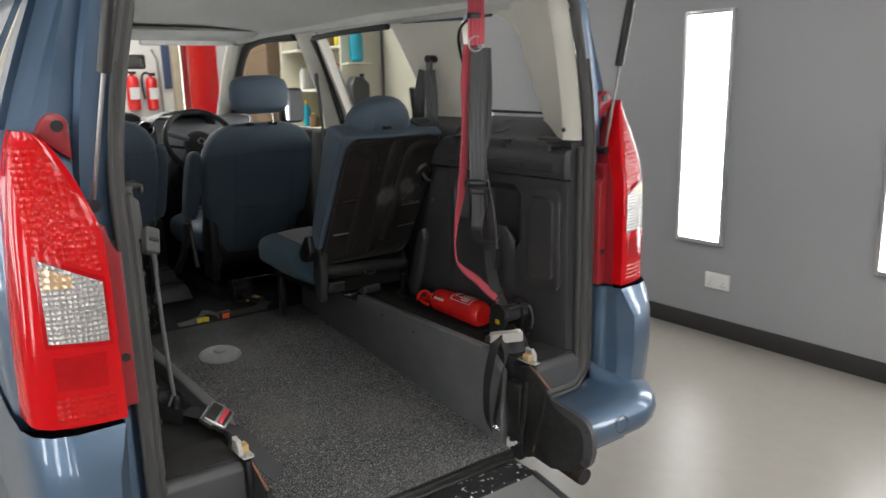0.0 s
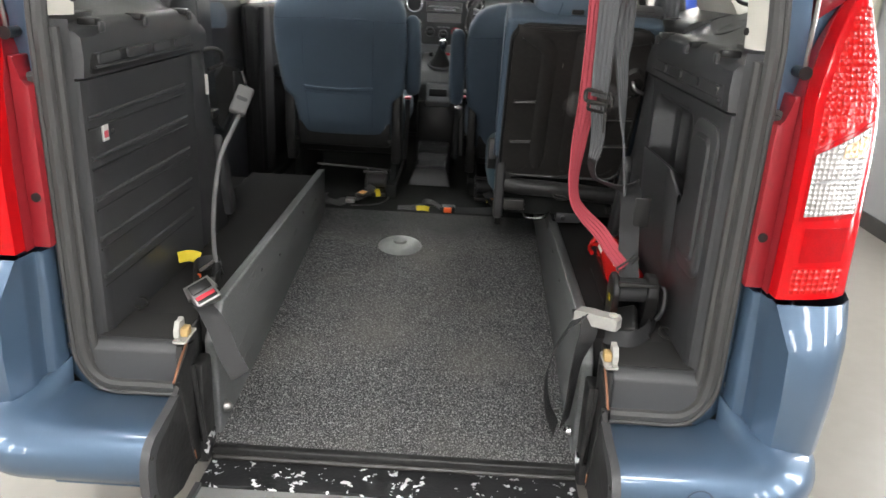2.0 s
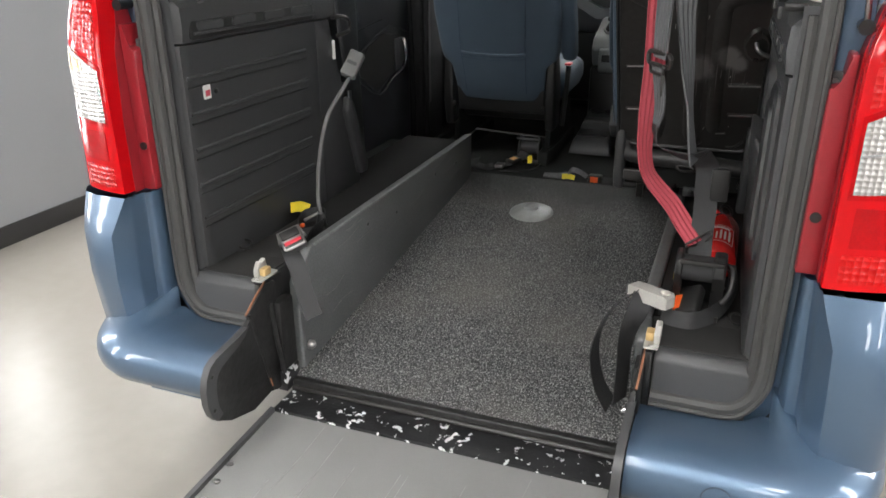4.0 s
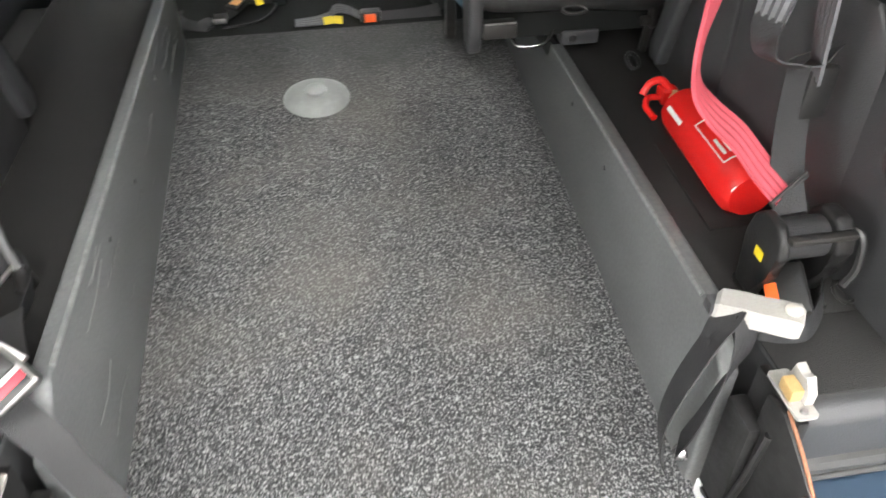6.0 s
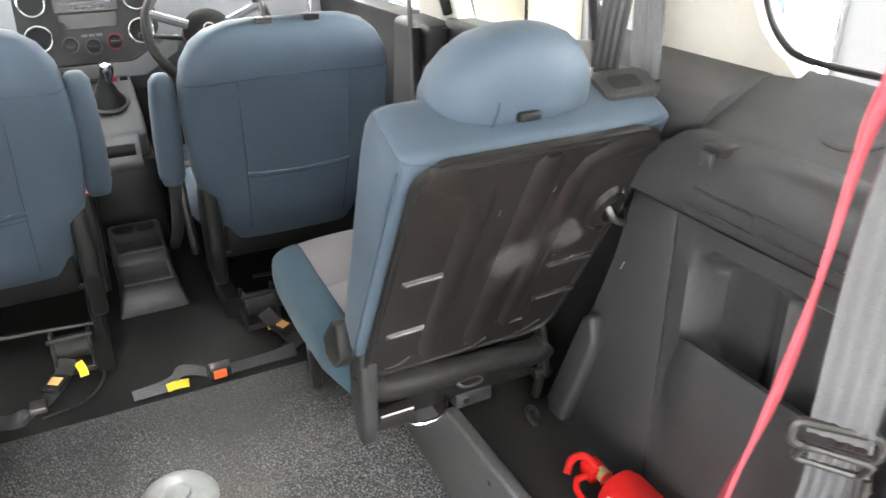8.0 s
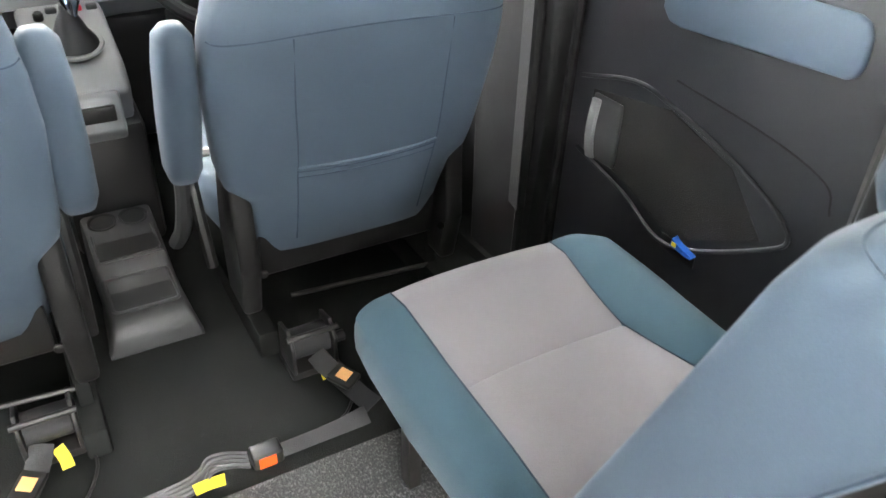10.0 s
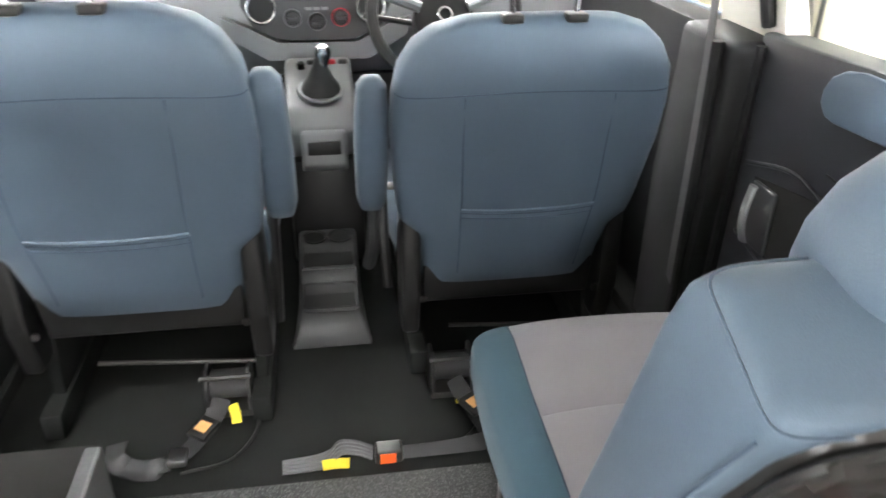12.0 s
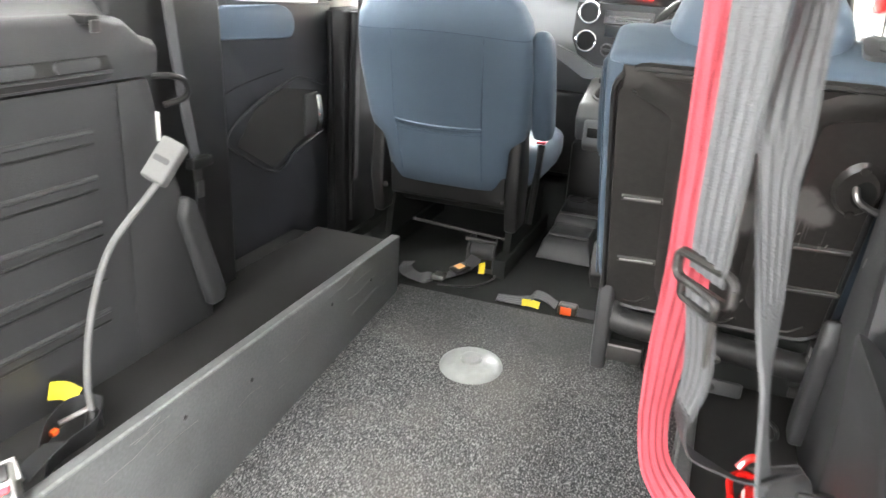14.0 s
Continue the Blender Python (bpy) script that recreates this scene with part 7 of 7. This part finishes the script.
wc_ = thing("belt_clamp", (0.43, 0.03, 0.68), "off-white plastic and steel belt clamp on black webbing", "clamp")
bm = loft([[Vector((0.386, 0.058, 0.684)).lerp(Vector((0.470, 0.004, 0.690)), f) + Vector((0.55, 0.83, 0)) * a + Vector((0, 0, b)) for a, b in ((-w, -0.012), (w, -0.012), (w, h), (-w, h))] for f, w, h in ((0.0, 0.011, 0.010), (0.05, 0.015, 0.016), (0.35, 0.016, 0.017), (0.40, 0.016, 0.0165), (0.55, 0.016, 0.0155), (0.60, 0.016, 0.016), (0.93, 0.017, 0.016), (1.0, 0.013, 0.010))])
part("body", bm, OFFWHITE, wc_)
part("rivet", lathe([(0.010, 0), (0.010, 0.003), (0.005, 0.005)], (0.458, 0.012, 0.706), (0, 0, 1), 14), CREAM, wc_)
part("grip", box((0.376, 0.048, 0.676), (0.392, 0.068, 0.694), 0.003), GREYTRIM, wc_)
part("webbing", flat([(0.400, 0.040, 0.690), (0.366, 0.016, 0.668), (0.338, 0.004, 0.615), (0.328, 0.006, 0.55), (0.340, 0.02, 0.47), (0.366, 0.038, 0.405)], [(0.5, 0.85, 0.1), (0.3, 0.95, 0), (0.2, 0.98, 0), (0.25, 0.95, 0), (0.3, 0.95, 0), (0.4, 0.9, 0)], 0.044), BLACKSTRAP, wc_, "black webbing loop")
part("webbing", flat([(0.415, 0.030, 0.688), (0.408, 0.010, 0.66), (0.398, 0.0, 0.63), (0.390, 0.005, 0.58), (0.388, 0.02, 0.50), (0.385, 0.04, 0.42)], [(0.8, 0.5, 0.2), (0.85, 0.5, 0), (0.8, 0.6, 0), (0.6, 0.8, 0), (0.5, 0.85, 0), (0.5, 0.85, 0)], 0.044), BLACKSTRAP, wc_)
part("anchor_bolt", lathe([(0.013, 0), (0.013, 0.008), (0.009, 0.014), (0.004, 0.018)], (0.402, 0.045, 0.395), (-1, 0, 0), 12), CHROME, wc_, "bright steel anchor bolt")

for s, x in ((1, 0.446), (-1, -0.446)):
    lb = thing("door_latch", (x, -0.045, 0.628), "off-white latch bracket with a tan catch on the ledge end", "latch", "ledge latches")
    part("base", prism(rounded(x - 0.013, x + 0.015, -0.085, -0.012, 0.005), "z", 0.6285, 0.6325), OFFWHITE, lb)
    part("upright", prism([(-0.068, 0.632), (-0.068, 0.650), (-0.055, 0.668), (-0.045, 0.660), (-0.032, 0.668), (-0.024, 0.632)], "x", x + s * 0.004, x + s * 0.016, 0.002), OFFWHITE, lb)
    part("catch", box((x - s * 0.012, -0.062, 0.633), (x + s * 0.004, -0.035, 0.652), 0.003), TAN, lb, "tan plastic catch")
    part("screw", lathe([(0.005, 0), (0.004, 0.003)], (x, -0.076, 0.6325), n=10), STEEL, lb)

# left-hand lap belt with its stalk
ls = thing("buckle_stalk", (-0.50, 0.31, 0.615), "grey sleeved stalk with a grey buckle standing from the ledge", "buckle stalk")
part("sleeve", tube(curve([(-0.486, 0.296, 0.645), (-0.491, 0.298, 0.72), (-0.490, 0.318, 0.82), (-0.482, 0.360, 0.92), (-0.463, 0.428, 0.99), (-0.459, 0.452, 1.010)], 6), 0.0058, 10), STALKGREY, ls, "grey cable sleeve")
q = Matrix.Translation((-0.457, 0.472, 1.043)) @ Euler((radians(-32), radians(22), radians(10))).to_matrix().to_4x4()
bm = box((-0.021, -0.015, -0.038), (0.021, 0.015, 0.038), 0.006, 3)
bmesh.ops.transform(bm, matrix=q, verts=bm.verts)
hd = part("buckle_head", bm, STALKGREY, ls, "grey plastic buckle head")
bm = prism(rounded(-0.014, 0.014, -0.006, 0.004, 0.003), "y", -0.0185, -0.0165)
bmesh.ops.transform(bm, matrix=q, verts=bm.verts)
part("slot", bm, GREYTRIM, hd)
part("collar", tube([(-0.486, 0.296, 0.632), (-0.486, 0.296, 0.665)], [0.016, 0.009], 12), BLACK, ls)
part("webbing_wrap", flat([(-0.455, 0.17, 0.640), (-0.475, 0.22, 0.636), (-0.475, 0.29, 0.640), (-0.50, 0.325, 0.650), (-0.535, 0.30, 0.650), (-0.53, 0.25, 0.645), (-0.50, 0.20, 0.640)], [(0.3, -0.2, 0.9), (0.3, -0.1, 0.9), (0.2, 0, 1), (0, 0.2, 1), (0, 0.1, 1), (0.1, -0.1, 1), (0.3, -0.2, 0.9)], 0.040), BLACKSTRAP, ls, "black webbing wrapped round the stalk foot")
part("metal_tip", tube([(-0.515, 0.255, 0.655), (-0.49, 0.30, 0.668)], 0.004, 8), STEEL, ls)
part("yellow_tag", strap([(-0.535, 0.315, 0.665), (-0.560, 0.312, 0.671), (-0.587, 0.305, 0.666)], (0.0, 0.6, 0.8), 0.030, 0.001, 4, 1), YELLOW, ls, "yellow fabric tag")
part("orange_stitch", box((-0.520, 0.238, 0.640), (-0.510, 0.250, 0.650), 0.002), ORANGE, ls)
lw = thing("lap_belt", (-0.43, 0.08, 0.65), "black lap belt with a silver red-button buckle hanging over the board", "seat belt")
q = Matrix.Translation((-0.449, 0.088, 0.668)) @ Euler((radians(38), radians(-6), radians(20))).to_matrix().to_4x4() @ Matrix.Rotation(radians(24), 4, "Z")


def placed(bm):
    bmesh.ops.transform(bm, matrix=q, verts=bm.verts)
    return bm


bk_ = part("buckle", placed(box((-0.030, -0.030, -0.012), (0.030, 0.030, 0.012), 0.006, 3)), STEEL, lw, "silver buckle with a red button")
part("slot", placed(box((-0.024, -0.025, 0.0105), (0.024, -0.006, 0.0128), 0.001)), BLACK, bk_)
part("button", placed(box((-0.022, -0.017, 0.011), (0.022, -0.007, 0.0145), 0.001)), REDBUTTON, bk_)
part("cover", placed(box((-0.024, 0.000, 0.010), (0.024, 0.026, 0.016), 0.003)), BLACK, bk_)
part("shoulder", placed(prism([(-0.036, 0.0), (-0.03, 0.034), (0.03, 0.034), (0.036, 0.0), (0.03, 0.0), (0.024, 0.028), (-0.024, 0.028), (-0.03, 0.0)], "z", -0.006, 0.006)), STEEL, bk_)
part("strap", flat([(-0.448, 0.115, 0.66), (-0.470, 0.17, 0.655), (-0.485, 0.22, 0.65)], (0.85, 0.3, 0.2), 0.04), BLACKSTRAP, lw)
part("hanging_strap", flat([(-0.446, 0.068, 0.652), (-0.426, 0.048, 0.642), (-0.402, 0.034, 0.612), (-0.374, 0.012, 0.562), (-0.342, -0.010, 0.520)], [(0.75, 0.45, -0.1), (0.75, 0.5, -0.15), (0.8, 0.45, 0.3), (0.85, 0.35, 0.35), (0.88, 0.3, 0.35)], 0.044), BLACKSTRAP, lw, "folded black webbing end")
part("anchor_bolt", lathe([(0.013, 0), (0.013, 0.008), (0.009, 0.014), (0.004, 0.018)], (-0.403, 0.055, 0.40), (1, 0, 0), 12), STEEL, lw, "bright steel anchor bolt")

fe = thing("fire_extinguisher", (0.53, 0.42, 0.625), "small red fire extinguisher lying on the ledge", "fire extinguisher")
p0, p1 = Vector((0.542, 0.268, 0.673)), Vector((0.545, 0.560, 0.673))
ax_ = (p1 - p0).normalized()
part("cylinder", lathe([(0.012, 0.0), (0.034, 0.003), (0.044, 0.016), (0.046, 0.03), (0.046, 0.235), (0.042, 0.255), (0.024, 0.272), (0.015, 0.278), (0.015, 0.285)], p0, ax_, 32), REDPAINT, fe, "red gloss cylinder", )
part("neck", tube([p0 + ax_ * 0.283, p0 + ax_ * 0.305], 0.012, 14), TAN, fe, "brass neck")
part("valve", box((0.522, 0.566, 0.658), (0.555, 0.60, 0.684), 0.004), REDPAINT, fe)
part("handle", tube(curve([(0.540, 0.575, 0.680), (0.532, 0.600, 0.690), (0.515, 0.612, 0.680), (0.500, 0.604, 0.662)], 5), [0.007] * 16, 8), REDPAINT, fe, "red squeeze handle")
part("lever", tube(curve([(0.525, 0.58, 0.668), (0.500, 0.575, 0.672), (0.488, 0.555, 0.668), (0.490, 0.52, 0.665)], 5), 0.006, 8), REDPAINT, fe)
def on_cylinder(name, v0, v1, a0, a1, lift, material, label=""):
    """A printed patch that wraps the cylinder."""
    bm = loft([[p0 + ax_ * v + Vector((-math.sin(a), 0, math.cos(a))) * (0.0462 + lift) for a in [radians(a0 + (a1 - a0) * k / 5) for k in range(6)]] for v in (v0, (v0 + v1) / 2, v1)], False, False)
    part(name, bm, material, fe, label)


for v0, v1, a0, a1 in ((0.045, 0.048, -42, 44), (0.150, 0.153, -42, 44), (0.045, 0.153, -44, -42), (0.045, 0.153, 42, 44)):
    on_cylinder("label_frame", v0, v1, a0, a1, 0.0004, WHITE, "white label outline")
for v0, v1, a0, a1 in ((0.060, 0.125, -34, -27), (0.060, 0.115, -20, -14), (0.060, 0.120, -8, -2), (0.060, 0.105, 4, 9), (0.060, 0.118, 16, 22), (0.130, 0.143, -30, 20), (0.060, 0.10, 28, 34)):
    on_cylinder("label_bar", v0, v1, a0, a1, 0.0004, WHITE, "white printed bar")
on_cylinder("label_bar", 0.18, 0.235, 58, 68, 0.0004, WHITE, "white printed bar")
part("cradle", prism([(0.485, 0.262), (0.578, 0.262), (0.582, 0.50), (0.49, 0.50)], "z", 0.6225, 0.6265), LEDGECARPET, fe, "black bracket tray")
part("cradle_clip", tube(curve([(0.575, 0.33, 0.626), (0.585, 0.33, 0.67), (0.565, 0.33, 0.703)], 5), 0.004, 8), BLACK, fe)
solid("lashing_ring", ring((0.555, 0.790, 0.632), (0.5, -0.5, 0.7), 0.018, 0.0045, 20, 8), BLACK, "black lashing ring on the ledge", "ring")

# floor tie-downs by the front seats
def tie_down(x, s, label):
    t = thing("tie_down_reel", (x, 1.61, 0.497), label, "tie-down", "floor tie-down reels")
    part("base", box((x - 0.045, 1.585, 0.4975), (x + 0.045, 1.665, 0.515), 0.004), DARKSTEEL, t)
    for k in (-0.045, 0.038):
        part("cheek", prism([(1.575, 0.52), (1.575, 0.58), (1.60, 0.612), (1.65, 0.60), (1.66, 0.515)], "x", x + k, x + k + 0.008, 0.003), BLACK, t)
    part("spool", tube([(x - 0.036, 1.618, 0.562), (x + 0.037, 1.618, 0.562)], 0.030, 18), BLACKSTRAP, t, "wound black webbing")
    part("bar", tube([(x - 0.05, 1.582, 0.604), (x + 0.05, 1.582, 0.604)], 0.006, 8), BLACK, t)
    part("release_knob", tube([(x + 0.045, 1.62, 0.545), (x + 0.075, 1.62, 0.545)], 0.011, 12), BLACK, t)
    if s < 0:
        path = [(x - 0.015, 1.592, 0.545), (x - 0.025, 1.57, 0.53), (x - 0.045, 1.53, 0.516), (x - 0.085, 1.47, 0.508), (x - 0.14, 1.44, 0.508), (x - 0.18, 1.455, 0.512)]
    else:
        path = [(x + 0.005, 1.592, 0.545), (x + 0.015, 1.57, 0.53), (x + 0.035, 1.53, 0.516), (x + 0.05, 1.48, 0.510), (x + 0.062, 1.45, 0.508)]
    part("webbing", flat(path, (0.85, 0.5 * s * -1, 0.1), 0.038), BLACKSTRAP, t, "black webbing lying on the floor")
    c = Vector(path[2])
    bm = box((-0.022, -0.026, 0.002), (0.022, 0.026, 0.014), 0.004)
    bmesh.ops.transform(bm, matrix=pose(*c, 10, 0, -35 if s < 0 else 35), verts=bm.verts)
    bk = part("hook_block", bm, BLACK, t)
    bm = box((-0.013, -0.012, 0.0142), (0.013, 0.012, 0.016))
    bmesh.ops.transform(bm, matrix=pose(*c, 10, 0, -35 if s < 0 else 35), verts=bm.verts)
    part("label", bm, PEACH, bk, "orange label")
    if s < 0:
        part("end_clip", box((x - 0.105, 1.445, 0.505), (x - 0.07, 1.485, 0.522), 0.004), STEEL, t, "steel end clip")
        part("loose_tail", flat([(x - 0.10, 1.46, 0.506), (x - 0.16, 1.455, 0.503), (x - 0.20, 1.47, 0.515), (x - 0.205, 1.51, 0.522)], [(0.2, 0.9, 0.1), (0.2, 0.9, 0.2), (0.6, 0.5, 0.3), (0.8, 0.3, 0.2)], 0.04), BLACKSTRAP, t)
    part("yellow_tag", strap([(x + 0.005, 1.588, 0.53), (x + 0.012, 1.568, 0.520), (x + 0.014, 1.555, 0.508)], (0.9, 0, 0.2), 0.020, 0.001, 4, 1), YELLOW, t, "yellow fabric tag")
    t.location = Vector((x, 1.606, 0.4845))
    part("cable", tube(curve([(x + 0.045, 1.61, 0.51), (x + 0.055, 1.54, 0.503), (x + 0.01, 1.46, 0.501), (x - 0.08, 1.435, 0.501)], 5), 0.003, 6), BLACK, t)


tie_down(-0.238, -1, "black floor tie-down reel with webbing lying loose")
tie_down(0.220, 1, "black floor tie-down reel beside the driver's seat")
ms = thing("loose_belt", (0.02, 1.44, 0.50), "loose lap belt with an orange-button buckle on the floor", "seat belt")
part("webbing", flat([(0.26, 1.455, 0.528), (0.20, 1.45, 0.522), (0.13, 1.448, 0.520), (0.09, 1.448, 0.520)], (0.0, 0.6, 0.8), 0.034), BLACKSTRAP, ms)
bk = part("buckle", box((0.045, 1.435, 0.506), (0.098, 1.472, 0.540), 0.006, 3), BLACK, ms, "black buckle with an orange button")
part("button", box((0.054, 1.4335, 0.514), (0.084, 1.4355, 0.537), 0.001), ORANGE, bk)
part("grey_webbing", strap([(0.04, 1.45, 0.53), (0.01, 1.448, 0.548), (-0.02, 1.448, 0.552), (-0.04, 1.446, 0.532), (-0.07, 1.442, 0.526), (-0.13, 1.440, 0.524)], [(0, 0.9, 0.3), (0, 0.9, 0.3), (0.1, 0.8, 0.4), (0.3, 0.6, 0.6), (0.1, 0.8, 0.4), (0, 0.9, 0.2)], 0.030), GREYSTRAP, ms, "grey webbing")
part("yellow_tag", strap([(-0.005, 1.432, 0.527), (-0.03, 1.430, 0.531), (-0.055, 1.431, 0.528)], (0, 0.35, 0.9), 0.020, 0.001, 4, 1), YELLOW, ms, "yellow fabric tag")

ms.location = Vector((0.02, 1.414, 0.470))

# pillar belts
for s in (1, -1):
    pb = thing("pillar_belt", (s * 0.66, 0.74, 1.3), "grey seat belt hanging from a pillar ring", "seat belt", "pillar belts")
    part("ring", ring((s * 0.668, 0.725, 1.500), (s * 0.9, -0.4, 0), 0.026, 0.007, 24, 8), STALKGREY, pb, "grey plastic belt ring")
    part("bolt", tube([(s * 0.692, 0.72, 1.525), (s * 0.650, 0.712, 1.525)], 0.014, 14), BLACK, pb)
    if s > 0:
        part("webbing", strap([(s * 0.664, 0.72, 1.485), (s * 0.663, 0.708, 1.40), (s * 0.660, 0.70, 1.29)], (0.8, -0.6, 0), 0.044), GREYSTRAP, pb, "grey webbing")
        part("webbing", strap([(s * 0.658, 0.74, 1.485), (s * 0.652, 0.765, 1.40), (s * 0.648, 0.78, 1.29)], (0.8, -0.6, 0), 0.044), GREYSTRAP, pb)
    else:
        part("webbing", strap([(s * 0.664, 0.72, 1.485), (s * 0.652, 0.735, 1.28), (s * 0.650, 0.758, 1.11), (s * 0.648, 0.79, 0.95)], (0.3 * s, 0.9, 0), 0.046), GREYSTRAP, pb, "grey webbing")
        part("webbing_lower", flat([(s * 0.648, 0.79, 0.95), (s * 0.648, 0.798, 0.85), (s * 0.648, 0.80, 0.70)], (0.3 * s, 0.9, 0), 0.046), BLACKSTRAP, pb)
        part("stop_guide", box((s * 0.655, 0.76, 0.935), (s * 0.630, 0.825, 0.958), 0.005), BLACK, pb)
        part("tongue", box((s * 0.644, 0.782, 0.868), (s * 0.638, 0.802, 0.905), 0.003), STEEL, pb)
    fb = thing("front_belt", (s * 0.70, 1.68, 1.3), "dark front seat belt on the door pillar", "seat belt", "front belts")
    part("ring", ring((s * 0.690, 1.66, 1.46), (s * 0.9, -0.4, 0), 0.024, 0.008, 20, 8), STALKGREY, fb)
    part("webbing", flat([(s * 0.693, 1.66, 1.445), (s * 0.70, 1.655, 1.34), (s * 0.704, 1.65, 1.15), (s * 0.704, 1.65, 0.70)], (0.2 * s, 0.95, 0), 0.046), BLACKSTRAP, fb, "black webbing")

# scuffs and crumbs
random.seed(21)
for k in range(18):
    y = random.uniform(0.15, 1.3)
    z = random.uniform(fz(y) + 0.05, 0.64)
    L = random.uniform(0.02, 0.16)
    x = -0.4032
    part("scuff_mark", tube([(x, y, z), (x, y + L * 0.5, z + L * random.uniform(-0.03, 0.12)), (x, y + L, z + L * random.uniform(0.0, 0.2))], 0.0006, 5), RIVETGREY, left_board, "pale scuff")
